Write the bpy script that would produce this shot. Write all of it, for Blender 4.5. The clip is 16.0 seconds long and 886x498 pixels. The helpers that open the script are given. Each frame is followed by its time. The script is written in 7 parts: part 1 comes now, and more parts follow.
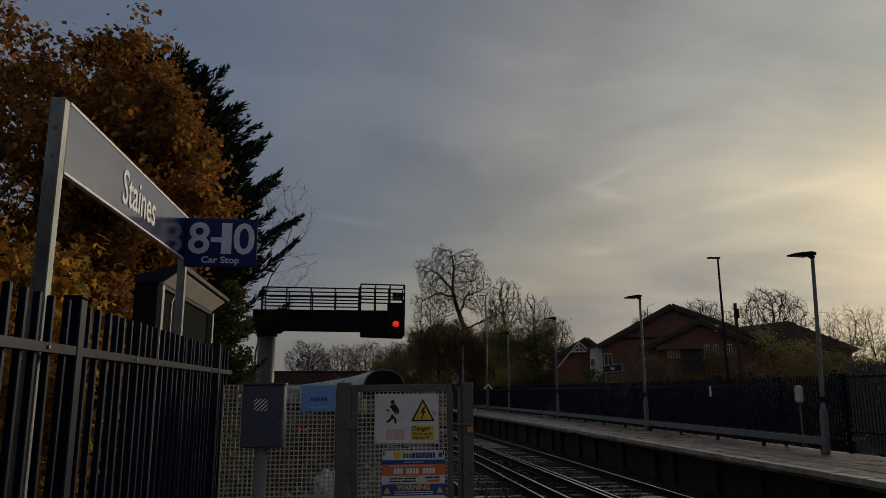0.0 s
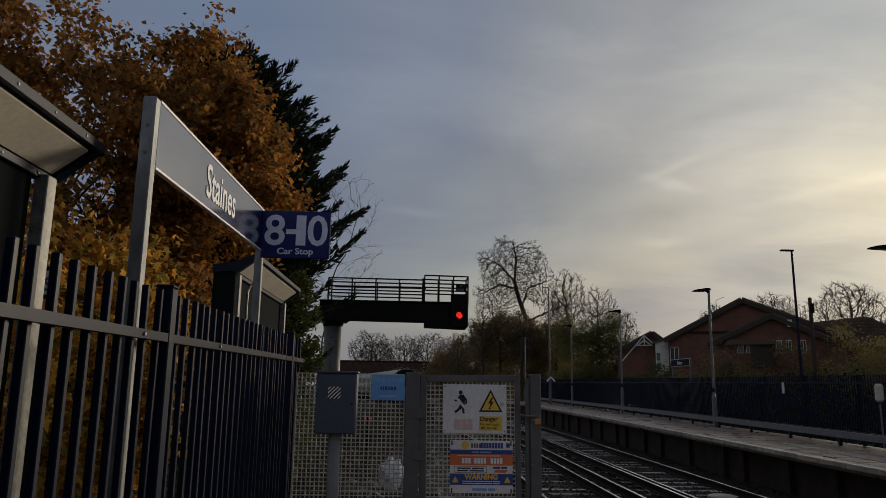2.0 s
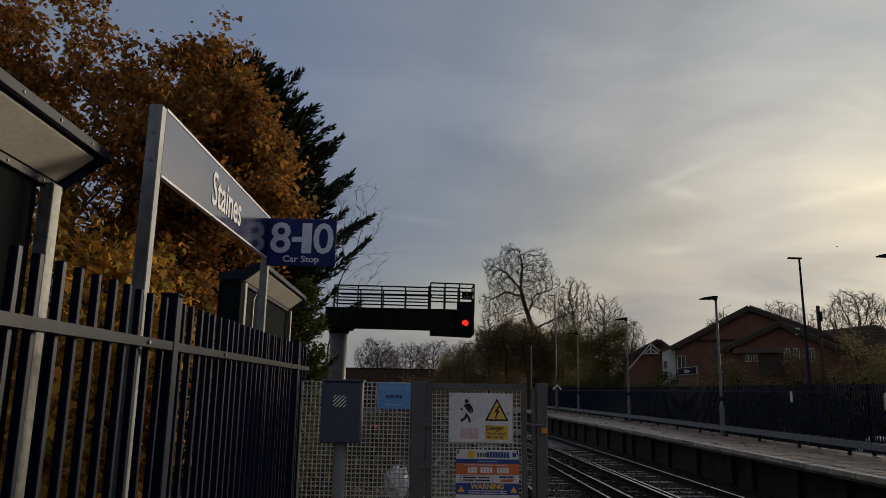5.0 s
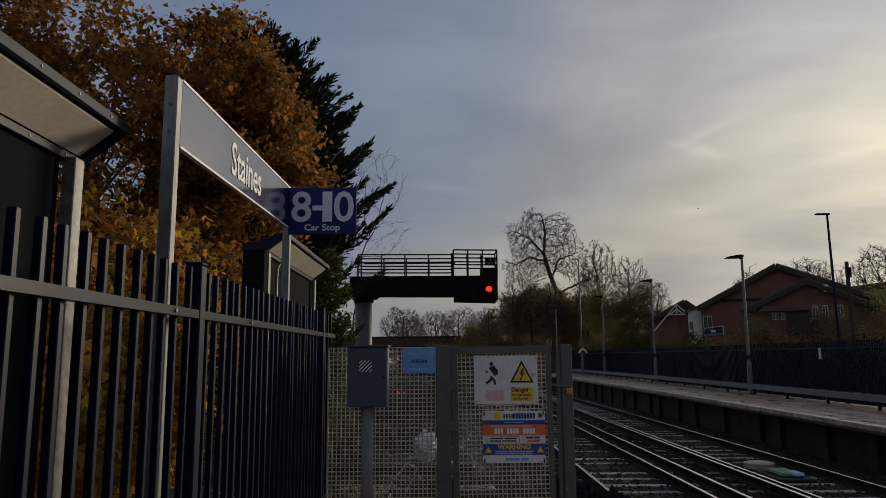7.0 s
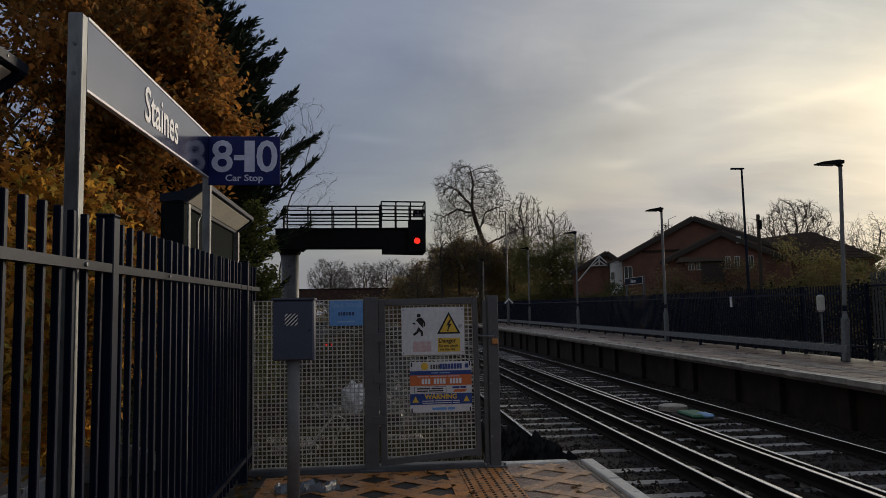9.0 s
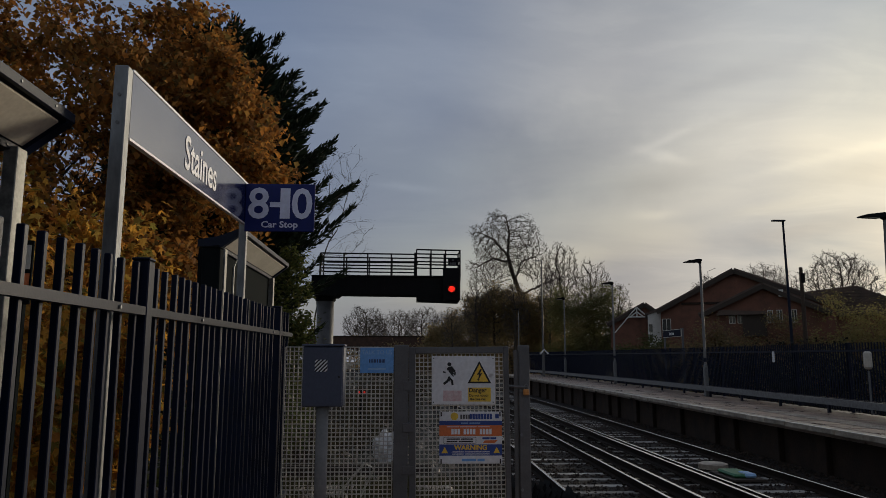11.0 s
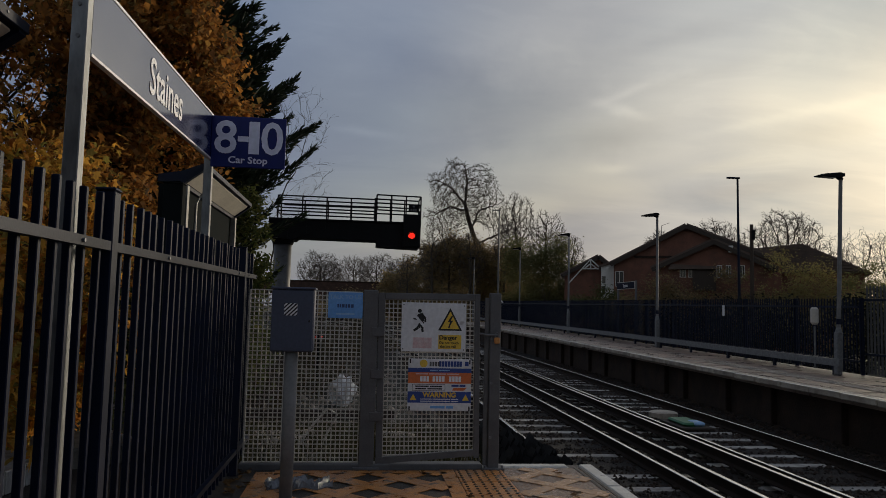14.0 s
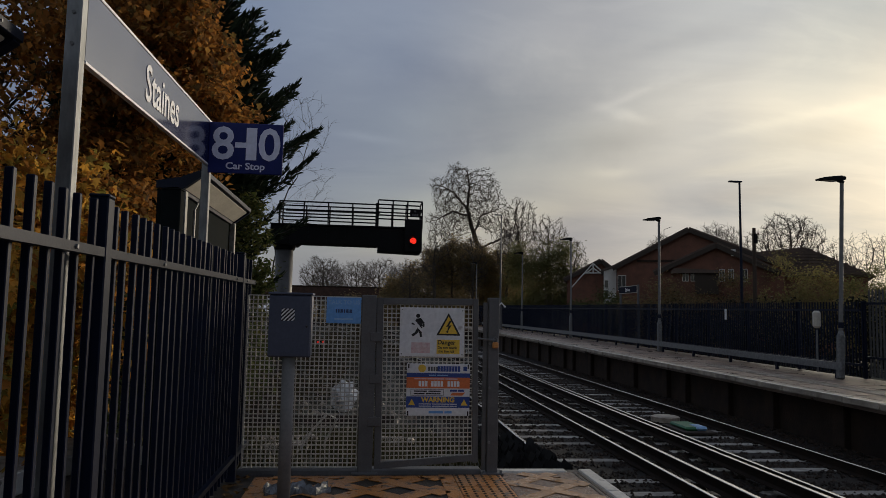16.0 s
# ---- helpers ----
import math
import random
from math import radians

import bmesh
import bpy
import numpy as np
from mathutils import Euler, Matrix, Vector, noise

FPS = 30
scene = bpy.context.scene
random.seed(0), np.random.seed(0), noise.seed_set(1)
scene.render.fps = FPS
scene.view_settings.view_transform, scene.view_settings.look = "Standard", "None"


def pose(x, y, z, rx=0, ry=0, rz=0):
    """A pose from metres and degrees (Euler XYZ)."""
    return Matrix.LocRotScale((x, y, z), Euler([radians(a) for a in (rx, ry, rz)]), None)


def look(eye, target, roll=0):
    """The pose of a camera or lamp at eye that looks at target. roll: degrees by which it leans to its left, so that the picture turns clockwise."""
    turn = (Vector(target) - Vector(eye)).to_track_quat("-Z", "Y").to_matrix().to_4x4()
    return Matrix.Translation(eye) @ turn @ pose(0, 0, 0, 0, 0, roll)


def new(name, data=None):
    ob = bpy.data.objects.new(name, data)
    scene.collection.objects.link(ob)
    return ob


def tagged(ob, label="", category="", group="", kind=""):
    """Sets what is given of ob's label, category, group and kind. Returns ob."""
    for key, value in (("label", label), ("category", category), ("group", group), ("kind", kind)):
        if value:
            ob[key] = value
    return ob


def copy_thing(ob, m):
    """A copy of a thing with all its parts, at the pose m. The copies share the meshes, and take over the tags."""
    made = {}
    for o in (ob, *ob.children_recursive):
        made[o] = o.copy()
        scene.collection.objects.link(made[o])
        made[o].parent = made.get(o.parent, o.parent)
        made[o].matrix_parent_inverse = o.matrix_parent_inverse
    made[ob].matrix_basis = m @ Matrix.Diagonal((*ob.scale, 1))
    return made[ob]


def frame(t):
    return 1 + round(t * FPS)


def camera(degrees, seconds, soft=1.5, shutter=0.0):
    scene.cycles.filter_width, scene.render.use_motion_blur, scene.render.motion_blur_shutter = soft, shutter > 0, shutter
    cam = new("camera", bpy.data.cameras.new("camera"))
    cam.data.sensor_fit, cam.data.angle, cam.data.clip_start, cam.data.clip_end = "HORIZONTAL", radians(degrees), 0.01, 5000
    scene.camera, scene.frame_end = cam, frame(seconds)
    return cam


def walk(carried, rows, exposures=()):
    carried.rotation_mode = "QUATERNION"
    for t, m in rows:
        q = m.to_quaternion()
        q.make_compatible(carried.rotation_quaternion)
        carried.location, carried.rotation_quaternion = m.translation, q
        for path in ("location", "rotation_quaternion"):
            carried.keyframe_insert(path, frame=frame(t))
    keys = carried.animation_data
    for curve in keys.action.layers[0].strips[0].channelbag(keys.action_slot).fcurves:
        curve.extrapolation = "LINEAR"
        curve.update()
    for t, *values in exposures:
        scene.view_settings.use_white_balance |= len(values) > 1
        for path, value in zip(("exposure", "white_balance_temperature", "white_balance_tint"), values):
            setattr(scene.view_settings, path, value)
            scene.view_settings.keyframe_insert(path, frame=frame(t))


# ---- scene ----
cam = camera(62.8, 16.0, soft=0.5)
PATH = [
    (0, (0.056, -0.09, 1.334), (0.295, 1.856, 1.729), -0.2),
    (0.5, (0.035, -0.079, 1.344), (0.239, 1.869, 1.751), 0.1),
    (1, (0.015, -0.084, 1.336), (0.173, 1.867, 1.743), 0.5),
    (1.5, (0.001, -0.106, 1.333), (0.111, 1.853, 1.724), 0.7),
    (2, (-0.001, -0.123, 1.33), (0.069, 1.841, 1.701), 0.9),
    (2.5, (-0.006, -0.087, 1.349), (0.061, 1.876, 1.725), 1.1),
    (3, (0.006, -0.084, 1.331), (0.066, 1.877, 1.72), 1.1),
    (3.5, (0.003, -0.08, 1.331), (0.059, 1.881, 1.721), 1.0),
    (4, (-0.002, -0.083, 1.341), (0.051, 1.877, 1.734), 1.1),
    (6.3, (0.01, -0.125, 1.319), (0.054, 1.841, 1.684), 0.7),
    (6.5, (0.015, -0.111, 1.315), (0.01, 1.863, 1.635), -0.1),
    (7, (0.012, -0.106, 1.312), (0.004, 1.871, 1.615), -0.4),
    (7.5, (0.03, -0.061, 1.327), (0.158, 1.912, 1.623), -0.6),
    (8, (0.016, -0.062, 1.313), (0.205, 1.92, 1.502), -1.0),
    (8.5, (0.011, -0.057, 1.311), (0.204, 1.927, 1.473), -0.8),
    (9, (0.02, -0.073, 1.318), (0.208, 1.911, 1.487), -1.0),
    (9.5, (0.02, -0.073, 1.315), (0.174, 1.913, 1.495), -0.7),
    (10, (0.004, -0.08, 1.332), (0.097, 1.899, 1.607), 0.3),
    (10.2, (0.009, -0.086, 1.323), (0.102, 1.89, 1.617), 0.2),
    (12.5, (0.119, -0.059, 1.31), (0.204, 1.916, 1.616), 0.1),
    (13, (0.038, -0.003, 1.315), (0.125, 1.978, 1.573), 0.2),
    (13.5, (-0.068, 0.072, 1.321), (0.137, 2.052, 1.522), 0.5),
    (14, (-0.079, 0.109, 1.31), (0.135, 2.091, 1.471), 1.4),
    (14.5, (-0.062, 0.128, 1.303), (0.152, 2.11, 1.459), 1.4),
    (15, (-0.063, 0.113, 1.304), (0.15, 2.096, 1.46), 1.4),
    (15.5, (-0.049, 0.102, 1.313), (0.16, 2.084, 1.477), 1.3),
    (16, (-0.041, 0.096, 1.311), (0.165, 2.078, 1.485), 1.2),
]
walk(cam, [(t, look(eye, target, roll)) for t, eye, target, roll in PATH], [(0, -0.6, 6900, 5.5), (0.5, -0.46, 6880, 5.5), (1.5, -0.2, 6760, 5.5), (2.5, -0.12, 6680, 6), (4.0, -0.08, 6680, 6), (6.5, -0.12, 6640, 6), (7.5, -0.05, 6600, 6.5), (9.0, -0.01, 6520, 7), (10.0, 0.04, 6500, 6), (12.5, -0.12, 6560, 6.5), (14.0, -0.06, 6520, 6), (16.0, -0.01, 6500, 6.5)])

# ---- world, sun ----
SUN_AZ, SUN_EL = 46.0, 10.0   # degrees to the right of +y, above the horizon
SUN_DIR = Vector((math.sin(radians(SUN_AZ)) * math.cos(radians(SUN_EL)), math.cos(radians(SUN_AZ)) * math.cos(radians(SUN_EL)), math.sin(radians(SUN_EL))))


def make_world():
    world = bpy.data.worlds.new("sky")
    scene.world = world
    world.use_nodes = True
    nt = world.node_tree
    nt.nodes.clear()
    N, L = nt.nodes.new, nt.links.new
    out, bg = N("ShaderNodeOutputWorld"), N("ShaderNodeBackground")
    L(bg.outputs[0], out.inputs[0])
    sky = N("ShaderNodeTexSky")
    sky.sky_type, sky.sun_disc = "NISHITA", False
    sky.sun_elevation, sky.sun_rotation = radians(SUN_EL), radians(SUN_AZ)
    sky.air_density, sky.dust_density = 1.2, 2.0
    tc = N("ShaderNodeTexCoord")
    dot = N("ShaderNodeVectorMath")
    dot.operation = "DOT_PRODUCT"
    dot.inputs[1].default_value = SUN_DIR
    L(tc.outputs["Generated"], dot.inputs[0])
    sep = N("ShaderNodeSeparateXYZ")
    L(tc.outputs["Generated"], sep.inputs[0])

    def math_node(op, a, b=None, clamp=False):
        n = N("ShaderNodeMath")
        n.operation, n.use_clamp = op, clamp
        for i, v in enumerate((a, b)):
            if v is None:
                continue
            if isinstance(v, (int, float)):
                n.inputs[i].default_value = v
            else:
                L(v, n.inputs[i])
        return n.outputs[0]

    z = math_node("MAXIMUM", sep.outputs["Z"], 0.0)
    den = math_node("ADD", z, 0.16)
    cx = math_node("DIVIDE", sep.outputs["X"], den)
    cy = math_node("DIVIDE", sep.outputs["Y"], den)
    comb = N("ShaderNodeCombineXYZ")
    L(cx, comb.inputs[0])
    L(cy, comb.inputs[1])

    def cloud(scale, sx, sy, rot, detail, rough, distort, offset):
        m = N("ShaderNodeMapping")
        m.inputs["Scale"].default_value = (sx, sy, 1)
        m.inputs["Rotation"].default_value = (0, 0, radians(rot))
        m.inputs["Location"].default_value = offset
        L(comb.outputs[0], m.inputs["Vector"])
        n = N("ShaderNodeTexNoise")
        n.inputs["Scale"].default_value = scale
        n.inputs["Detail"].default_value = detail
        n.inputs["Roughness"].default_value = rough
        n.inputs["Distortion"].default_value = distort
        L(m.outputs[0], n.inputs["Vector"])
        return n.outputs["Fac"]

    def ramp(fac, *stops):
        r = N("ShaderNodeValToRGB")
        r.color_ramp.interpolation = "EASE"
        while len(r.color_ramp.elements) < len(stops):
            r.color_ramp.elements.new(0.5)
        for e, (p, c) in zip(r.color_ramp.elements, stops):
            e.position, e.color = p, (*c, 1)
        L(fac, r.inputs[0])
        return r.outputs[0]

    def mix(kind, fac, a, b):
        n = N("ShaderNodeMix")
        n.data_type, n.blend_type = "RGBA", kind
        for sock, v in ((n.inputs[0], fac), (n.inputs[6], a), (n.inputs[7], b)):
            if isinstance(v, (int, float)):
                sock.default_value = v
            elif isinstance(v, tuple):
                sock.default_value = (*v, 1)
            else:
                L(v, sock)
        return n.outputs[2]

    # veil of high cloud: grey-blue away from the sun, cream towards it
    near = math_node("MULTIPLY_ADD", dot.outputs["Value"], 0.5)
    near.node.inputs[2].default_value = 0.5
    veil = ramp(near, *SKY_VEIL)
    low = ramp(z, (0.0, (1.22, 1.11, 0.98)), (0.12, (1.10, 1.06, 1.02)), (0.24, (1.0, 1.01, 1.03)), (0.42, (1.02, 1.06, 1.12)), (0.9, (1.05, 1.02, 1.0)))
    veil = mix("MULTIPLY", 1.0, veil, low)
    big = ramp(cloud(0.9, 0.55, 1.0, 22, 6, 0.55, 0.7, (3.1, 1.7, 0.4)), (0.30, (0.80, 0.83, 0.88)), (0.50, (0.98, 0.98, 0.99)), (0.72, (1.20, 1.18, 1.14)))
    fine = ramp(cloud(2.0, 0.62, 1.0, 14, 7, 0.6, 1.4, (0.3, 5.2, 1.1)), (0.3, (0.93, 0.94, 0.955)), (0.52, (0.99, 0.99, 0.99)), (0.64, (1.045, 1.04, 1.03)), (0.76, (1.12, 1.11, 1.08)))
    veil = mix("MULTIPLY", 1.0, veil, big)
    veil = mix("MULTIPLY", 1.0, veil, fine)
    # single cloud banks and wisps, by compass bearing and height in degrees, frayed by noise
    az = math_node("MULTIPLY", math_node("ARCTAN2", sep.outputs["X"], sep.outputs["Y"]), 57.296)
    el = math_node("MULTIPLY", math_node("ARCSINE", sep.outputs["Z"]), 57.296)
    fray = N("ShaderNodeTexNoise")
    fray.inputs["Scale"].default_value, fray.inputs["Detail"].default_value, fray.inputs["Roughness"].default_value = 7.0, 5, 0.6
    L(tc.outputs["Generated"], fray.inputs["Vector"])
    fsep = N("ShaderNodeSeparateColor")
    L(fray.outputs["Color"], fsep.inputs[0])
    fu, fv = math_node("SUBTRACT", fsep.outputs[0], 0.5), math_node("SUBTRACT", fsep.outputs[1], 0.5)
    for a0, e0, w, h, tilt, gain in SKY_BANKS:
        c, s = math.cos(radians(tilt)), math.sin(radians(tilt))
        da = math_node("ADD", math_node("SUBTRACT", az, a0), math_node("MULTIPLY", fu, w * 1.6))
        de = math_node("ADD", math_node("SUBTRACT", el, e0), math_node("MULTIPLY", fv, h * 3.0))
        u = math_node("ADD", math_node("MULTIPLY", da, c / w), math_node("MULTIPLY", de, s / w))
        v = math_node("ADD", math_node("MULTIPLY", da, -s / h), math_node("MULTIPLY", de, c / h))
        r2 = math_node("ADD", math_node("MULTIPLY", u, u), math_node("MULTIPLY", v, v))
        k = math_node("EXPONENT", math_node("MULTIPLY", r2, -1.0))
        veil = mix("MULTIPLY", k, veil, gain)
    nish = mix("MULTIPLY", 1.0, sky.outputs[0], (0.10, 0.10, 0.10))
    gap = ramp(cloud(0.5, 0.8, 0.6, 15, 3, 0.5, 0.4, (7.3, 2.2, 0)), (0.45, (0.0, 0.0, 0.0)), (0.75, (0.35, 0.35, 0.35)))
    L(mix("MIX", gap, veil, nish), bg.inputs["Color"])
    bg.inputs["Strength"].default_value = 1.32


SKY_VEIL = ((0.0, (0.20, 0.21, 0.235)), (0.42, (0.175, 0.19, 0.23)), (0.62, (0.128, 0.147, 0.196)), (0.75, (0.128, 0.158, 0.23)), (0.854, (0.168, 0.186, 0.238)), (0.933, (0.285, 0.276, 0.28)), (0.97, (0.425, 0.405, 0.38)), (0.985, (0.525, 0.49, 0.425)), (0.995, (0.68, 0.60, 0.475)), (1.0, (1.25, 1.06, 0.78)))
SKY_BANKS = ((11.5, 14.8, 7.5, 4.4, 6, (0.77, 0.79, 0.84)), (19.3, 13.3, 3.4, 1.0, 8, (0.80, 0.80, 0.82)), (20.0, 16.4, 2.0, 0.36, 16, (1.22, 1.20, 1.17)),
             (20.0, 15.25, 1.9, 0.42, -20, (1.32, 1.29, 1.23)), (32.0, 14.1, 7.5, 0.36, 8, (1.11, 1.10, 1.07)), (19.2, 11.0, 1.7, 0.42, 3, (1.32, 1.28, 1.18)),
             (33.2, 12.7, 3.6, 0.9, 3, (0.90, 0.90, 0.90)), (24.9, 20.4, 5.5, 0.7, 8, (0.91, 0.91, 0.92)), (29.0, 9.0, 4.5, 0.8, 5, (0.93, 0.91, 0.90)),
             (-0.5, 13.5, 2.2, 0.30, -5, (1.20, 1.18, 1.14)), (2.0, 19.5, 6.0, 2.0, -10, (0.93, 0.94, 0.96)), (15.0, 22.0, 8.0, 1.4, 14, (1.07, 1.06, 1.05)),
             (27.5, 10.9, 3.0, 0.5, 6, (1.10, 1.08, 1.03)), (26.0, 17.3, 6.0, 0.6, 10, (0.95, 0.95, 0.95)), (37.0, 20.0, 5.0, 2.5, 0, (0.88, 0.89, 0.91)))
make_world()
sun = new("sun", bpy.data.lights.new("sun", "SUN"))
sun.data.energy, sun.data.angle, sun.data.color = 2.2, radians(12), (1.0, 0.85, 0.66)
sun.matrix_world = look((40, 40, 30), Vector((40, 40, 30)) - SUN_DIR)


# ---- materials ----
def mat(name, a, b=None, scale=4.0, rough=0.7, metal=0.0, bump=0.15, fine=60.0, spec=0.4, vary=0.0, wear=None, stretch=None, island=False, trans=0.0):
    """a and b: the two colours that large blotches mix; fine: size of the grain that also gives the relief."""
    m = bpy.data.materials.new(name)
    m.use_nodes = True
    nt = m.node_tree
    N, L = nt.nodes.new, nt.links.new
    bsdf = nt.nodes["Principled BSDF"]
    b = b or tuple(v * 0.75 for v in a)
    tc, mp = N("ShaderNodeTexCoord"), N("ShaderNodeMapping")
    mp.inputs["Scale"].default_value = stretch or (1, 1, 1)
    coord = tc.outputs["Object"]
    if vary and not island:
        # pieces that share a mesh each take their own stretch of the pattern
        oi, add = N("ShaderNodeObjectInfo"), N("ShaderNodeVectorMath")
        L(coord, add.inputs[0])
        L(oi.outputs["Location"], add.inputs[1])
        coord = add.outputs[0]
    L(coord, mp.inputs[0])
    n1, n2 = N("ShaderNodeTexNoise"), N("ShaderNodeTexNoise")
    n1.inputs["Scale"].default_value, n1.inputs["Detail"].default_value, n1.inputs["Roughness"].default_value = scale, 5, 0.65
    n2.inputs["Scale"].default_value, n2.inputs["Detail"].default_value = fine, 3
    L(mp.outputs[0], n1.inputs["Vector"])
    L(mp.outputs[0], n2.inputs["Vector"])
    r = N("ShaderNodeValToRGB")
    r.color_ramp.elements[0].position, r.color_ramp.elements[1].position = 0.35, 0.65
    r.color_ramp.elements[0].color, r.color_ramp.elements[1].color = (*b, 1), (*a, 1)
    L(n1.outputs["Fac"], r.inputs[0])
    col = r.outputs[0]

    def mult(c, fac_out, lo, hi):
        mr = N("ShaderNodeMapRange")
        mr.inputs[3].default_value, mr.inputs[4].default_value = lo, hi
        L(fac_out, mr.inputs[0])
        mx = N("ShaderNodeMix")
        mx.data_type, mx.blend_type = "RGBA", "MULTIPLY"
        mx.inputs[0].default_value = 1
        L(c, mx.inputs[6])
        L(mr.outputs[0], mx.inputs[7])
        return mx.outputs[2]

    col = mult(col, n2.outputs["Fac"], 0.78, 1.22)
    if vary:
        if island:
            g = N("ShaderNodeNewGeometry")
            col = mult(col, g.outputs["Random Per Island"], 1 - vary, 1 + vary)
        else:
            oi = N("ShaderNodeObjectInfo")
            col = mult(col, oi.outputs["Random"], 1 - vary, 1 + vary)
    if wear:
        n3 = N("ShaderNodeTexNoise")
        n3.inputs["Scale"].default_value, n3.inputs["Detail"].default_value = wear[1], 8
        L(mp.outputs[0], n3.inputs["Vector"])
        r3 = N("ShaderNodeValToRGB")
        r3.color_ramp.elements[0].position, r3.color_ramp.elements[1].position = wear[2], wear[2] + 0.08
        L(n3.outputs["Fac"], r3.inputs[0])
        mx = N("ShaderNodeMix")
        mx.data_type = "RGBA"
        L(r3.outputs[0], mx.inputs[0])
        L(col, mx.inputs[6])
        mx.inputs[7].default_value = (*wear[0], 1)
        col = mx.outputs[2]
    L(col, bsdf.inputs["Base Color"])
    mr = N("ShaderNodeMapRange")
    mr.inputs[3].default_value, mr.inputs[4].default_value = max(rough - 0.12, 0.03), min(rough + 0.12, 1)
    L(n1.outputs["Fac"], mr.inputs[0])
    L(mr.outputs[0], bsdf.inputs["Roughness"])
    bsdf.inputs["Metallic"].default_value = metal
    bsdf.inputs["Specular IOR Level"].default_value = spec
    if bump:
        bp = N("ShaderNodeBump")
        bp.inputs["Strength"].default_value, bp.inputs["Distance"].default_value = bump, 0.02
        L(n2.outputs["Fac"], bp.inputs["Height"])
        L(bp.outputs[0], bsdf.inputs["Normal"])
    if trans:
        t = N("ShaderNodeBsdfTranslucent")
        L(col, t.inputs[0])
        ms = N("ShaderNodeMixShader")
        ms.inputs[0].default_value = trans
        L(bsdf.outputs[0], ms.inputs[1])
        L(t.outputs[0], ms.inputs[2])
        L(ms.outputs[0], nt.nodes["Material Output"].inputs[0])
    return m


def leaf_mat(name, *cols, trans=0.35, spec=0.2):
    """Leaves: each one takes a colour of its own from the row of colours."""
    m = mat(name, cols[0], fine=30, rough=0.75, bump=0.05, spec=spec, trans=trans)
    nt = m.node_tree
    N, L = nt.nodes.new, nt.links.new
    g, r = N("ShaderNodeNewGeometry"), N("ShaderNodeValToRGB")
    while len(r.color_ramp.elements) < len(cols):
        r.color_ramp.elements.new(0.5)
    for i, (e, c) in enumerate(zip(r.color_ramp.elements, cols)):
        e.position, e.color = i / (len(cols) - 1), (*c, 1)
    L(g.outputs["Random Per Island"], r.inputs[0])
    L(r.outputs[0], nt.nodes["Principled BSDF"].inputs["Base Color"])
    for n in nt.nodes:
        if n.type == "BSDF_TRANSLUCENT":
            L(r.outputs[0], n.inputs[0])
    return m


def glow_mat(name, colour, strength):
    m = bpy.data.materials.new(name)
    m.use_nodes = True
    b = m.node_tree.nodes["Principled BSDF"]
    b.inputs["Base Color"].default_value = (*colour, 1)
    b.inputs["Emission Color"].default_value = (*colour, 1)
    b.inputs["Emission Strength"].default_value = strength
    return m


M_GROUND = mat("earth", (0.030, 0.026, 0.020), (0.012, 0.014, 0.008), scale=0.6, fine=14, rough=0.95, bump=0.6)
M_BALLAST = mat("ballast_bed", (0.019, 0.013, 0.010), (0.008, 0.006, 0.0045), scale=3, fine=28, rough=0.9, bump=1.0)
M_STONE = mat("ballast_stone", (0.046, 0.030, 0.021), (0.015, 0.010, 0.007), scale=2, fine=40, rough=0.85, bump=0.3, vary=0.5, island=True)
M_CONC = mat("sleeper_concrete", (0.40, 0.38, 0.35), (0.17, 0.155, 0.14), scale=3, fine=50, rough=0.75, bump=0.25, vary=0.4)
M_RAIL = mat("rusty_rail_web", (0.030, 0.020, 0.014), (0.016, 0.012, 0.010), scale=8, fine=70, rough=0.85, spec=0.15)
M_RAILTOP = mat("polished_rail_head", (0.88, 0.86, 0.83), (0.74, 0.72, 0.68), scale=2, fine=80, rough=0.20, metal=1.0, bump=0.02, stretch=(6, 0.3, 1))
M_ASPH = mat("platform_asphalt", (0.045, 0.038, 0.033), (0.022, 0.019, 0.017), scale=2.2, fine=90, rough=0.58, bump=0.35)
M_OCHRE = mat("ochre_paint", (0.60, 0.26, 0.065), (0.36, 0.15, 0.045), scale=7, fine=90, rough=0.30, bump=0.3, wear=((0.09, 0.065, 0.05), 11, 0.57))
M_BROWN = mat("scuffed_brown_surface", (0.24, 0.13, 0.07), (0.12, 0.072, 0.048), scale=5, fine=90, rough=0.26, bump=0.25)
M_TAN = mat("scuffed_tan_paint", (0.56, 0.32, 0.155), (0.36, 0.20, 0.10), scale=6, fine=90, rough=0.26, bump=0.25, wear=((0.14, 0.10, 0.075), 10, 0.58))
M_WHITEPAINT = mat("worn_white_paint", (0.66, 0.64, 0.60), (0.48, 0.46, 0.42), scale=4, fine=60, rough=0.6, bump=0.15, wear=((0.18, 0.17, 0.15), 9, 0.60))
M_COPING = mat("coping_stone", (0.46, 0.40, 0.33), (0.22, 0.185, 0.15), scale=3, fine=60, rough=0.5, bump=0.2, vary=0.15)
M_PAVING = mat("far_paving", (0.36, 0.255, 0.20), (0.13, 0.088, 0.068), scale=1.8, fine=40, rough=0.30, bump=0.25, vary=0.25, stretch=(1.4, 0.5, 1))
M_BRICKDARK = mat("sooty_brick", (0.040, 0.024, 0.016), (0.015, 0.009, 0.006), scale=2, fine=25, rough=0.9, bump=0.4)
M_BLACK = mat("black_gloss_steel", (0.004, 0.008, 0.026), (0.005, 0.008, 0.018), scale=3, fine=90, rough=0.38, bump=0.03, spec=0.15)
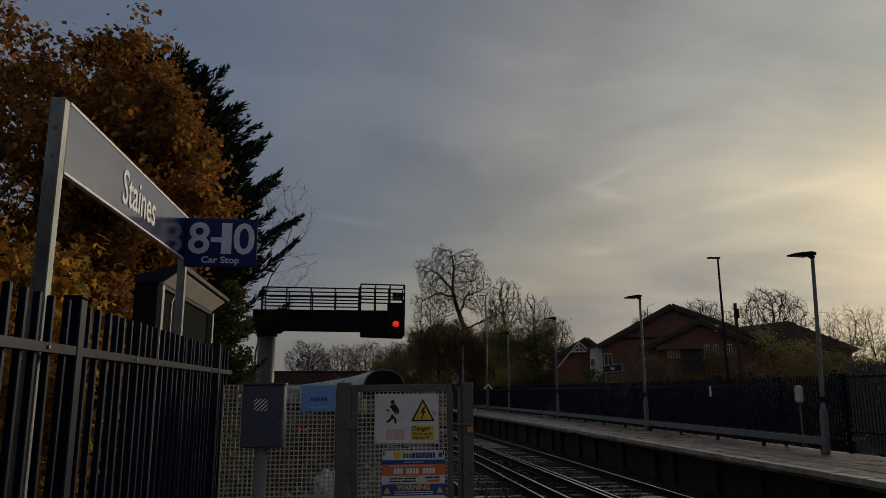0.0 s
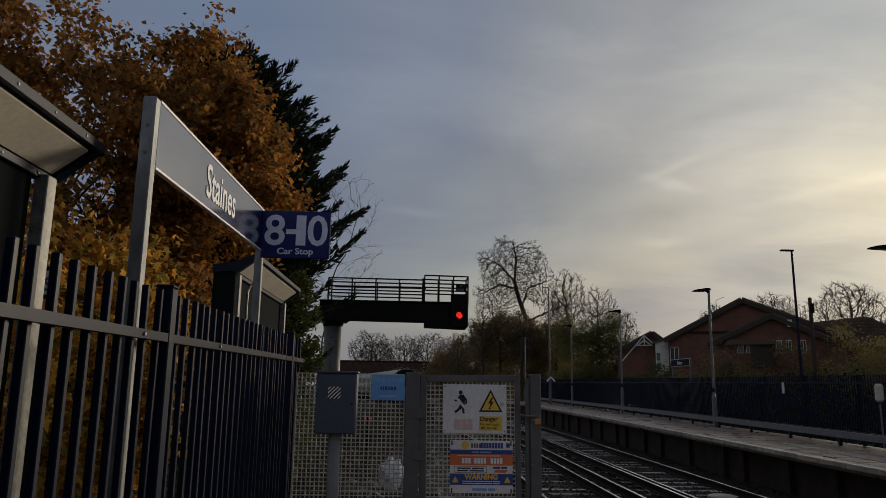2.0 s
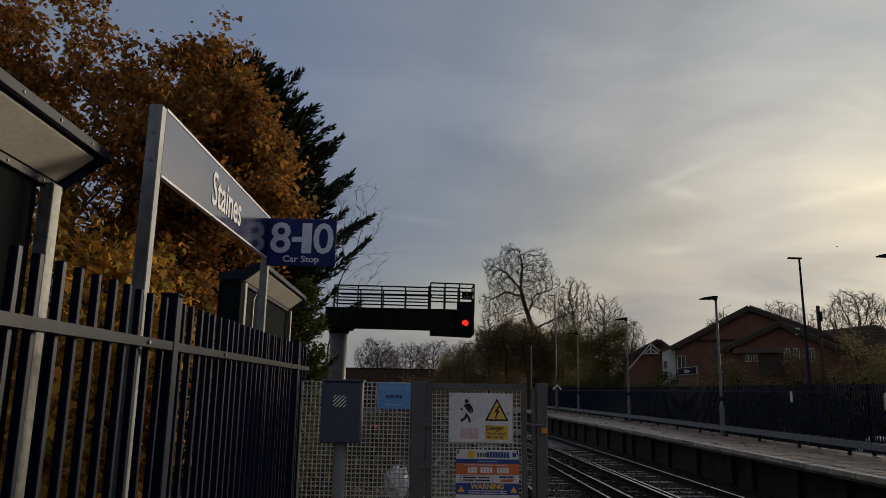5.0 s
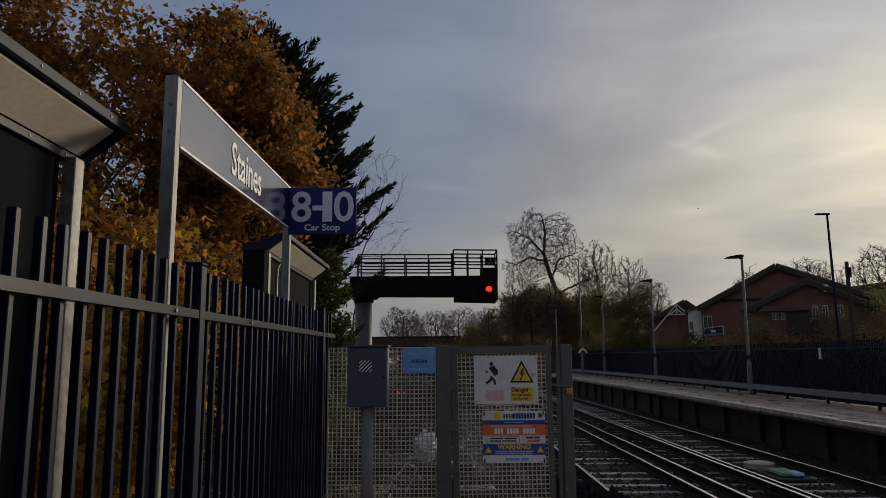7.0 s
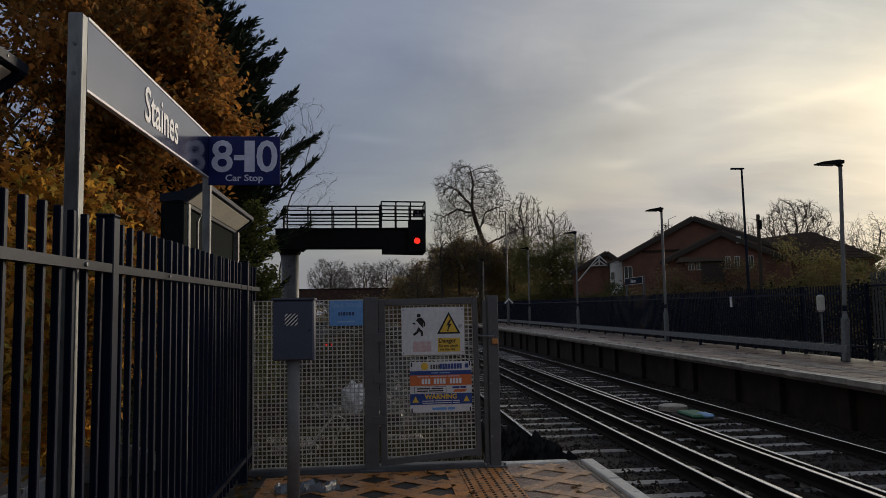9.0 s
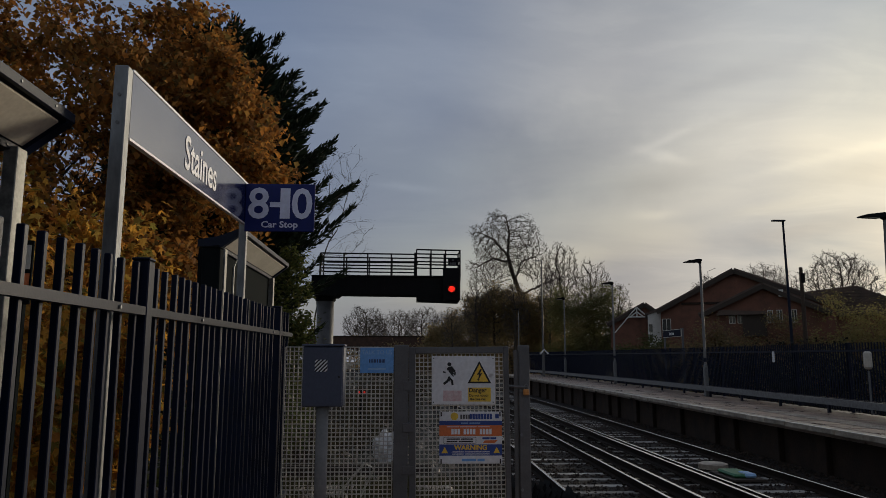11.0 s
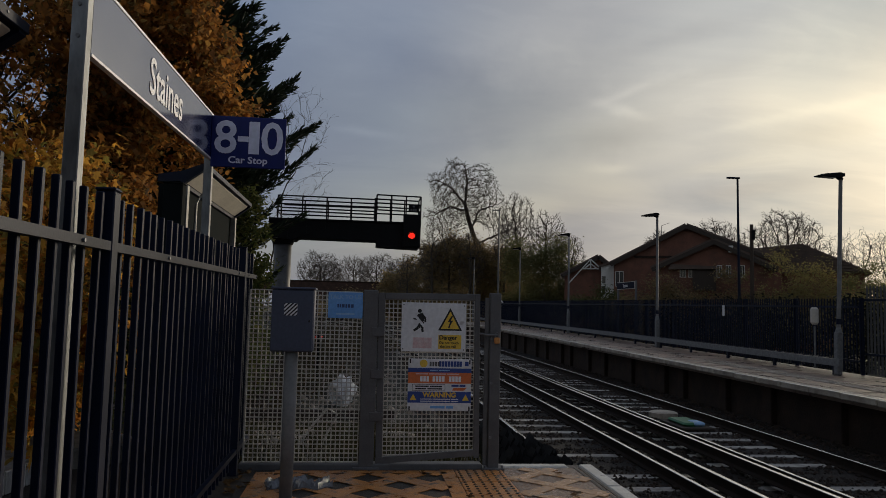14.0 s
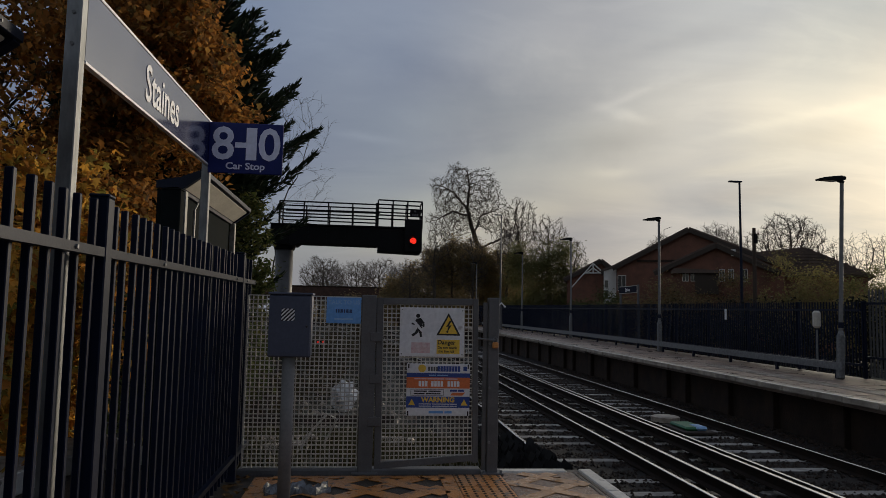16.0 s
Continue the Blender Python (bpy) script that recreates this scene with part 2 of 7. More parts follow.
M_GREYSTEEL = mat("grey_painted_steel", (0.115, 0.113, 0.118), (0.075, 0.074, 0.077), scale=4, fine=70, rough=0.5, bump=0.05)
M_GALV = mat("galvanised_steel", (0.21, 0.22, 0.23), (0.12, 0.125, 0.13), scale=14, fine=50, rough=0.5, metal=0.45, bump=0.05)
M_POST = mat("dull_galvanised_post", (0.22, 0.23, 0.24), (0.11, 0.115, 0.12), scale=10, fine=50, rough=0.5, metal=0.5, bump=0.05, stretch=(1, 1, 0.35))
M_PALISADE = mat("weathered_palisade", (0.10, 0.10, 0.10), (0.06, 0.06, 0.062), scale=5, fine=50, rough=0.6, metal=0.3, bump=0.03)
M_SHEET = mat("spangled_galvanised_sheet", (0.24, 0.24, 0.225), (0.12, 0.12, 0.115), scale=14, fine=60, rough=0.5, metal=0.35, bump=0.04)
M_WIRE = mat("mesh_wire", (0.54, 0.52, 0.48), (0.36, 0.34, 0.31), scale=10, fine=60, rough=0.5, metal=0.2, bump=0)
M_CABINET = mat("blue_grey_cabinet", (0.060, 0.072, 0.112), (0.048, 0.058, 0.092), scale=2, fine=60, rough=0.45, bump=0.03)
M_NAVY = mat("navy_sign_gloss", (0.008, 0.014, 0.07), (0.007, 0.012, 0.06), scale=1, fine=20, rough=0.13, bump=0.0, spec=0.6)
M_NAVY.node_tree.nodes["Principled BSDF"].inputs["IOR"].default_value = 3.4
M_NAVY2 = mat("navy_sign", (0.008, 0.016, 0.125), (0.007, 0.013, 0.105), scale=1, fine=20, rough=0.45, bump=0.0, spec=0.2)
M_WHITE = mat("sign_white", (0.72, 0.72, 0.74), (0.62, 0.62, 0.64), scale=3, fine=30, rough=0.4, bump=0.02, wear=((0.42, 0.40, 0.40), 7, 0.66))
M_LETTER = mat("letter_white", (0.80, 0.80, 0.82), (0.74, 0.74, 0.76), scale=3, fine=30, rough=0.4, bump=0)
M_GREYVINYL = mat("grey_vinyl_figure", (0.66, 0.68, 0.84), (0.58, 0.60, 0.74), scale=3, fine=30, rough=0.5, bump=0)
M_DARKBLUE = mat("dark_blue_print", (0.04, 0.07, 0.18), scale=6, rough=0.5, bump=0)
M_SKYBLUE = mat("faded_blue_sign", (0.12, 0.31, 0.66), (0.17, 0.37, 0.70), scale=6, fine=40, rough=0.5, bump=0)
M_PALEBLUE = mat("pale_blue_print", (0.30, 0.50, 0.78), scale=6, rough=0.5, bump=0)
M_YELLOW = mat("sign_yellow", (0.75, 0.50, 0.06), (0.68, 0.44, 0.06), scale=4, rough=0.45, bump=0)
M_ORANGE = mat("sign_orange", (0.66, 0.17, 0.05), (0.58, 0.15, 0.05), scale=4, rough=0.45, bump=0)
M_PRINT = mat("sign_black_print", (0.015, 0.015, 0.017), scale=4, rough=0.5, bump=0)
M_PINK = mat("faded_red_print", (0.60, 0.38, 0.38), (0.66, 0.55, 0.55), scale=20, rough=0.5, bump=0)
M_ROYAL = mat("sign_royal_blue", (0.03, 0.07, 0.28), scale=4, rough=0.45, bump=0)
M_BLACKROUGH = mat("black_plastic", (0.010, 0.010, 0.011), (0.006, 0.006, 0.007), scale=4, fine=40, rough=0.65, bump=0.1, spec=0.12)
M_PANEL = mat("matt_dark_panel", (0.010, 0.013, 0.014), (0.007, 0.009, 0.010), scale=3, fine=40, rough=0.85, bump=0.02, spec=0.03)
M_NAVYDARK = mat("dark_navy_board", (0.004, 0.006, 0.022), scale=1, rough=0.6, bump=0, spec=0.1)
M_LAMPGREY = mat("lamp_grey_paint", (0.20, 0.20, 0.20), (0.14, 0.14, 0.14), scale=5, fine=50, rough=0.65, bump=0.03, spec=0.2)
M_HEDGE = leaf_mat("hedge_leaf", (0.018, 0.020, 0.014), (0.012, 0.015, 0.012), (0.028, 0.026, 0.016), trans=0.2)
M_SOFFIT = mat("cream_soffit", (0.56, 0.53, 0.47), (0.48, 0.45, 0.40), scale=2, fine=30, rough=0.6, bump=0.03)
M_BARK = mat("bark", (0.075, 0.06, 0.045), (0.04, 0.032, 0.025), scale=6, fine=30, rough=0.95, bump=0.6, stretch=(3, 3, 0.6))
M_TWIG = mat("twig", (0.10, 0.08, 0.065), (0.06, 0.05, 0.04), scale=3, fine=20, rough=0.9, bump=0)
M_AUTUMN = leaf_mat("autumn_leaf", (0.10, 0.055, 0.023), (0.31, 0.14, 0.038), (0.44, 0.22, 0.058), (0.17, 0.085, 0.03), (0.40, 0.165, 0.04), (0.08, 0.048, 0.021), (0.28, 0.19, 0.058), (0.53, 0.225, 0.048), (0.19, 0.095, 0.031), trans=0.52)
M_TRAINROOF = mat("pale_grey_train_roof", (0.20, 0.20, 0.19), (0.11, 0.11, 0.105), scale=1.2, fine=20, rough=0.30, bump=0.03)
M_TRAINSIDE = mat("grey_train_side", (0.12, 0.125, 0.14), (0.09, 0.095, 0.11), scale=1, fine=30, rough=0.35, bump=0.0)
M_GOLD = leaf_mat("golden_leaf", (0.72, 0.42, 0.07), (0.52, 0.25, 0.05), (0.34, 0.29, 0.07), (0.78, 0.38, 0.06), (0.20, 0.20, 0.05), (0.50, 0.21, 0.045), (0.24, 0.12, 0.035), trans=0.6)
M_CONIFER = leaf_mat("conifer_spray", (0.018, 0.028, 0.016), (0.026, 0.038, 0.020), (0.012, 0.02, 0.012), trans=0.1)
M_IVY = leaf_mat("ivy_leaf", (0.05, 0.07, 0.022), (0.08, 0.10, 0.03), (0.13, 0.125, 0.04), (0.04, 0.055, 0.02), trans=0.35)
M_OLIVE = leaf_mat("thin_olive_leaf", (0.19, 0.185, 0.08), (0.125, 0.14, 0.06), (0.24, 0.195, 0.08), trans=0.5)
M_BUSH = leaf_mat("bush_leaf", (0.25, 0.20, 0.085), (0.18, 0.175, 0.07), (0.30, 0.225, 0.09), trans=0.5)
M_BRAMBLE = leaf_mat("bramble_leaf", (0.075, 0.058, 0.036), (0.045, 0.040, 0.022), (0.11, 0.075, 0.04), (0.05, 0.055, 0.022), trans=0.3)
M_WOOD = leaf_mat("woodland_leaf", (0.25, 0.18, 0.10), (0.16, 0.14, 0.075), (0.33, 0.21, 0.095), (0.18, 0.17, 0.075), trans=0.5)
M_BRIDGE = mat("old_bridge_brick", (0.085, 0.046, 0.032), (0.045, 0.027, 0.020), scale=1.3, fine=14, rough=0.9, bump=0.3)
M_BRICK = mat("house_brick", (0.19, 0.086, 0.058), (0.115, 0.056, 0.040), scale=1.3, fine=14, rough=0.9, bump=0.3)
M_TILE = mat("roof_tile", (0.115, 0.082, 0.066), (0.075, 0.056, 0.048), scale=2, fine=14, rough=0.85, bump=0.4)
M_RENDERW = mat("white_render", (0.66, 0.65, 0.63), (0.56, 0.55, 0.53), scale=1.5, fine=30, rough=0.8, bump=0.1)
M_TIMBERDARK = mat("dark_timber", (0.05, 0.038, 0.03), scale=4, rough=0.8, stretch=(8, 8, 0.7))
M_WOODPOLE = mat("creosoted_pole", (0.06, 0.042, 0.03), scale=4, rough=0.85, stretch=(8, 8, 0.7))
M_GLASS = mat("window_glass", (0.04, 0.045, 0.05), scale=1, rough=0.08, bump=0, spec=0.6)
M_ROAD = mat("road_asphalt", (0.05, 0.05, 0.05), (0.035, 0.035, 0.035), scale=1, fine=60, rough=0.75, bump=0.3)
M_CARPAINT = mat("silver_white_paint", (0.82, 0.83, 0.85), (0.8, 0.81, 0.83), scale=1, fine=100, rough=0.25, bump=0, spec=0.6)
M_TYRE = mat("tyre_rubber", (0.018, 0.018, 0.018), scale=8, rough=0.85)
M_BAG = mat("white_plastic_bag", (0.85, 0.85, 0.85), (0.62, 0.62, 0.64), scale=9, fine=40, rough=0.45, bump=0.4)
M_FILM = mat("grey_clear_plastic", (0.22, 0.23, 0.25), (0.10, 0.105, 0.115), scale=12, fine=30, rough=0.42, bump=0.3, spec=0.35)
M_GRASS = leaf_mat("grass_blade", (0.024, 0.028, 0.010), (0.06, 0.052, 0.022), (0.016, 0.020, 0.008), trans=0.25)
M_GREEN = mat("green_plastic", (0.05, 0.20, 0.09), scale=5, rough=0.5)
M_LITTER = leaf_mat("fallen_leaf", (0.14, 0.07, 0.02), (0.09, 0.05, 0.02), (0.20, 0.10, 0.03), trans=0.0)
M_RED = glow_mat("red_signal_lens", (1.0, 0.035, 0.02), 1.5)
M_REDDIM = glow_mat("dim_red_lens", (1.0, 0.03, 0.02), 0.7)
M_HEADLIGHT = glow_mat("headlight_glow", (1.0, 0.95, 0.85), 3.0)


# ---- mesh helpers ----
class Geo:
    def __init__(self):
        self.v, self.f = [], []

    def add(self, vs, fs, m=None):
        k = len(self.v)
        self.v += [tuple(m @ Vector(p)) for p in vs] if m else [tuple(p) for p in vs]
        self.f += [tuple(k + i for i in f) for f in fs]
        return self

    def box(self, x0, y0, z0, x1, y1, z1, b=0.0, m=None):
        """A box between two corners, its edges chamfered by b."""
        c = ((x0 + x1) / 2, (y0 + y1) / 2, (z0 + z1) / 2)
        h = (abs(x1 - x0) / 2, abs(y1 - y0) / 2, abs(z1 - z0) / 2)
        if b <= 0:
            vs = [(c[0] + sx * h[0], c[1] + sy * h[1], c[2] + sz * h[2]) for sx in (-1, 1) for sy in (-1, 1) for sz in (-1, 1)]
            return self.add(vs, [(0, 1, 3, 2), (4, 6, 7, 5), (0, 4, 5, 1), (2, 3, 7, 6), (0, 2, 6, 4), (1, 5, 7, 3)], m)
        vs, idx = [], {}
        for a in range(3):
            for s in ((sx, sy, sz) for sx in (-1, 1) for sy in (-1, 1) for sz in (-1, 1)):
                idx[a, s] = len(vs)
                vs.append(tuple(c[i] + s[i] * (h[i] - (0 if i == a else b)) for i in range(3)))
        fs = []
        for a in range(3):
            u, w = (a + 1) % 3, (a + 2) % 3
            for sa in (-1, 1):
                def key(su, sw):
                    s = [0, 0, 0]
                    s[a], s[u], s[w] = sa, su, sw
                    return tuple(s)
                q = [idx[a, key(*p)] for p in ((-1, -1), (1, -1), (1, 1), (-1, 1))]
                fs.append(tuple(q if sa > 0 else q[::-1]))
            for su in (-1, 1):
                for sw in (-1, 1):
                    def e(ax, sa):
                        s = [0, 0, 0]
                        s[a], s[u], s[w] = sa, su, sw
                        return idx[ax, tuple(s)]
                    fs.append((e(u, -1), e(u, 1), e(w, 1), e(w, -1)))
        for s in ((sx, sy, sz) for sx in (-1, 1) for sy in (-1, 1) for sz in (-1, 1)):
            fs.append((idx[0, s], idx[1, s], idx[2, s]))
        return self.add(vs, fs, m)

    def tube(self, pts, r, n=8, caps=True, m=None):
        """A tube along points; r: one radius or one for each point."""
        pts = [Vector(p) for p in pts]
        rs = r if isinstance(r, (list, tuple)) else [r] * len(pts)
        vs, fs = [], []
        for i, p in enumerate(pts):
            d = (pts[min(i + 1, len(pts) - 1)] - pts[max(i - 1, 0)]).normalized()
            a = d.cross(Vector((0.31, 0.17, 0.93)) if abs(d.z) < 0.9 else Vector((1, 0, 0))).normalized()
            b = d.cross(a)
            for k in range(n):
                t = 2 * math.pi * k / n
                vs.append(p + (a * math.cos(t) + b * math.sin(t)) * rs[i])
        for i in range(len(pts) - 1):
            for k in range(n):
                k2 = (k + 1) % n
                fs.append((i * n + k, i * n + k2, (i + 1) * n + k2, (i + 1) * n + k))
        if caps:
            fs += [tuple(range(n))[::-1], tuple(range((len(pts) - 1) * n, len(pts) * n))]
        return self.add(vs, fs, m)

    def prism(self, outline, depth, m=None):
        """A plate: an outline in x and z, extruded along y from 0 to depth."""
        n = len(outline)
        vs = [(x, 0, z) for x, z in outline] + [(x, depth, z) for x, z in outline]
        fs = [tuple(range(n)), tuple(range(n, 2 * n))[::-1]] + [(i, i + n, (i + 1) % n + n, (i + 1) % n) for i in range(n)]
        return self.add(vs, fs, m)

    def sweep(self, profile, path):
        """A profile in x and z carried along points, kept upright; the x of the profile lies across y."""
        n = len(profile)
        vs, fs = [], []
        for p in path:
            vs += [(p[0] + x, p[1], p[2] + z) for x, z in profile]
        for i in range(len(path) - 1):
            for k in range(n):
                k2 = (k + 1) % n
                fs.append((i * n + k, i * n + k2, (i + 1) * n + k2, (i + 1) * n + k))
        fs += [tuple(range(n))[::-1], tuple(range((len(path) - 1) * n, len(path) * n))]
        return self.add(vs, fs)

    def mesh(self, name, material, smooth=False):
        me = bpy.data.meshes.new(name)
        me.from_pydata(self.v, [], self.f)
        me.materials.append(material)
        if smooth:
            me.polygons.foreach_set("use_smooth", [True] * len(me.polygons))
        me.update()
        return me


def fixed(me):
    bm = bmesh.new()
    bm.from_mesh(me)
    bmesh.ops.recalc_face_normals(bm, faces=bm.faces)
    bm.to_mesh(me)
    bm.free()
    return me


def thing(name, label, category, place=(0, 0, 0), geo=None, material=None, group="", kind="", smooth=False, turn=0):
    ob = new(name, fixed(geo.mesh(name, material, smooth)) if geo else None)
    ob.matrix_basis = pose(*place, 0, 0, turn)
    return tagged(ob, label, category, group, kind)


def part(name, geo, material, parent, label="", smooth=False, place=None, fix=True):
    me = geo if isinstance(geo, bpy.types.Mesh) else geo.mesh(name, material, smooth)
    if fix and not isinstance(geo, bpy.types.Mesh):
        fixed(me)
    ob = new(name, me)
    ob.parent = parent
    if place is not None:
        ob.matrix_basis = place if isinstance(place, Matrix) else pose(*place)
    return tagged(ob, label)


def lettering(text, size, depth, material, bold=0.0, width=1.0):
    """The mesh of a line of writing, its middle at the origin, in x and z, facing -y."""
    cu = bpy.data.curves.new("writing", "FONT")
    cu.body, cu.size, cu.extrude, cu.align_x, cu.align_y, cu.offset = text, size, depth, "CENTER", "CENTER", bold
    cu.resolution_u = 3
    ob = bpy.data.objects.new("writing", cu)
    scene.collection.objects.link(ob)
    me = bpy.data.meshes.new_from_object(ob.evaluated_get(bpy.context.evaluated_depsgraph_get()))
    bpy.data.objects.remove(ob)
    me.transform(Matrix.Rotation(radians(90), 4, "X") @ Matrix.Diagonal((width, 1, 1, 1)))
    me.materials.clear()
    me.materials.append(material)
    return me


def bars(parent, place, widths, height, gap, material, name="print_bar"):
    """A line of plain bars that stand for writing which is not spelled out."""
    x = -sum(widths) / 2 - gap * (len(widths) - 1) / 2
    for w in widths:
        part(name, Geo().box(x, -0.0015, -height / 2, x + w, 0, height / 2), material, parent, place=place)
        x += w + gap


def bend(y):
    """How far the line has curved to the left at y."""
    more = 0.0 if y < 50 else (0.00375 * (y - 50) ** 2 if y < 60 else 0.375 + 0.075 * (y - 60))
    return -max(0.0, y - 22.0) ** 2 / 1600.0 - more


def near_bend(y):
    """The near track draws a little away from the far one as it curves."""
    k = min(1.0, max(0.0, (y - 26.0) / 22.0))
    return bend(y) - 0.8 * k * k * (3 - 2 * k)


def far_z(y):
    """The top of the far platform, which rises a little along the line."""
    return FAR_Z + 0.0048 * (min(y, 60.0) - 26.0)


# ---- large structure ----
RAIL_Z, FAR_Z, GROUND_Z = -0.76, 0.08, -1.10
rng = random.Random(5)


def build_ground():
    g = Geo()
    xs = [-700, -120, -40, -12, 2.0, 8.6, 12.5, 17.5, 40, 120, 700]
    ys = [-700, -100, -20, 0, 20, 40, 60, 90, 140, 300, 900]
    vs = [(x, y, GROUND_Z) for y in ys for x in xs]
    n = len(xs)
    g.add(vs, [(j * n + i, j * n + i + 1, (j + 1) * n + i + 1, (j + 1) * n + i) for j in range(len(ys) - 1) for i in range(n - 1)])
    thing("ground", "dark earth and rough grass around the railway", "ground", geo=g, material=M_GROUND, kind="structure")
    bed = Geo()
    path = [(bend(y), y, 0) for y in list(range(-12, 200, 2))]
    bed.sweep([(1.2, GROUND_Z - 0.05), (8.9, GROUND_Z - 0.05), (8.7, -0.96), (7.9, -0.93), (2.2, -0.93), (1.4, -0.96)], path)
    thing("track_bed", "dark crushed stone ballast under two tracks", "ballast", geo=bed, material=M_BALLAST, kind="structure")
    road = Geo()
    road.box(12.3, -100, GROUND_Z + 0.004, 15.2, 90, GROUND_Z + 0.02)
    thing("road", "grey asphalt road behind the far fence", "road", geo=road, material=M_ROAD, kind="structure")


def stone_geo(g, x, y, z, s, r):
    vs = []
    for dx, dy, dz in ((1, 0, 0), (-1, 0, 0), (0, 1, 0), (0, -1, 0), (0, 0, 1), (0, 0, -1)):
        k = s * r.uniform(0.6, 1.3)
        vs.append((x + dx * k + r.uniform(-.3, .3) * s, y + dy * k + r.uniform(-.3, .3) * s, z + dz * k * 0.8))
    g.add(vs, [(0, 2, 4), (2, 1, 4), (1, 3, 4), (3, 0, 4), (2, 0, 5), (1, 2, 5), (3, 1, 5), (0, 3, 5)])


def build_ballast():
    g = Geo()
    for _ in range(28000):
        y = 6.0 + 26 * rng.random() ** 1.4
        x = rng.uniform(1.6, 8.4)
        if abs((y - 6.4 + 0.35) % 0.70 - 0.35) < 0.125 and min(abs(x - 3.33), abs(x - 6.355)) < 1.25 and rng.random() < 0.88:
            continue
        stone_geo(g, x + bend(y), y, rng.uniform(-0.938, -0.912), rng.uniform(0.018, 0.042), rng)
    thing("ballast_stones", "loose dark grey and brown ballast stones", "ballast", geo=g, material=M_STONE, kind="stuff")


RAIL_PROFILE = [(-0.07, 0.0), (0.07, 0.0), (0.07, 0.012), (0.012, 0.035), (0.012, 0.118), (0.033, 0.128), (-0.033, 0.128), (-0.012, 0.118), (-0.012, 0.035), (-0.07, 0.012)]
CHEEK_PROFILE = [(-0.034, 0.128), (0.034, 0.128), (0.034, 0.150), (0.031, 0.1535), (-0.031, 0.1535), (-0.034, 0.150)]
HEAD_PROFILE = [(-0.031, 0.1535), (0.031, 0.1535), (0.023, 0.1572), (0.011, 0.1592), (-0.011, 0.1592), (-0.023, 0.1572)]


def build_tracks():
    def rail(name, x, z, y0, label, scale=1.0):
        ys = [y for y in np.arange(y0, 200, 2.5)]
        curve = near_bend if x < 4.6 else bend
        path = [(x + curve(y), y, z) for y in ys]
        ob = thing(name, label, "rail")
        part("web", Geo().sweep([(a * scale, b) for a, b in RAIL_PROFILE], path), M_RAIL, ob, "rust-brown rail foot and web")
        part("cheek", Geo().sweep([(a * scale, b) for a, b in CHEEK_PROFILE], path), M_RAIL, ob, "dull side of the rail head")
        part("head", Geo().sweep([(a * scale, b) for a, b in HEAD_PROFILE], path), M_RAILTOP, ob, "polished steel rail head")
        return ob
    base = RAIL_Z - 0.158
    for x, y0 in ((2.60, -10), (4.06, -10), (5.62, -10), (7.09, -10)):
        rail("running_rail", x, base, y0, "long steel running rail with a polished head")
    for x in (4.42, 5.27):
        ob = rail("conductor_rail", x, base + 0.07, -10, "raised steel conductor rail on insulators", 1.15)
        pot = Geo().tube([(0, 0, -0.07), (0, 0, -0.03), (0, 0, -0.03), (0, 0, 0.0)], [0.075, 0.075, 0.055, 0.05], 8).mesh("insulator", M_CONC)
        curve = near_bend if x < 4.6 else bend
        for y in np.arange(6, 45, 2.6):
            part("insulator", pot, M_CONC, ob, "", place=(x + curve(y), y, base + 0.07))
    sl = Geo().box(-1.27, -0.115, -0.16, 1.27, 0.115, 0.0, 0.02)
    me = fixed(sl.mesh("sleeper", M_CONC))
    mc = fixed(Geo().box(-0.03, -0.05, 0.0, 0.03, 0.05, 0.035, 0.01).mesh("rail_clip", M_RAIL))
    far = Geo()
    for cx, y0, curve in ((3.33, 7.1, near_bend), (6.355, 6.4, bend)):
        for i in range(150):
            y = y0 + 0.70 * i
            if y < 62:
                ob = tagged(new("sleeper", me), "pale grey concrete sleeper lying in the ballast", "railway sleeper", "sleepers under the tracks")
                ob.matrix_basis = pose(cx + curve(y) + rng.uniform(-.01, .01), y, base - 0.002 + (rng.uniform(-.034, -.018) if rng.random() < (0.42 if cx < 5 else 0.15) else rng.uniform(-.008, 0.0)), 0, 0, rng.uniform(-.7, .7))
                if y < 26:
                    for dx in (-0.835, -0.625, 0.625, 0.835):
                        part("rail_clip", mc, M_RAIL, ob, "rusty rail clip", place=(dx, 0, 0))
            else:
                far.box(cx + curve(y) - 1.27, y - 0.115, base - 0.16, cx + curve(y) + 1.27, y + 0.115, base)
    thing("distant_sleepers", "far concrete sleepers along the curve", "railway sleeper", geo=far, material=M_CONC, kind="stuff")


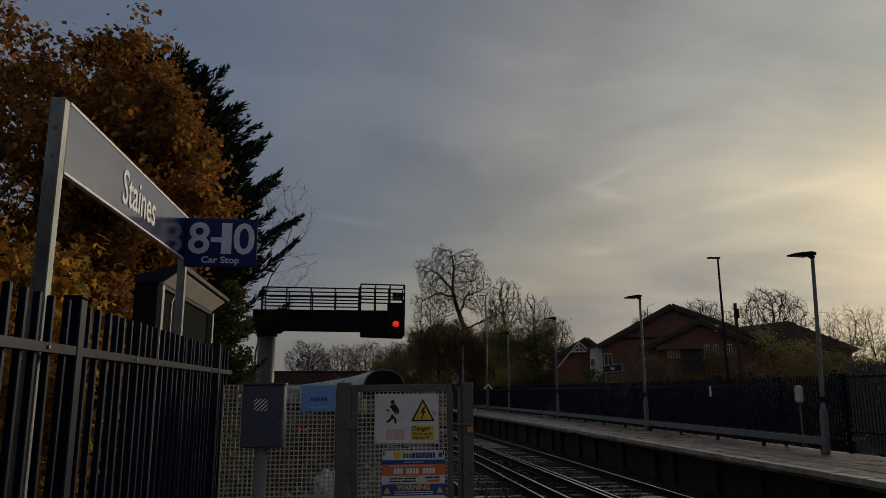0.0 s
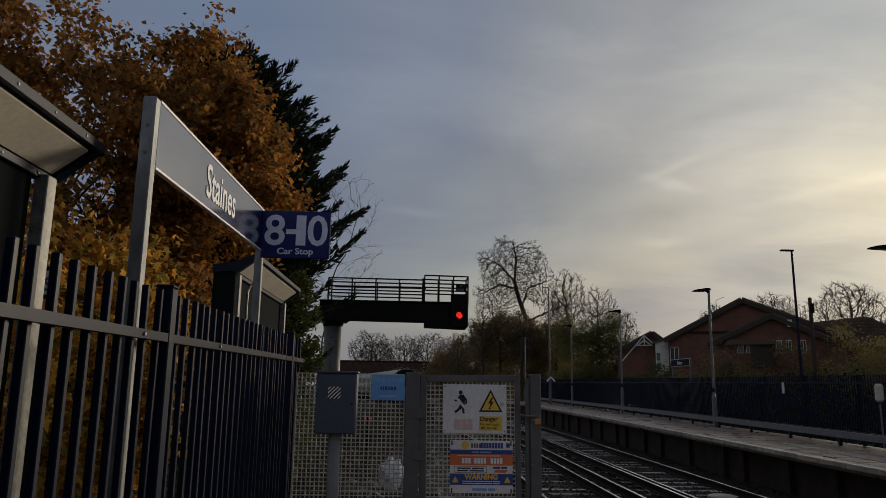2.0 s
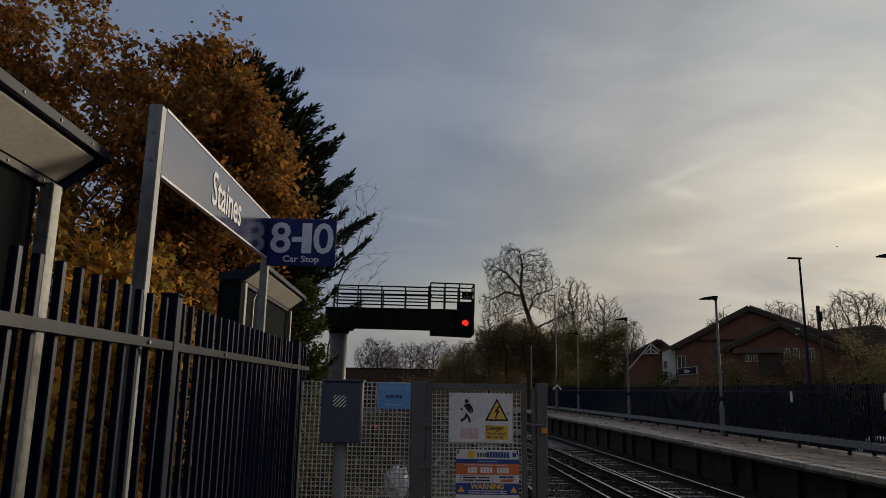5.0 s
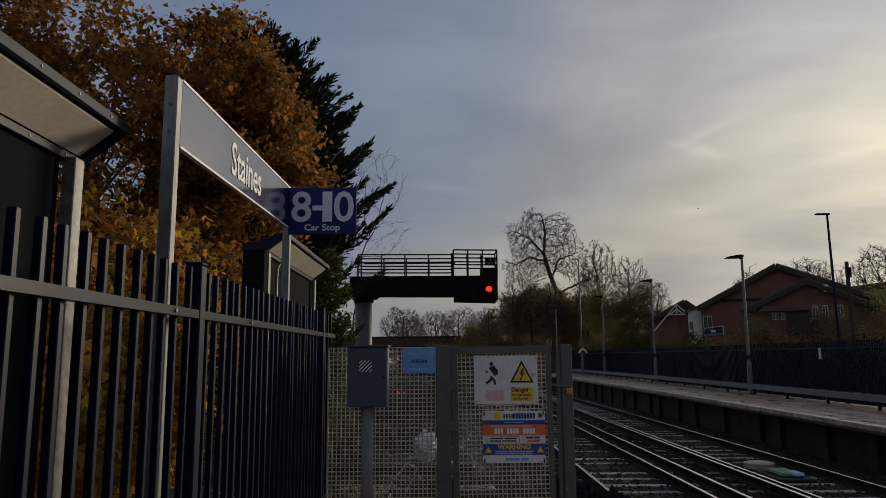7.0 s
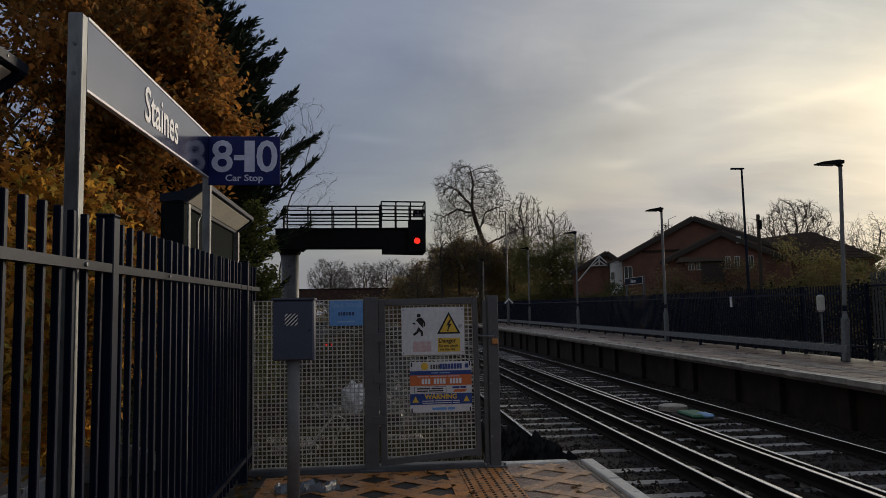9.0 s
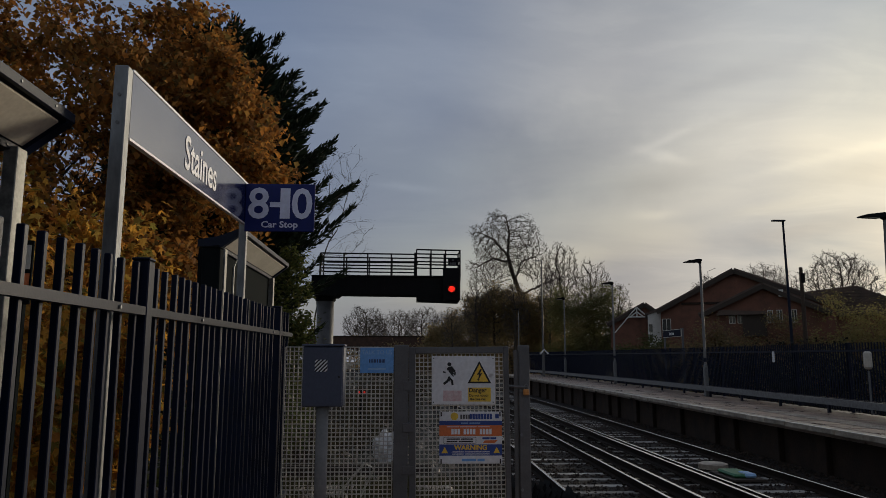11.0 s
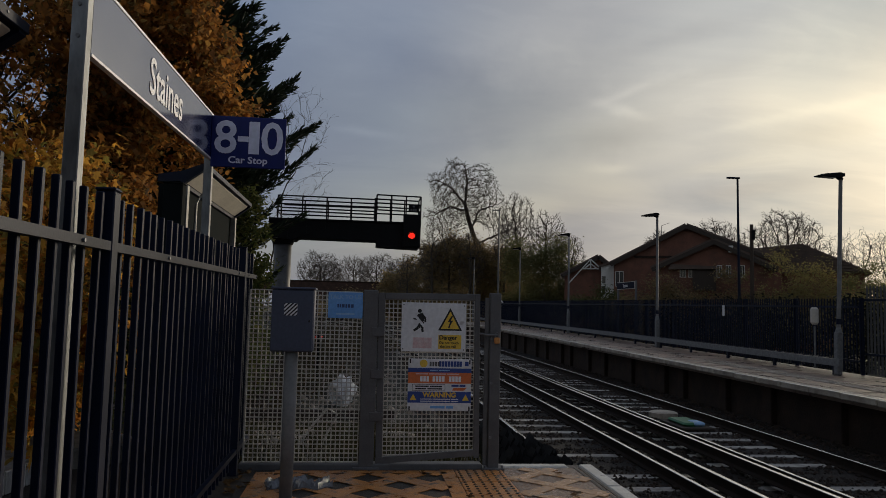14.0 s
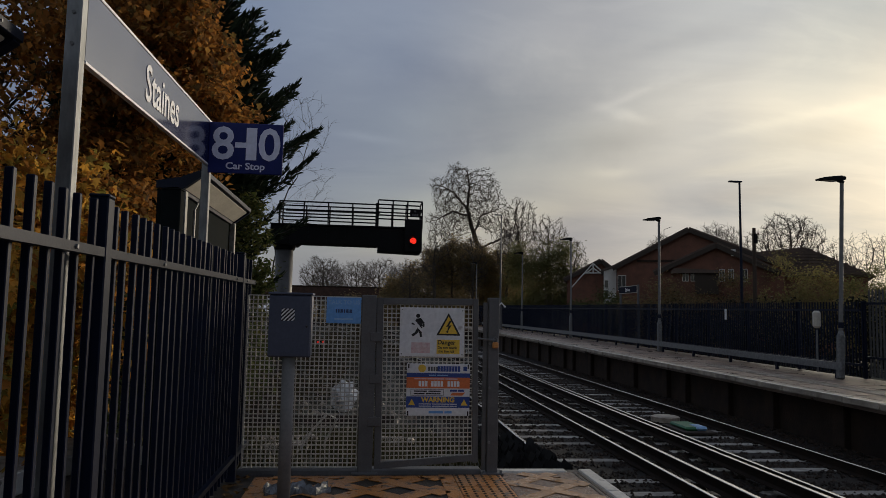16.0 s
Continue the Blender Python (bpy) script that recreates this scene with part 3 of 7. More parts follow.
def build_near_platform():
    g = Geo()
    g.box(-9.0, -14, GROUND_Z, 1.79, 6.28, -0.004)
    ob = thing("platform", "dark worn asphalt railway platform", "platform", geo=g, material=M_ASPH, kind="structure")
    # white edge coping, one slab after another, along the track and across the end
    slab = fixed(Geo().box(-0.06, -0.37, -0.09, 0.06, 0.37, 0.006, 0.012).mesh("coping_slab", M_WHITEPAINT))
    for i in range(14):
        part("coping_slab", slab, M_WHITEPAINT, ob, place=(1.85, 5.90 - 0.76 * i, 0))
    part("end_edging", Geo().box(1.06, 6.17, -0.06, 1.68, 6.29, 0.006, 0.01), M_WHITEPAINT, ob, "worn white edge strip")
    # ramp behind the gate
    r = Geo()
    r.prism([(6.29, -0.06), (7.2, -0.10), (14.0, -0.95), (14.0, GROUND_Z), (6.29, GROUND_Z)], 3.7, Matrix(((0, 1, 0, -2.6), (1, 0, 0, 0), (0, 0, 1, 0), (0, 0, 0, 1))))
    thing("platform_ramp", "weedy earth ramp falling away behind the gate", "ramp", geo=r, material=M_GROUND, kind="structure")
    # ochre cross-hatching: two families of strips, clipped to the hatched field
    hatch = thing("painted_hatching", "worn ochre painted cross-hatching on dark asphalt", "floor marking")
    x0, x1, y0, y1 = -0.72, 0.58, 0.4, 5.95

    def strip(cx, cy, ang, half, w):
        """A strip clipped to the field by walking along its centre line."""
        d = Vector((math.cos(ang), math.sin(ang)))
        ts = []
        for lo, hi, c, dd in ((x0, x1, cx, d.x), (y0, y1, cy, d.y)):
            a, b = (lo - c) / dd, (hi - c) / dd
            ts.append((min(a, b), max(a, b)))
        a, b = max(t[0] for t in ts), min(t[1] for t in ts)
        if b - a < 0.05:
            return
        n = Vector((-d.y, d.x)) * w / 2
        p, q = Vector((cx, cy)) + d * a, Vector((cx, cy)) + d * b
        g = Geo()
        top = [(p + n), (p - n), (q - n), (q + n)]
        g.add([(v.x, v.y, 0.0) for v in top] + [(v.x, v.y, 0.004) for v in top], [(4, 5, 6, 7), (0, 1, 5, 4), (1, 2, 6, 5), (2, 3, 7, 6), (3, 0, 4, 7)])
        return g
    for k in range(-6, 14):
        for s, zz in ((1, 0.0), (-1, 0.0015)):
            g = strip(0.0, 5.555 + (k - 10) * 0.455, s * math.atan2(0.455, 0.47), 5, 0.14)
            if g:
                part("painted_stripe", g, M_OCHRE, hatch, place=(0, 0, zz))
    part("painted_border", Geo().box(-0.86, 0.4, 0, -0.72, 5.98, 0.005), M_OCHRE, hatch)
    part("painted_border", Geo().box(-0.72, 5.95, 0, 0.58, 6.03, 0.005), M_OCHRE, hatch)
    part("painted_border", Geo().box(0.58, 0.4, 0, 0.69, 6.06, 0.0055), M_OCHRE, hatch)
    # strip of studs with ochre plates, then the plates by the edge
    tact = thing("tactile_strip", "ochre tactile paving with small dark studs", "tactile paving")
    plate = fixed(Geo().box(-0.195, -0.195, 0, 0.195, 0.195, 0.007, 0.004).mesh("tactile_plate", M_OCHRE))
    studs = Geo()
    for i in range(6):
        for j in range(6):
            studs.tube([(-0.165 + 0.066 * i, -0.165 + 0.066 * j, 0.006), (-0.165 + 0.066 * i, -0.165 + 0.066 * j, 0.013)], [0.014, 0.010], 6)
    ms = fixed(studs.mesh("studs", M_ASPH))
    for i in range(14):
        p = part("tactile_plate", plate, M_OCHRE, tact, place=(0.89, 5.86 - 0.40 * i, 0))
        tagged(part("studs", ms, M_ASPH, p, "dark round studs"), kind="stuff")
    edge = thing("edge_paving", "scuffed ochre paving with worn diamond marks", "paving")
    x0, x1, y0, y1 = 1.10, 1.70, 0.4, 6.1
    part("brown_base", Geo().box(1.09, 0.4, -0.003, 1.785, 6.15, 0.0015), M_BROWN, edge, "scuffed brown surface")
    for k in range(-6, 14):
        for s, zz in ((1, 0.0), (-1, 0.0015)):
            g = strip(1.39, 5.535 + (k - 10) * 0.44, s * math.atan2(0.44, 0.47), 5, 0.11)
            if g:
                part("painted_stripe", g, M_TAN, edge, place=(0, 0, zz + 0.002))
    for xx in (1.715, 1.755):
        part("edge_line", Geo().box(xx, 0.4, 0, xx + 0.022, 6.15, 0.005), M_ASPH, edge, "dark groove line")
    # upstand under the gate
    thing("gate_kerb", "low concrete kerb under the gate and mesh panel", "kerb", geo=Geo().box(-1.02, 6.08, -0.02, 0.93, 6.2, 0.045, 0.01), material=M_GREYSTEEL, kind="structure")


def build_far_platform():
    ys = [y for y in np.arange(-12, 60, 2.0)]
    path = [(bend(y), y, far_z(y) - FAR_Z) for y in ys]
    deck = thing("far_platform", "worn grey paved platform across the tracks", "platform", kind="structure")
    part("deck", Geo().sweep([(8.25, FAR_Z - 0.18), (11.2, FAR_Z - 0.18), (11.2, FAR_Z), (8.25, FAR_Z)], path), M_PAVING, deck)
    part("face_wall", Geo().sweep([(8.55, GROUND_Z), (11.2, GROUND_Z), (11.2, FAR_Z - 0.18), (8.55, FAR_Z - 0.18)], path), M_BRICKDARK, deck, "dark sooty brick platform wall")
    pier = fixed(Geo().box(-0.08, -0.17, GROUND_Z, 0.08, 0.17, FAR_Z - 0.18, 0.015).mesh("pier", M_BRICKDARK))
    for i in range(24):
        y = 8.0 + 2.1 * i + rng.uniform(-0.5, 0.5)
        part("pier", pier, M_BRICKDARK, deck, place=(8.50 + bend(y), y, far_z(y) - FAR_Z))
    cop = fixed(Geo().box(-0.17, -0.44, -0.10, 0.17, 0.44, 0.006, 0.015).mesh("coping_slab", M_COPING))
    line = fixed(Geo().box(-0.17, -0.445, 0.006, -0.075, 0.445, 0.011).mesh("white_edge_line", M_WHITEPAINT))
    for i in range(72):
        y = 6.0 + 0.9 * i
        c = part("coping_slab", cop, M_COPING, deck, place=(8.24 + bend(y) + rng.uniform(-.012, .012), y, far_z(y) + rng.uniform(-.004, .004)))
        part("white_edge_line", line, M_WHITEPAINT, c, "worn white edge line")
    flag = fixed(Geo().box(-0.29, -0.44, 0.0, 0.29, 0.44, 0.006, 0.003).mesh("paving_flag", M_PAVING))
    for i in range(50):
        for j in range(3):
            y = 8.0 + 0.9 * i
            part("paving_flag", flag, M_PAVING, deck, place=(8.73 + 0.6 * j + bend(y), y, far_z(y) + rng.uniform(-.001, .003)))
    t = thing("far_tactile_strip", "buff tactile studs along the far platform", "tactile paving")
    plate = Geo().box(-0.2, -0.2, 0.0, 0.2, 0.2, 0.012, 0.003)
    for i in range(6):
        for j in range(6):
            x, y = -0.165 + 0.066 * i, -0.165 + 0.066 * j
            plate.tube([(x, y, 0.012), (x, y, 0.020)], [0.018, 0.012], 5)
    mp = fixed(plate.mesh("tactile_plate", M_COPING))
    for i in range(24):
        part("tactile_plate", mp, M_COPING, t, place=(9.16, 9.0 + 0.41 * i, far_z(9.0 + 0.41 * i) + 0.008))


def build_far_side():
    fx = 11.05
    # picket fence along the back of the far platform, with its rails and posts
    fence = thing("far_fence", "black steel picket fence behind the far platform", "fence")
    pick = fixed(Geo().box(-0.0125, -0.0125, 0.05, 0.0125, 0.0125, 1.72, 0.0).mesh("picket", M_BLACK))
    rest = Geo()
    y = 15.4
    while y < 62:
        x = fx + bend(y)
        if y < 40:
            part("picket", pick, M_BLACK, fence, place=(x, y, far_z(y)))
        else:
            rest.box(x - 0.0125, y - 0.0125, far_z(y) + 0.05, x + 0.0125, y + 0.0125, far_z(y) + 1.72)
        y += 0.1145
    tagged(part("distant_picketing", rest, M_BLACK, fence, fix=False), kind="stuff")
    ys = [v for v in np.arange(15.4, 63, 2.5)]
    for z in (0.28, 1.50):
        part("fence_rail", Geo().sweep([(-0.045, z), (-0.012, z), (-0.012, z + 0.05), (-0.045, z + 0.05)], [(fx + bend(v), v, far_z(v)) for v in ys]), M_BLACK, fence)
    post = fixed(Geo().box(-0.035, -0.035, 0, 0.035, 0.035, 1.73, 0.006).mesh("post", M_BLACK))
    for v in ys:
        part("post", post, M_BLACK, fence, place=(fx + 0.05 + bend(v), v, far_z(v)))
    # low pale crash rail between the lamp posts
    barrier = thing("crash_rail", "low pale grey steel crash rail on short posts", "barrier")
    bx = 10.42
    ys = [v for v in np.arange(15.2, 60, 2.4)]
    part("beam", Geo().sweep([(-0.03, 0.20), (0.03, 0.20), (0.03, 0.36), (-0.03, 0.36)], [(bx + bend(v), v, far_z(v)) for v in ys]), M_GALV, barrier)
    sp = fixed(Geo().box(-0.03, -0.04, 0, 0.03, 0.04, 0.25).mesh("short_post", M_BLACK))
    for v in ys:
        part("short_post", sp, M_BLACK, barrier, place=(bx + 0.07 + bend(v), v + 0.3, far_z(v)))
    # taller fence at the near end
    f2 = thing("end_fence", "tall grey palisade fence at the platform's side", "fence")
    pk = fixed(Geo().prism([(-0.022, 0.05), (0.022, 0.05), (0.022, 1.93), (0.0, 2.0), (-0.022, 1.93)], 0.02, Matrix(((0, 1, 0, 0), (1, 0, 0, 0), (0, 0, 1, 0), (0, 0, 0, 1)))).mesh("picket", M_PALISADE))
    for i in range(62):
        part("picket", pk, M_BLACK, f2, place=(11.16, 8.6 + 0.11 * i, far_z(8.6 + 0.11 * i)))
    for z in (0.4, 1.6):
        part("fence_rail", Geo().box(11.11, 8.5, FAR_Z + z, 11.15, 15.4, FAR_Z + z + 0.05), M_BLACK, f2)


def lamp_post():
    ob = thing("platform_lamp", "slim grey platform lamp post with a flat LED head", "lamp post", group="far platform lamps")
    part("base", Geo().box(-0.07, -0.07, 0, 0.07, 0.07, 1.0, 0.02).add([], []), M_GALV, ob, "thick galvanised base section")
    part("collar", Geo().tube([(0, 0, 1.0), (0, 0, 1.10)], [0.075, 0.052], 10), M_GALV, ob)
    part("clamp_band", Geo().tube([(0, 0, 1.17), (0, 0, 1.30)], 0.062, 10), M_BLACK, ob, "black clamp band")
    part("pole", Geo().tube([(0, 0, 1.1), (0, 0, 4.62)], [0.05, 0.042], 10), M_LAMPGREY, ob)
    part("knuckle", Geo().tube([(0.03, 0, 4.60), (-0.10, 0, 4.66)], [0.05, 0.045], 8), M_BLACKROUGH, ob)
    h = Geo()
    h.prism([(0.06, 0.0), (0.06, 0.07), (-0.05, 0.09), (-0.42, 0.03), (-0.56, -0.01), (-0.55, -0.04), (-0.10, -0.03)], 0.20, pose(-0.02, -0.10, 4.66))
    part("lamp_head", h, M_BLACKROUGH, ob, "flat dark lamp head")
    part("diffuser", Geo().box(-0.48, -0.07, 4.612, -0.16, 0.07, 4.622), M_SOFFIT, ob)
    return ob


def build_lamps():
    first = lamp_post()
    spots = [(10.44, 25.3, 1.02), (10.5, 36.9, 1.075), (10.42, 48.4, 1.10), (9.35, 62.0, 1.13), (10.47, 15.36, 0.94)]
    first.matrix_basis = pose(*spots[0][:2], far_z(spots[0][1])) @ Matrix.Diagonal((1, 1, spots[0][2], 1))
    for x, y, tall in spots[1:]:
        copy_thing(first, pose(x, y, far_z(y), 0, 2.0 if y < 20 else 0, 0) @ Matrix.Diagonal((1, 1, tall, 1)))
    m = thing("tall_mast", "tall thin dark street lighting mast", "lamp post", (18.85, 35.1, GROUND_Z))
    part("pole", Geo().tube([(0, 0, 0), (0, 0, 4), (-0.04, 0, 9.4)], [0.085, 0.075, 0.05], 8), M_BLACK, m)
    part("lamp_head", Geo().box(-0.62, -0.1, 9.36, 0.08, 0.1, 9.44, 0.03), M_BLACK, m)
    p = thing("telegraph_pole", "dark creosoted timber telegraph pole", "pole", (20.05, 36.0, GROUND_Z))
    part("pole", Geo().tube([(0, 0, 0), (0, 0, 7.15)], [0.12, 0.09], 9), M_WOODPOLE, p)
    part("bracket", Geo().box(-0.05, -0.12, 6.35, 0.16, 0.12, 6.85, 0.03), M_BLACKROUGH, p)
    q = thing("slim_mast", "thin grey mast among the trees", "mast", (9.6, 52.0, GROUND_Z))
    part("pole", Geo().tube([(0, 0, 0), (0, 0, 9.6)], [0.09, 0.05], 7), M_GREYSTEEL, q)
    part("lamp_head", Geo().box(-0.5, -0.1, 9.55, 0.05, 0.1, 9.62, 0.02), M_GREYSTEEL, q)


# ---- the near side ----
def build_fence():
    fx, y_end = -1.03, 6.52
    top = lambda y: 1.676 + 0.0079 * y
    fence = thing("picket_fence", "black steel picket fence with square posts and flat rails", "fence", group="platform fences")
    me = fixed(Geo().box(-0.0125, -0.0125, -0.04, 0.0125, 0.0125, 1.63, 0.003).mesh("picket", M_BLACK))
    posts = [-3.13, -0.118, 2.895, 5.908]
    y = 3.0735 + 28 * 0.1211
    while y > -3.4:
        if min(abs(y - p) for p in posts) > 0.06:
            part("picket", me, M_BLACK, fence, place=pose(fx - 0.012, y, top(y) - 1.63, 0, rng.uniform(-.25, .25), rng.uniform(-2, 2)))
        y -= 0.1211
    for p in posts:
        part("fence_post", Geo().box(-0.035, -0.035, -0.02, 0.035, 0.035, top(p) + 0.01, 0.005), M_BLACK, fence, place=(fx, p, 0))
        part("post_cap", Geo().box(-0.037, -0.037, 0, 0.037, 0.037, 0.012, 0.004), M_BLACK, fence, place=(fx, p, top(p) + 0.01))
    bounds = [-3.4] + posts + [y_end + 0.03]
    for a, b in zip(bounds, bounds[1:]):
        if b - a < 0.2:
            continue
        for off in (-0.211, -1.56):
            za, zb = top(a) + off, top(b) + off
            g = Geo().add([(fx + sx, yy, zz + dz) for yy, zz in ((a + 0.036, za), (b - 0.036, zb)) for dz in (0, 0.034) for sx in (-0.002, 0.032)],
                          [(0, 1, 3, 2), (4, 6, 7, 5), (0, 4, 5, 1), (2, 3, 7, 6), (0, 2, 6, 4), (1, 5, 7, 3)])
            r = part("fence_rail", g, M_BLACK, fence)
            if off > -1:
                for t in (0.25, 0.90):
                    yy = a + (b - a) * t
                    part("bolt", Geo().tube([(fx + 0.032, yy, top(yy) + off + 0.017), (fx + 0.040, yy, top(yy) + off + 0.017)], 0.008, 6), M_GALV, r)


def build_name_sign():
    sx, y0, y1 = -1.14, 2.88, 5.13
    ob = thing("station_name_sign", "long glossy navy station name sign between galvanised posts", "sign", (sx, 0, 0))
    tilt = math.atan2(0.047, y1 - y0)
    zt, zb = 2.520, 2.233

    def board(x0, x1, a, b, lo, hi):
        g = Geo()
        s = math.tan(tilt)
        vs = [(x, y, z + s * (y - y0)) for y in (a, b) for z in (lo, hi) for x in (x0, x1)]
        return g.add(vs, [(0, 1, 3, 2), (4, 6, 7, 5), (0, 4, 5, 1), (2, 3, 7, 6), (0, 2, 6, 4), (1, 5, 7, 3)])
    part("board", board(-0.012, 0.010, y0 + 0.03, y1 - 0.02, zb, zt), M_NAVY, ob, "glossy navy board")
    part("top_trim", board(-0.014, 0.013, y0 + 0.03, y1 - 0.02, zt, zt + 0.012), M_LETTER, ob, "white edge trim")
    part("bottom_trim", board(-0.012, 0.013, y0 + 0.03, y1 - 0.02, zb - 0.011, zb), M_LETTER, ob, "white edge trim")
    me = lettering("Staines", 0.255, 0.001, M_LETTER, 0.003, 0.88)
    zc = (zt + zb) / 2 + math.tan(tilt) * 1.2
    place = Matrix.Translation((0.0125, 3.955, zc - 0.012)) @ Matrix.Rotation(radians(90), 4, "Z") @ Matrix.Rotation(-tilt, 4, "Y")
    part("lettering", me, M_LETTER, ob, "white station name lettering", place=place)
    for y, d, h in ((y0, 0.035, 2.53), (y1 + 0.02, 0.033, 2.59)):
        p = part("sign_post", Geo().box(-d * 0.8, -d * 0.8, -0.05, d * 0.8, d * 0.8, h, 0.004), M_POST, ob, "galvanised square post", place=(-0.018, y, 0))
        for z in (2.28, 2.40):
            part("bolt", Geo().tube([(0, -d * 0.8 - 0.004, z), (0, -d * 0.8, z)], 0.008, 8), M_GREYSTEEL, p)
    cs = thing("car_stop_sign", "navy train stop sign with white numerals", "sign", (-0.8835, 5.066, 2.391))
    part("board", Geo().box(-0.2465, -0.008, -0.174, 0.2465, 0.008, 0.174, 0.004), M_NAVY2, cs)
    for text, x, z, w, h, bold in (("8", -0.152, 0.031, 0.146, 0.229, 0.004), ("-", -0.036, 0.021, 0.072, 0.036, 0.004), ("1", 0.036, 0.031, 0.070, 0.222, 0.002), ("0", 0.156, 0.031, 0.146, 0.229, 0.004)):
        me = lettering(text, 0.26, 0.001, M_GREYVINYL, bold)
        xs, zs = [v.co.x for v in me.vertices], [v.co.z for v in me.vertices]
        me.transform(Matrix.Diagonal((w / (max(xs) - min(xs)), 1, h / (max(zs) - min(zs)), 1)) @ Matrix.Translation((-(max(xs) + min(xs)) / 2, 0, -(max(zs) + min(zs)) / 2)))
        part("figure", me, M_GREYVINYL, cs, "bold white numeral", place=(x, -0.0095, z))
    part("lettering", lettering("Car Stop", 0.064, 0.001, M_GREYVINYL, 0.0014, 1.12), M_GREYVINYL, cs, "small white lettering", place=(0.0, -0.0095, -0.125))
    part("bracket", Geo().box(-0.262, 0.0, -0.02, -0.21, 0.03, 0.02), M_GALV, cs)


def wire_panel(x0, x1, z0, z1, pitch=0.0355, r=0.0042):
    g = Geo()
    nx, nz = max(1, round((x1 - x0) / pitch)), max(1, round((z1 - z0) / pitch))
    for i in range(nx + 1):
        x = x0 + (x1 - x0) * i / nx
        g.box(x - r, -r, z0, x + r, r, z1)
    for j in range(nz + 1):
        z = z0 + (z1 - z0) * j / nz
        g.box(x0, r, z - r, x1, 3 * r, z + r)
    return g


def build_gate():
    Y = 6.12
    panel = thing("mesh_panel", "fixed welded mesh panel beside the gate", "fence panel", (0, Y, 0))
    part("wire_mesh", wire_panel(-0.985, -0.085, 0.05, 1.42), M_WIRE, panel, "pale welded wire mesh", fix=False)
    part("hinge_post", Geo().box(-0.075, -0.045, 0, 0.045, 0.045, 1.44, 0.006), M_GREYSTEEL, panel, "grey square gate post")
    part("base_plate", Geo().box(-0.12, -0.07, 0, 0.09, 0.07, 0.02, 0.004), M_GREYSTEEL, panel)
    part("side_strip", Geo().box(-0.992, -0.006, 0, -0.982, 0.006, 1.42), M_WIRE, panel)
    gate = thing("platform_end_gate", "grey steel gate with wire mesh and warning signs", "gate", (0, Y, 0))
    lean = pose(0, 0, 0, 0, -0.6, 0)
    fr = part("gate_frame", Geo(), M_GREYSTEEL, gate, "grey square-tube frame", place=lean)
    for n, b in (("stile", (0.06, 0.08, 0.115, 1.42)), ("stile", (0.86, 0.08, 0.905, 1.42)), ("top_rail", (0.115, 1.365, 0.86, 1.42)), ):
        part(n, Geo().box(b[0], -0.025, b[1], b[2], 0.025, b[3], 0.004), M_GREYSTEEL, fr)
    part("bottom_rail", Geo().prism([(0.06, 0.040), (0.905, 0.100), (0.905, 0.150), (0.06, 0.090)], 0.05, pose(0, -0.026, 0)), M_GREYSTEEL, fr, "sloping bottom rail")
    part("wire_mesh", wire_panel(0.115, 0.86, 0.105, 1.365), M_WIRE, gate, "pale welded wire mesh", place=lean, fix=False)
    for z in (0.42, 0.76, 1.10):
        h = part("hinge", Geo().tube([(0.052, -0.035, z - 0.04), (0.052, -0.035, z + 0.04)], 0.014, 8), M_GREYSTEEL, gate)
        part("hinge_leaf", Geo().box(0.0, -0.055, z - 0.035, 0.10, -0.045, z + 0.035, 0.003), M_GREYSTEEL, h)
    lp = thing("latch_post", "grey steel latch post bolted to the platform end", "post", (1.02, Y, 0))
    part("post", Geo().box(-0.045, -0.045, 0, 0.045, 0.045, 1.44, 0.005), M_GREYSTEEL, lp)
    part("base_plate", Geo().box(-0.09, -0.08, 0, 0.09, 0.08, 0.018, 0.004), M_GREYSTEEL, lp)
    for dx in (-0.07, 0.07):
        part("anchor_bolt", Geo().tube([(dx, -0.06, 0.018), (dx, -0.06, 0.04)], 0.011, 6), M_GALV, lp)
    part("slam_plate", Geo().box(-0.085, -0.02, 0.03, -0.05, 0.0, 1.40, 0.003), M_GREYSTEEL, lp)
    for z in (0.26, 0.70, 1.06):
        part("bolt", Geo().tube([(-0.03, -0.045, z), (-0.03, -0.06, z)], 0.012, 6), M_GALV, lp)
    lock = thing("padlock_chain", "yellowed padlock and short chain on the gate latch", "padlock", (0.985, Y - 0.06, 1.075))
    part("padlock", Geo().box(0.02, -0.02, -0.05, 0.07, 0.01, 0.0, 0.008), M_OCHRE, lock, "brass padlock body")
    part("shackle", Geo().tube([(0.03, -0.005, 0), (0.03, -0.005, 0.03), (0.045, -0.005, 0.042), (0.06, -0.005, 0.03), (0.06, -0.005, 0)], 0.005, 6), M_GALV, lock)
    part("hasp", Geo().tube([(-0.10, 0, 0.03), (-0.05, 0, 0.02), (0.0, -0.005, 0.02), (0.05, 0, 0.02)], 0.009, 6), M_GALV, lock)


def triangle(w, h, inset=0.0):
    k = inset
    return [(-w / 2 + k * 1.7, k), (w / 2 - k * 1.7, k), (0, h - k * 2)]


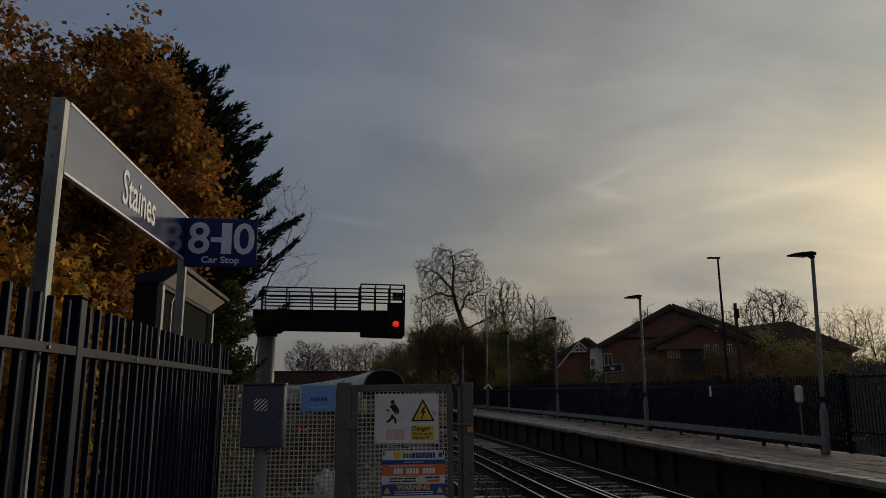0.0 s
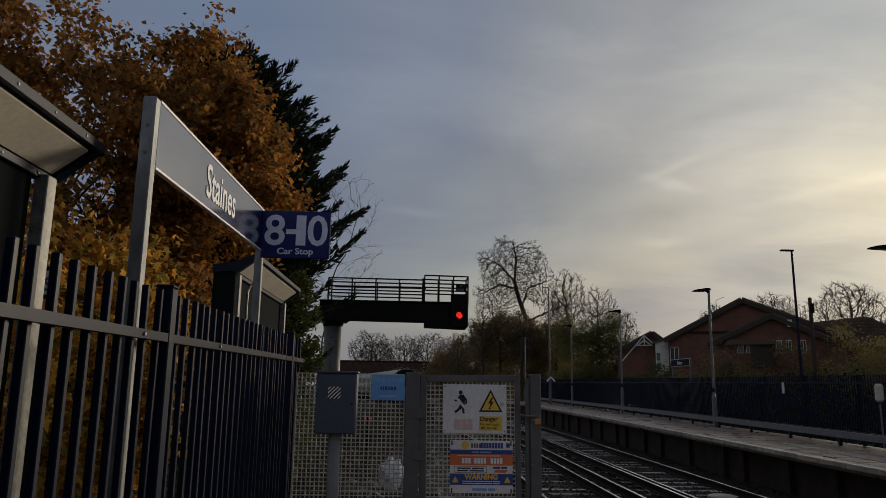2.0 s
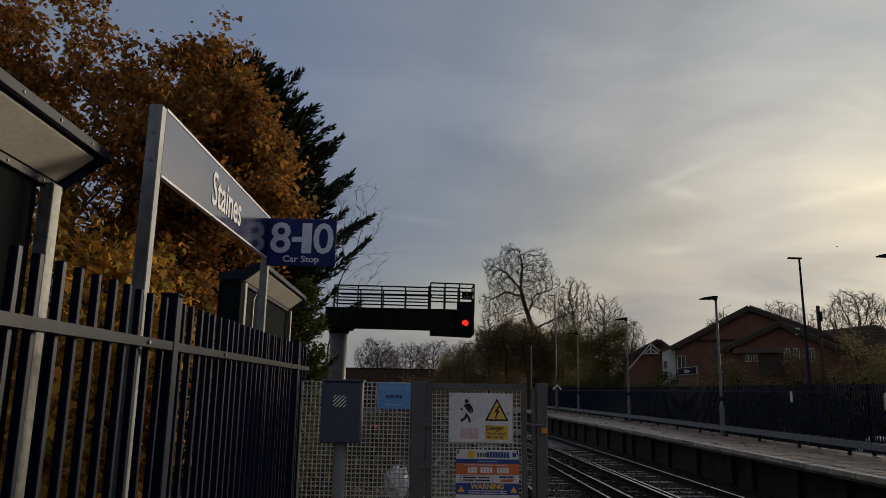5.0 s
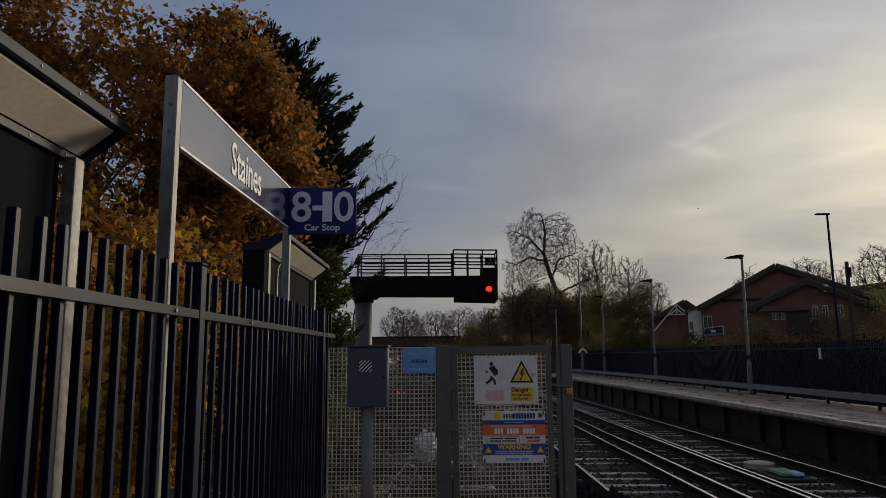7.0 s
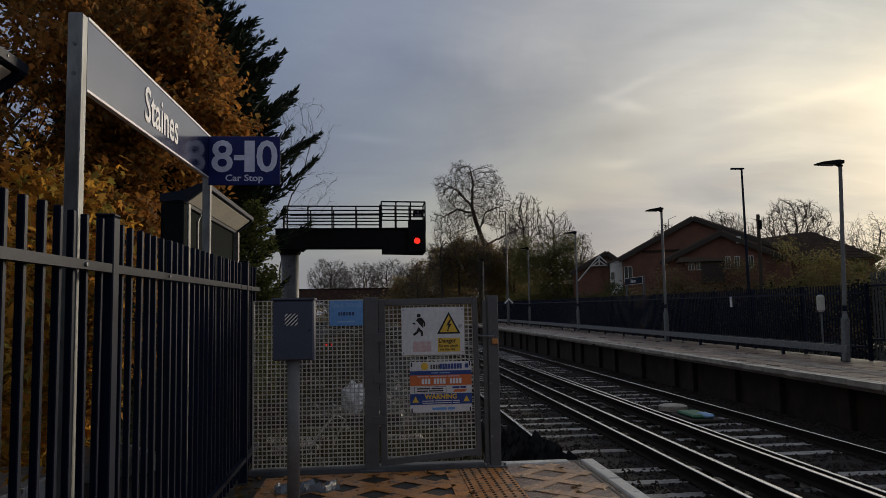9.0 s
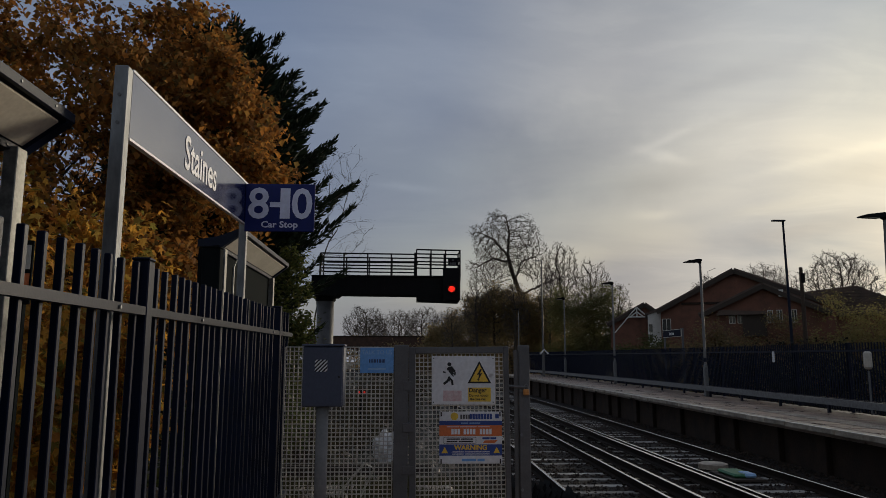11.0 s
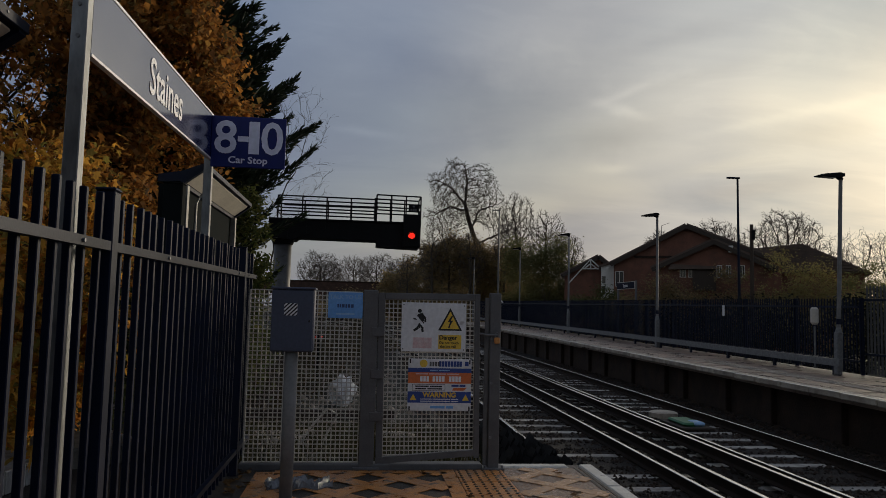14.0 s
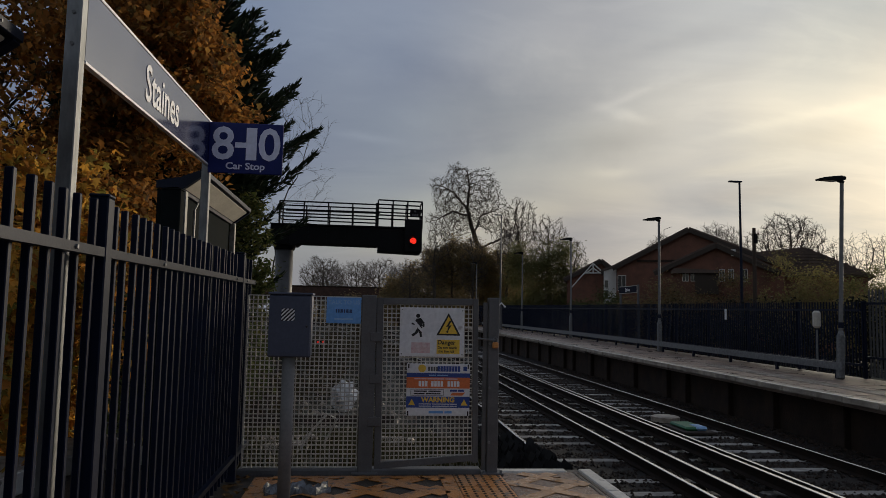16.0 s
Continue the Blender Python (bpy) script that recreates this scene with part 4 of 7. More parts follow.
def build_signs():
    y = 6.12 - 0.04
    s = thing("live_rail_warning_sign", "white warning sign with black symbols and a yellow panel", "sign", (0.505, y, 1.147))
    part("board", Geo().box(-0.265, -0.003, -0.20, 0.265, 0.003, 0.20, 0.002), M_WHITE, s)
    f = -0.0045
    # walking symbol as plain slanted bars and a disc, crossed by a pale bar
    sym = part("symbol", Geo().tube([(-0.118, f, 0.132), (-0.118, f + 0.0015, 0.132)], 0.017, 10), M_PRINT, s, "plain black walking symbol")
    for a, b, w in (((-0.112, 0.112), (-0.098, 0.045), 0.040), ((-0.100, 0.050), (-0.128, -0.005), 0.026), ((-0.128, -0.005), (-0.165, -0.030), 0.020), ((-0.094, 0.045), (-0.096, -0.010), 0.024), ((-0.096, -0.010), (-0.090, -0.040), 0.018), ((-0.100, 0.105), (-0.070, 0.070), 0.018), ((-0.070, 0.070), (-0.072, 0.040), 0.014), ((-0.125, 0.100), (-0.150, 0.062), 0.016), ((-0.150, 0.062), (-0.170, 0.070), 0.012)):
        d = Vector((b[0] - a[0], b[1] - a[1])).normalized()
        n = Vector((-d.y, d.x)) * w / 2
        o = [(a[0] + n.x, a[1] + n.y), (a[0] - n.x, a[1] - n.y), (b[0] - n.x, b[1] - n.y), (b[0] + n.x, b[1] + n.y)]
        part("symbol_bar", Geo().prism(o, 0.0015, pose(0, f, 0)), M_PRINT, sym)
    part("cross_bar", Geo().prism([(-0.160, 0.080), (-0.145, 0.095), (-0.055, -0.005), (-0.070, -0.020)], 0.0015, pose(0, f - 0.0016, 0)), M_WHITE, sym, "pale bar across the symbol")
    tr = part("hazard_triangle", Geo().prism(triangle(0.20, 0.185), 0.0015, pose(0.135, f, -0.025)), M_PRINT, s, "black hazard triangle")
    part("triangle_fill", Geo().prism(triangle(0.20, 0.185, 0.014), 0.0015, pose(0.135, f - 0.0015, -0.025)), M_YELLOW, tr, "yellow fill")
    bolt = [(0.01, 0.115), (-0.022, 0.062), (-0.002, 0.066), (-0.012, 0.025), (-0.020, 0.032), (-0.014, 0.012), (0.004, 0.024), (-0.005, 0.026), (0.024, 0.078), (0.004, 0.074), (0.022, 0.112)]
    part("bolt_symbol", Geo().prism(bolt, 0.0015, pose(0.135, f - 0.003, -0.018)), M_PRINT, tr, "black flash")
    yp = part("yellow_panel", Geo().box(0.04, f, -0.175, 0.23, -0.003, -0.06), M_YELLOW, s, "yellow text panel")
    part("lettering", lettering("Danger", 0.05, 0.0006, M_PRINT, 0.0012), M_PRINT, yp, place=(0.12, f - 0.001, -0.083))
    part("lettering", lettering("Do not touch", 0.029, 0.0006, M_PRINT, 0.0006), M_PRINT, yp, place=(0.128, f - 0.001, -0.125))
    part("lettering", lettering("the live rail", 0.029, 0.0006, M_PRINT, 0.0006), M_PRINT, yp, place=(0.120, f - 0.001, -0.155))
    part("faded_panel", Geo().box(-0.17, f, -0.172, -0.015, -0.003, -0.085), M_PINK, s, "faded red panel")
    for x in (-0.25, 0.25):
        for z in (-0.18, 0.18):
            part("fixing", Geo().tube([(x, f, z), (x, f - 0.004, z)], 0.006, 6), M_GALV, s)
    # the lower board
    t = thing("security_notice", "white, orange and blue security notice on the gate", "sign", (0.565, y, 0.68))
    part("board", Geo().box(-0.26, -0.003, -0.21, 0.26, 0.003, 0.21, 0.002), M_WHITE, t)
    part("blue_strip", Geo().box(-0.26, f, 0.10, 0.26, -0.003, 0.135), M_ROYAL, t)
    part("orange_band", Geo().box(-0.26, f, 0.012, 0.26, -0.003, 0.10), M_ORANGE, t, "orange band")
    part("blue_band", Geo().box(-0.26, f, -0.145, 0.26, -0.003, -0.055), M_ROYAL, t, "blue band")
    part("logo_disc", Geo().tube([(-0.135, f, 0.172), (-0.135, -0.003, 0.172)], 0.032, 14), M_YELLOW, t, "yellow round mark")
    bars(t, (-0.045, -0.003, 0.168), [0.016, 0.016, 0.016, 0.016], 0.036, 0.006, M_GREYSTEEL)
    bars(t, (0.085, -0.003, 0.170), [0.020] * 8, 0.044, 0.004, M_ROYAL)
    part("logo_mark", Geo().box(0.205, f, 0.155, 0.235, -0.003, 0.19), M_ROYAL, t)
    bars(t, (0.0, -0.0045, 0.117), [0.06, 0.09], 0.008, 0.01, M_PALEBLUE)
    for xx, n in ((-0.125, 3), (-0.01, 4), (0.125, 4)):
        bars(t, (xx, -0.0045, 0.048), [0.020] * n, 0.044, 0.006, M_LETTER)
    bars(t, (-0.02, -0.0045, 0.088), [0.1, 0.14, 0.1], 0.009, 0.008, M_PINK)
    box = part("text_frame", Geo().box(-0.225, f, -0.048, 0.045, -0.003, 0.004), M_PRINT, t, "thin black frame")
    part("frame_fill", Geo().box(-0.222, f - 0.001, -0.045, 0.042, f, 0.001), M_WHITE, box)
    bars(t, (-0.09, -0.0058, -0.012), [0.11, 0.10], 0.010, 0.01, M_PRINT)
    bars(t, (-0.09, -0.0058, -0.032), [0.09, 0.12], 0.010, 0.01, M_PRINT)
    part("orange_mark", Geo().prism([(0.10, -0.045), (0.20, -0.045), (0.225, -0.02), (0.115, -0.024)], 0.0015, pose(0, f, 0)), M_ORANGE, t)
    bars(t, (0.155, -0.003, -0.006), [0.06, 0.05], 0.016, 0.006, M_ROYAL)
    part("lettering", lettering("WARNING", 0.056, 0.0006, M_YELLOW, 0.0022), M_YELLOW, t, "yellow warning lettering", place=(0.0, f - 0.001, -0.082))
    for z in (-0.115, -0.132):
        bars(t, (0.0, -0.0045, z), [0.10, 0.14, 0.06], 0.006, 0.006, M_LETTER)
    for x in (-0.215, 0.215):
        part("small_triangle", Geo().prism(triangle(0.055, 0.05), 0.0015, pose(x, f - 0.0015, -0.125)), M_YELLOW, t)
    bars(t, (0.02, -0.003, -0.18), [0.12, 0.06], 0.02, 0.01, M_SKYBLUE)
    for x in (-0.245, 0.245):
        for z in (-0.19, 0.19):
            part("cable_tie", Geo().tube([(x, -0.006, z - 0.018), (x, -0.006, z + 0.018)], 0.006, 6), M_PRINT, t)
    # the small blue notice on the mesh
    b = thing("blue_notice", "faded light blue notice tied to the mesh", "sign", (-0.22, y + 0.005, 1.31))
    part("board", Geo().box(-0.14, -0.003, -0.105, 0.14, 0.003, 0.105, 0.002), M_SKYBLUE, b)
    part("lettering", lettering("TALK TO US", 0.046, 0.0006, M_PALEBLUE, 0.001), M_PALEBLUE, b, "pale lettering", place=(0, f, 0.065))
    bars(b, (0, -0.003, -0.005), [0.012, 0.012, 0.02, 0.012, 0.02, 0.02], 0.028, 0.007, M_DARKBLUE)
    bars(b, (0, -0.003, -0.07), [0.15], 0.014, 0.01, M_PALEBLUE)


def build_cabinet():
    x, y = -0.547, 5.0
    ob = thing("post_cabinet", "blue-grey steel cabinet on a round post", "cabinet", (x, y, 0))
    part("post", Geo().tube([(0.01, 0, -0.01), (0.01, 0, 1.02)], 0.042, 16), M_LAMPGREY, ob, "round grey steel post", smooth=True)
    part("foot_plate", Geo().box(-0.09, -0.09, 0, 0.11, 0.09, 0.012, 0.003), M_CABINET, ob)
    part("body", Geo().box(-0.122, -0.066, 1.0, 0.152, 0.10, 1.405, 0.006), M_CABINET, ob)
    part("lid", Geo().box(-0.13, -0.078, 1.405, 0.16, 0.11, 1.420, 0.004), M_CABINET, ob)
    d = part("door", Geo().box(-0.12, -0.076, 1.005, 0.146, -0.066, 1.395, 0.004), M_CABINET, ob)
    part("lock", Geo().tube([(0.125, -0.076, 1.20), (0.125, -0.086, 1.20)], 0.008, 8), M_PRINT, d)
    part("striped_label", Geo().box(-0.04, -0.0775, 1.235, 0.045, -0.076, 1.315), M_WHITE, d, "black and white striped label")
    for k in range(-4, 5):
        o = []
        for (a, c) in ((k * 0.026 - 0.0065, 1), (k * 0.026 + 0.0065, 1)):
            o.append(a)
        lo = [(o[0] - 0.04 + 0.0025, 1.235), (o[1] - 0.04 + 0.0025, 1.235), (o[1] + 0.04 + 0.0025, 1.315), (o[0] + 0.04 + 0.0025, 1.315)]
        q = clip_x(lo, -0.04, 0.045)
        if len(q) > 2:
            part("stripe", Geo().prism(q, 0.001, pose(0, -0.0788, 0)), M_PRINT, d)


def clip_x(poly, lo, hi):
    for s, v in ((1, lo), (-1, hi)):
        out = []
        for a, b in zip(poly, poly[1:] + poly[:1]):
            ia, ib = s * (a[0] - v) >= 0, s * (b[0] - v) >= 0
            if ia:
                out.append(a)
            if ia != ib:
                t = (v - a[0]) / (b[0] - a[0])
                out.append((v, a[1] + t * (b[1] - a[1])))
        poly = out
    return poly


def build_shelters():
    # laid out on a larger plan, then drawn in to its true size just behind the fence
    close_by = pose(0.01, -0.07, 1.32) @ Matrix.Scale(0.592, 4) @ pose(-0.01, 0.07, -1.32)

    def shelter(y0, y1, dz, label):
        ob = thing("shelter", label, "shelter", group="shelters behind the fence")
        ob.matrix_basis = close_by @ pose(0, 0, dz)
        xo, xi = -2.224, -2.524
        slope = (2.90 - 2.67) / (xo - xi)
        part("roof", Geo().prism([(xi - 0.29, 2.68), (xi, 2.70), (xo, 2.91), (xo, 2.95), (xi, 2.83), (xi - 0.29, 2.78)], y1 - y0, pose(0, y0, 0)), M_BLACK, ob, "black metal roof")
        m = Geo()
        a, b = xi + 0.035, xo - 0.045
        za, zb = 2.67 + slope * 0.035, 2.67 + slope * (b - xi)
        m.add([(x, y, z + k) for k in (0.0, 0.02) for x, z in ((a, za), (b, zb)) for y in (y0 + 0.1, y1 - 0.1)], [(0, 1, 3, 2), (4, 6, 7, 5), (0, 4, 5, 1), (2, 3, 7, 6), (0, 2, 6, 4), (1, 5, 7, 3)])
        part("soffit", m, M_SOFFIT, ob, "cream soffit panel")
        part("edge_trim", Geo().box(xo - 0.02, y0 - 0.01, 2.885, xo + 0.015, y1 + 0.01, 2.955, 0.005), M_BLACK, ob)
        part("inner_trim", Geo().box(xi - 0.02, y0, 2.635, xi + 0.03, y1, 2.69, 0.004), M_BLACK, ob)
        for y in (y0, y1 - 0.09):
            part("end_trim", Geo().prism([(xi, 2.64), (xo, 2.87), (xo, 2.92), (xi, 2.70)], 0.09, pose(0, y, 0)), M_BLACK, ob)
        for y in (y0 + 0.1, y1 - 0.17):
            part("corner_post", Geo().box(xi - 0.01, y - 0.06, -0.91 - dz, xi + 0.08, y + 0.06, 2.66, 0.006), M_SHEET, ob, "pale galvanised corner post")
        part("wall_panel", Geo().box(xi - 0.28, y0 + 0.02, -0.90 - dz, xi - 0.012, y1 - 0.25, 2.66, 0.01), M_PANEL, ob, "dark glossy side panel")
        for i in range(int((y1 - y0) / 0.42)):
            part("rivet", Geo().tube([(xo + 0.015, y0 + 0.2 + 0.42 * i, 2.92), (xo + 0.021, y0 + 0.2 + 0.42 * i, 2.92)], 0.009, 6), M_GALV, ob)
            part("rivet", Geo().tube([(xi + 0.03, y0 + 0.2 + 0.42 * i, 2.66), (xi + 0.036, y0 + 0.2 + 0.42 * i, 2.66)], 0.009, 6), M_GALV, ob)
        return ob
    shelter(-2.0, 4.768, 0.005, "dark shelter with cream soffit and galvanised posts")
    s2 = shelter(9.8, 13.61, 0.15, "dark shelter with cream soffit further along the fence")
    part("hoop", Geo().tube([(-2.40, 10.15, 1.6), (-2.40, 10.15, 2.45), (-2.36, 10.25, 2.58), (-2.32, 10.4, 2.45), (-2.32, 10.4, 1.6)], 0.02, 8), M_SHEET, s2, "bent steel hoop")
    h = thing("help_point", "tall dark blue-grey equipment column beside the shelter", "equipment column", (-1.497, 5.63, 0))
    part("body", Geo().box(-0.07, -0.05, -0.02, 0.07, 0.06, 2.175, 0.008), M_PANEL, h)
    part("cap", Geo().box(-0.073, -0.053, 2.175, 0.073, 0.063, 2.185, 0.003), M_PANEL, h)
    # low concrete plinths with white-painted edge blocks
    for cx, cy, lx, ly, z, turn in ((-2.98, 5.25, 1.1, 1.7, 0.15, -6), (-2.35, 6.555, 0.6, 0.8, 0.15, 40)):
        ob = thing("plinth", "low concrete plinth with white-painted edge blocks", "plinth", (cx, cy, 0), Geo().box(-lx / 2, -ly / 2, -0.02, lx / 2, ly / 2, z, 0.02), M_CONC, turn=turn)
        n = 7
        for i in range(n):
            yy = -ly / 2 + (i + 0.5) * ly / n
            part("edge_block", Geo().box(lx / 2 + 0.002, yy - ly / n / 2 + 0.008, 0.0, lx / 2 + 0.03, yy + ly / n / 2 - 0.008, z + 0.004, 0.006), M_WHITEPAINT, ob, "white-painted block")


def build_gantry():
    Y = 22.5
    ob = thing("signal_gantry", "black cantilever signal gantry on a grey column", "signal gantry", (0, Y, 0))
    part("column", Geo().tube([(-2.56, 0, GROUND_Z), (-2.56, 0, 3.3)], 0.265, 20), M_GREYSTEEL, ob, "round grey steel column", smooth=True)
    part("collar", Geo().tube([(-2.56, 0, 3.1), (-2.56, 0, 3.18), (-2.56, 0, 3.3)], [0.30, 0.33, 0.36], 20), M_BLACKROUGH, ob)
    part("beam", Geo().prism([(-2.95, 3.83), (-2.95, 3.30), (-2.2, 3.22), (-2.1, 3.30), (0.25, 3.28), (0.25, 3.12), (1.55, 3.08), (1.60, 3.80), (1.1, 3.80)], 0.9, pose(0, -0.45, 0)), M_BLACKROUGH, ob, "deep black box beam")
    for x in np.arange(-2.4, 0.3, 0.55):
        part("stiffener", Geo().box(x - 0.02, -0.47, 3.30, x + 0.02, -0.445, 3.82), M_BLACKROUGH, ob)
    part("deck", Geo().box(-2.95, -0.5, 3.83, 1.6, 0.5, 3.87), M_BLACKROUGH, ob)

    def rail_side(y):
        for x0, x1, ztop, n in ((-2.70, 0.19, 4.53, 4), (0.24, 1.58, 4.66, 3)):
            for z in (ztop, ztop - 0.25, ztop - 0.46):
                part("handrail", Geo().tube([(x0, y, z + 0.02), (x1, y, z)], 0.022, 6), M_BLACKROUGH, ob)
            for i in range(n + 1):
                x = x0 + (x1 - x0) * i / n
                part("stanchion", Geo().tube([(x, y, 3.85), (x, y, ztop + 0.02 * (1 - i / n))], 0.024, 6), M_BLACKROUGH, ob)
    rail_side(-0.45)
    rail_side(0.45)
    for x, z in ((-2.70, 4.53), (1.58, 4.66), (0.24, 4.66)):
        for dz in (0, -0.25, -0.46):
            part("handrail", Geo().tube([(x, -0.45, z + dz), (x, 0.45, z + dz)], 0.022, 6), M_BLACKROUGH, ob)
    part("gate_post", Geo().box(0.17, -0.48, 3.85, 0.26, -0.40, 4.58), M_BLACKROUGH, ob)
    part("cable_duct", Geo().box(-2.6, 0.3, 4.36, 0.3, 0.4, 4.42), M_BLACKROUGH, ob)
    sg = thing("colour_light_signal", "black signal head showing a single red light", "railway signal", (1.31, Y - 0.50, 3.44))
    part("housing", Geo().box(-0.26, -0.12, -0.34, 0.27, 0.02, 0.66, 0.02), M_BLACKROUGH, sg, "black signal housing")
    lens = part("red_lens", Geo().tube([(0, -0.121, 0), (0, -0.124, 0)], 0.10, 16), M_BLACKROUGH, sg, "dark lens behind the lit rows")
    for k in range(6):
        z = -0.080 + 0.032 * k
        w = math.sqrt(max(0.0, 0.098 ** 2 - z * z))
        for x in np.linspace(-w + 0.014, w - 0.014, max(2, round(w / 0.016))):
            part("lit_cell", Geo().box(x - 0.0135, -0.135, z - 0.0115, x + 0.0135, -0.124, z + 0.0115, 0.004), M_RED, lens, "glowing red cell")
    part("hood", Geo().tube([(0, -0.12, 0.0), (0, -0.24, 0.02)], 0.12, 14, caps=False), M_BLACKROUGH, sg, "short round hood")
    idp = thing("signal_plate", "small dark signal identity plate", "sign", (1.36, Y - 0.47, 4.30), Geo().box(-0.15, -0.01, -0.12, 0.15, 0.01, 0.12, 0.005), M_BLACKROUGH)
    bars(idp, (0, -0.01, -0.05), [0.05, 0.05, 0.05], 0.07, 0.02, M_GREYSTEEL)
    bars(idp, (0, -0.01, 0.06), [0.06], 0.05, 0.02, M_GREYSTEEL)

# ---- trees ----
def grow(g, tips, r, p, d, length, rad, depth, maxdepth, spread, up, kids, seg=4, taper=0.66, rmin=0.006, env=None):
    """A limb that wanders, carried on by one leader and left by side shoots on the way."""
    pts, rads = [p], [rad]
    curl = Vector((r.uniform(-1, 1), r.uniform(-1, 1), r.uniform(-0.6, 0.8))) * 0.10
    if depth >= 4:
        seg = 3
    for i in range(seg):
        d = (d + curl + Vector((r.uniform(-1, 1), r.uniform(-1, 1), r.uniform(-1, 1))) * 0.10 + Vector((0, 0, up))).normalized()
        p = p + d * length / seg
        pts.append(p)
        rads.append(max(rmin, rad * (1 - (1 - taper) * (i + 1) / seg)))
        if env and (p.x ** 2 + p.y ** 2) / env[2] ** 2 + ((p.z - env[0]) / env[1]) ** 2 > r.uniform(0.85, 1.08):
            depth = maxdepth
            break
    g.tube(pts, rads, 8 if depth == 0 else (5 if depth < 3 else 3), caps=False)
    if depth >= maxdepth - 1:
        tips.append((p, d))
    if depth == maxdepth:
        return
    for k in range(kids + (depth < 3)):
        a = r.uniform(0, 2 * math.pi)
        side = d.cross(Vector((math.cos(a), math.sin(a), 0.3))).normalized()
        ang = r.uniform(0.05, 0.3) if k == 0 else spread * r.uniform(0.75, 1.45)
        nd = (d * math.cos(ang) + side * math.sin(ang)).normalized()
        start = pts[-1] if k == 0 else pts[r.randrange(1, len(pts))]
        grow(g, tips, r, start, nd, length * (r.uniform(0.70, 0.86) if k == 0 else r.uniform(0.48, 0.70)), max(rmin, rads[-1] * (0.92 if k == 0 else 0.58)), depth + 1, maxdepth, spread, up, kids, seg, taper, rmin, env)


def crown_points(r, lobes, n):
    """Points spread through the crown's lobes (centre, radii, share), thinner in the middle."""
    out = []
    for c, rad, share in lobes:
        k = 0
        while k < n * share:
            v = Vector((r.uniform(-1, 1), r.uniform(-1, 1), r.uniform(-1, 1)))
            if v.length < 1.0 + 0.10 * math.sin(7 * v.x + 4 * v.z) and r.random() < 0.35 + 0.65 * v.length ** 2:
                out.append((c[0] + v.x * rad[0], c[1] + v.y * rad[1], c[2] + v.z * rad[2]))
                k += 1
    return np.array(out)


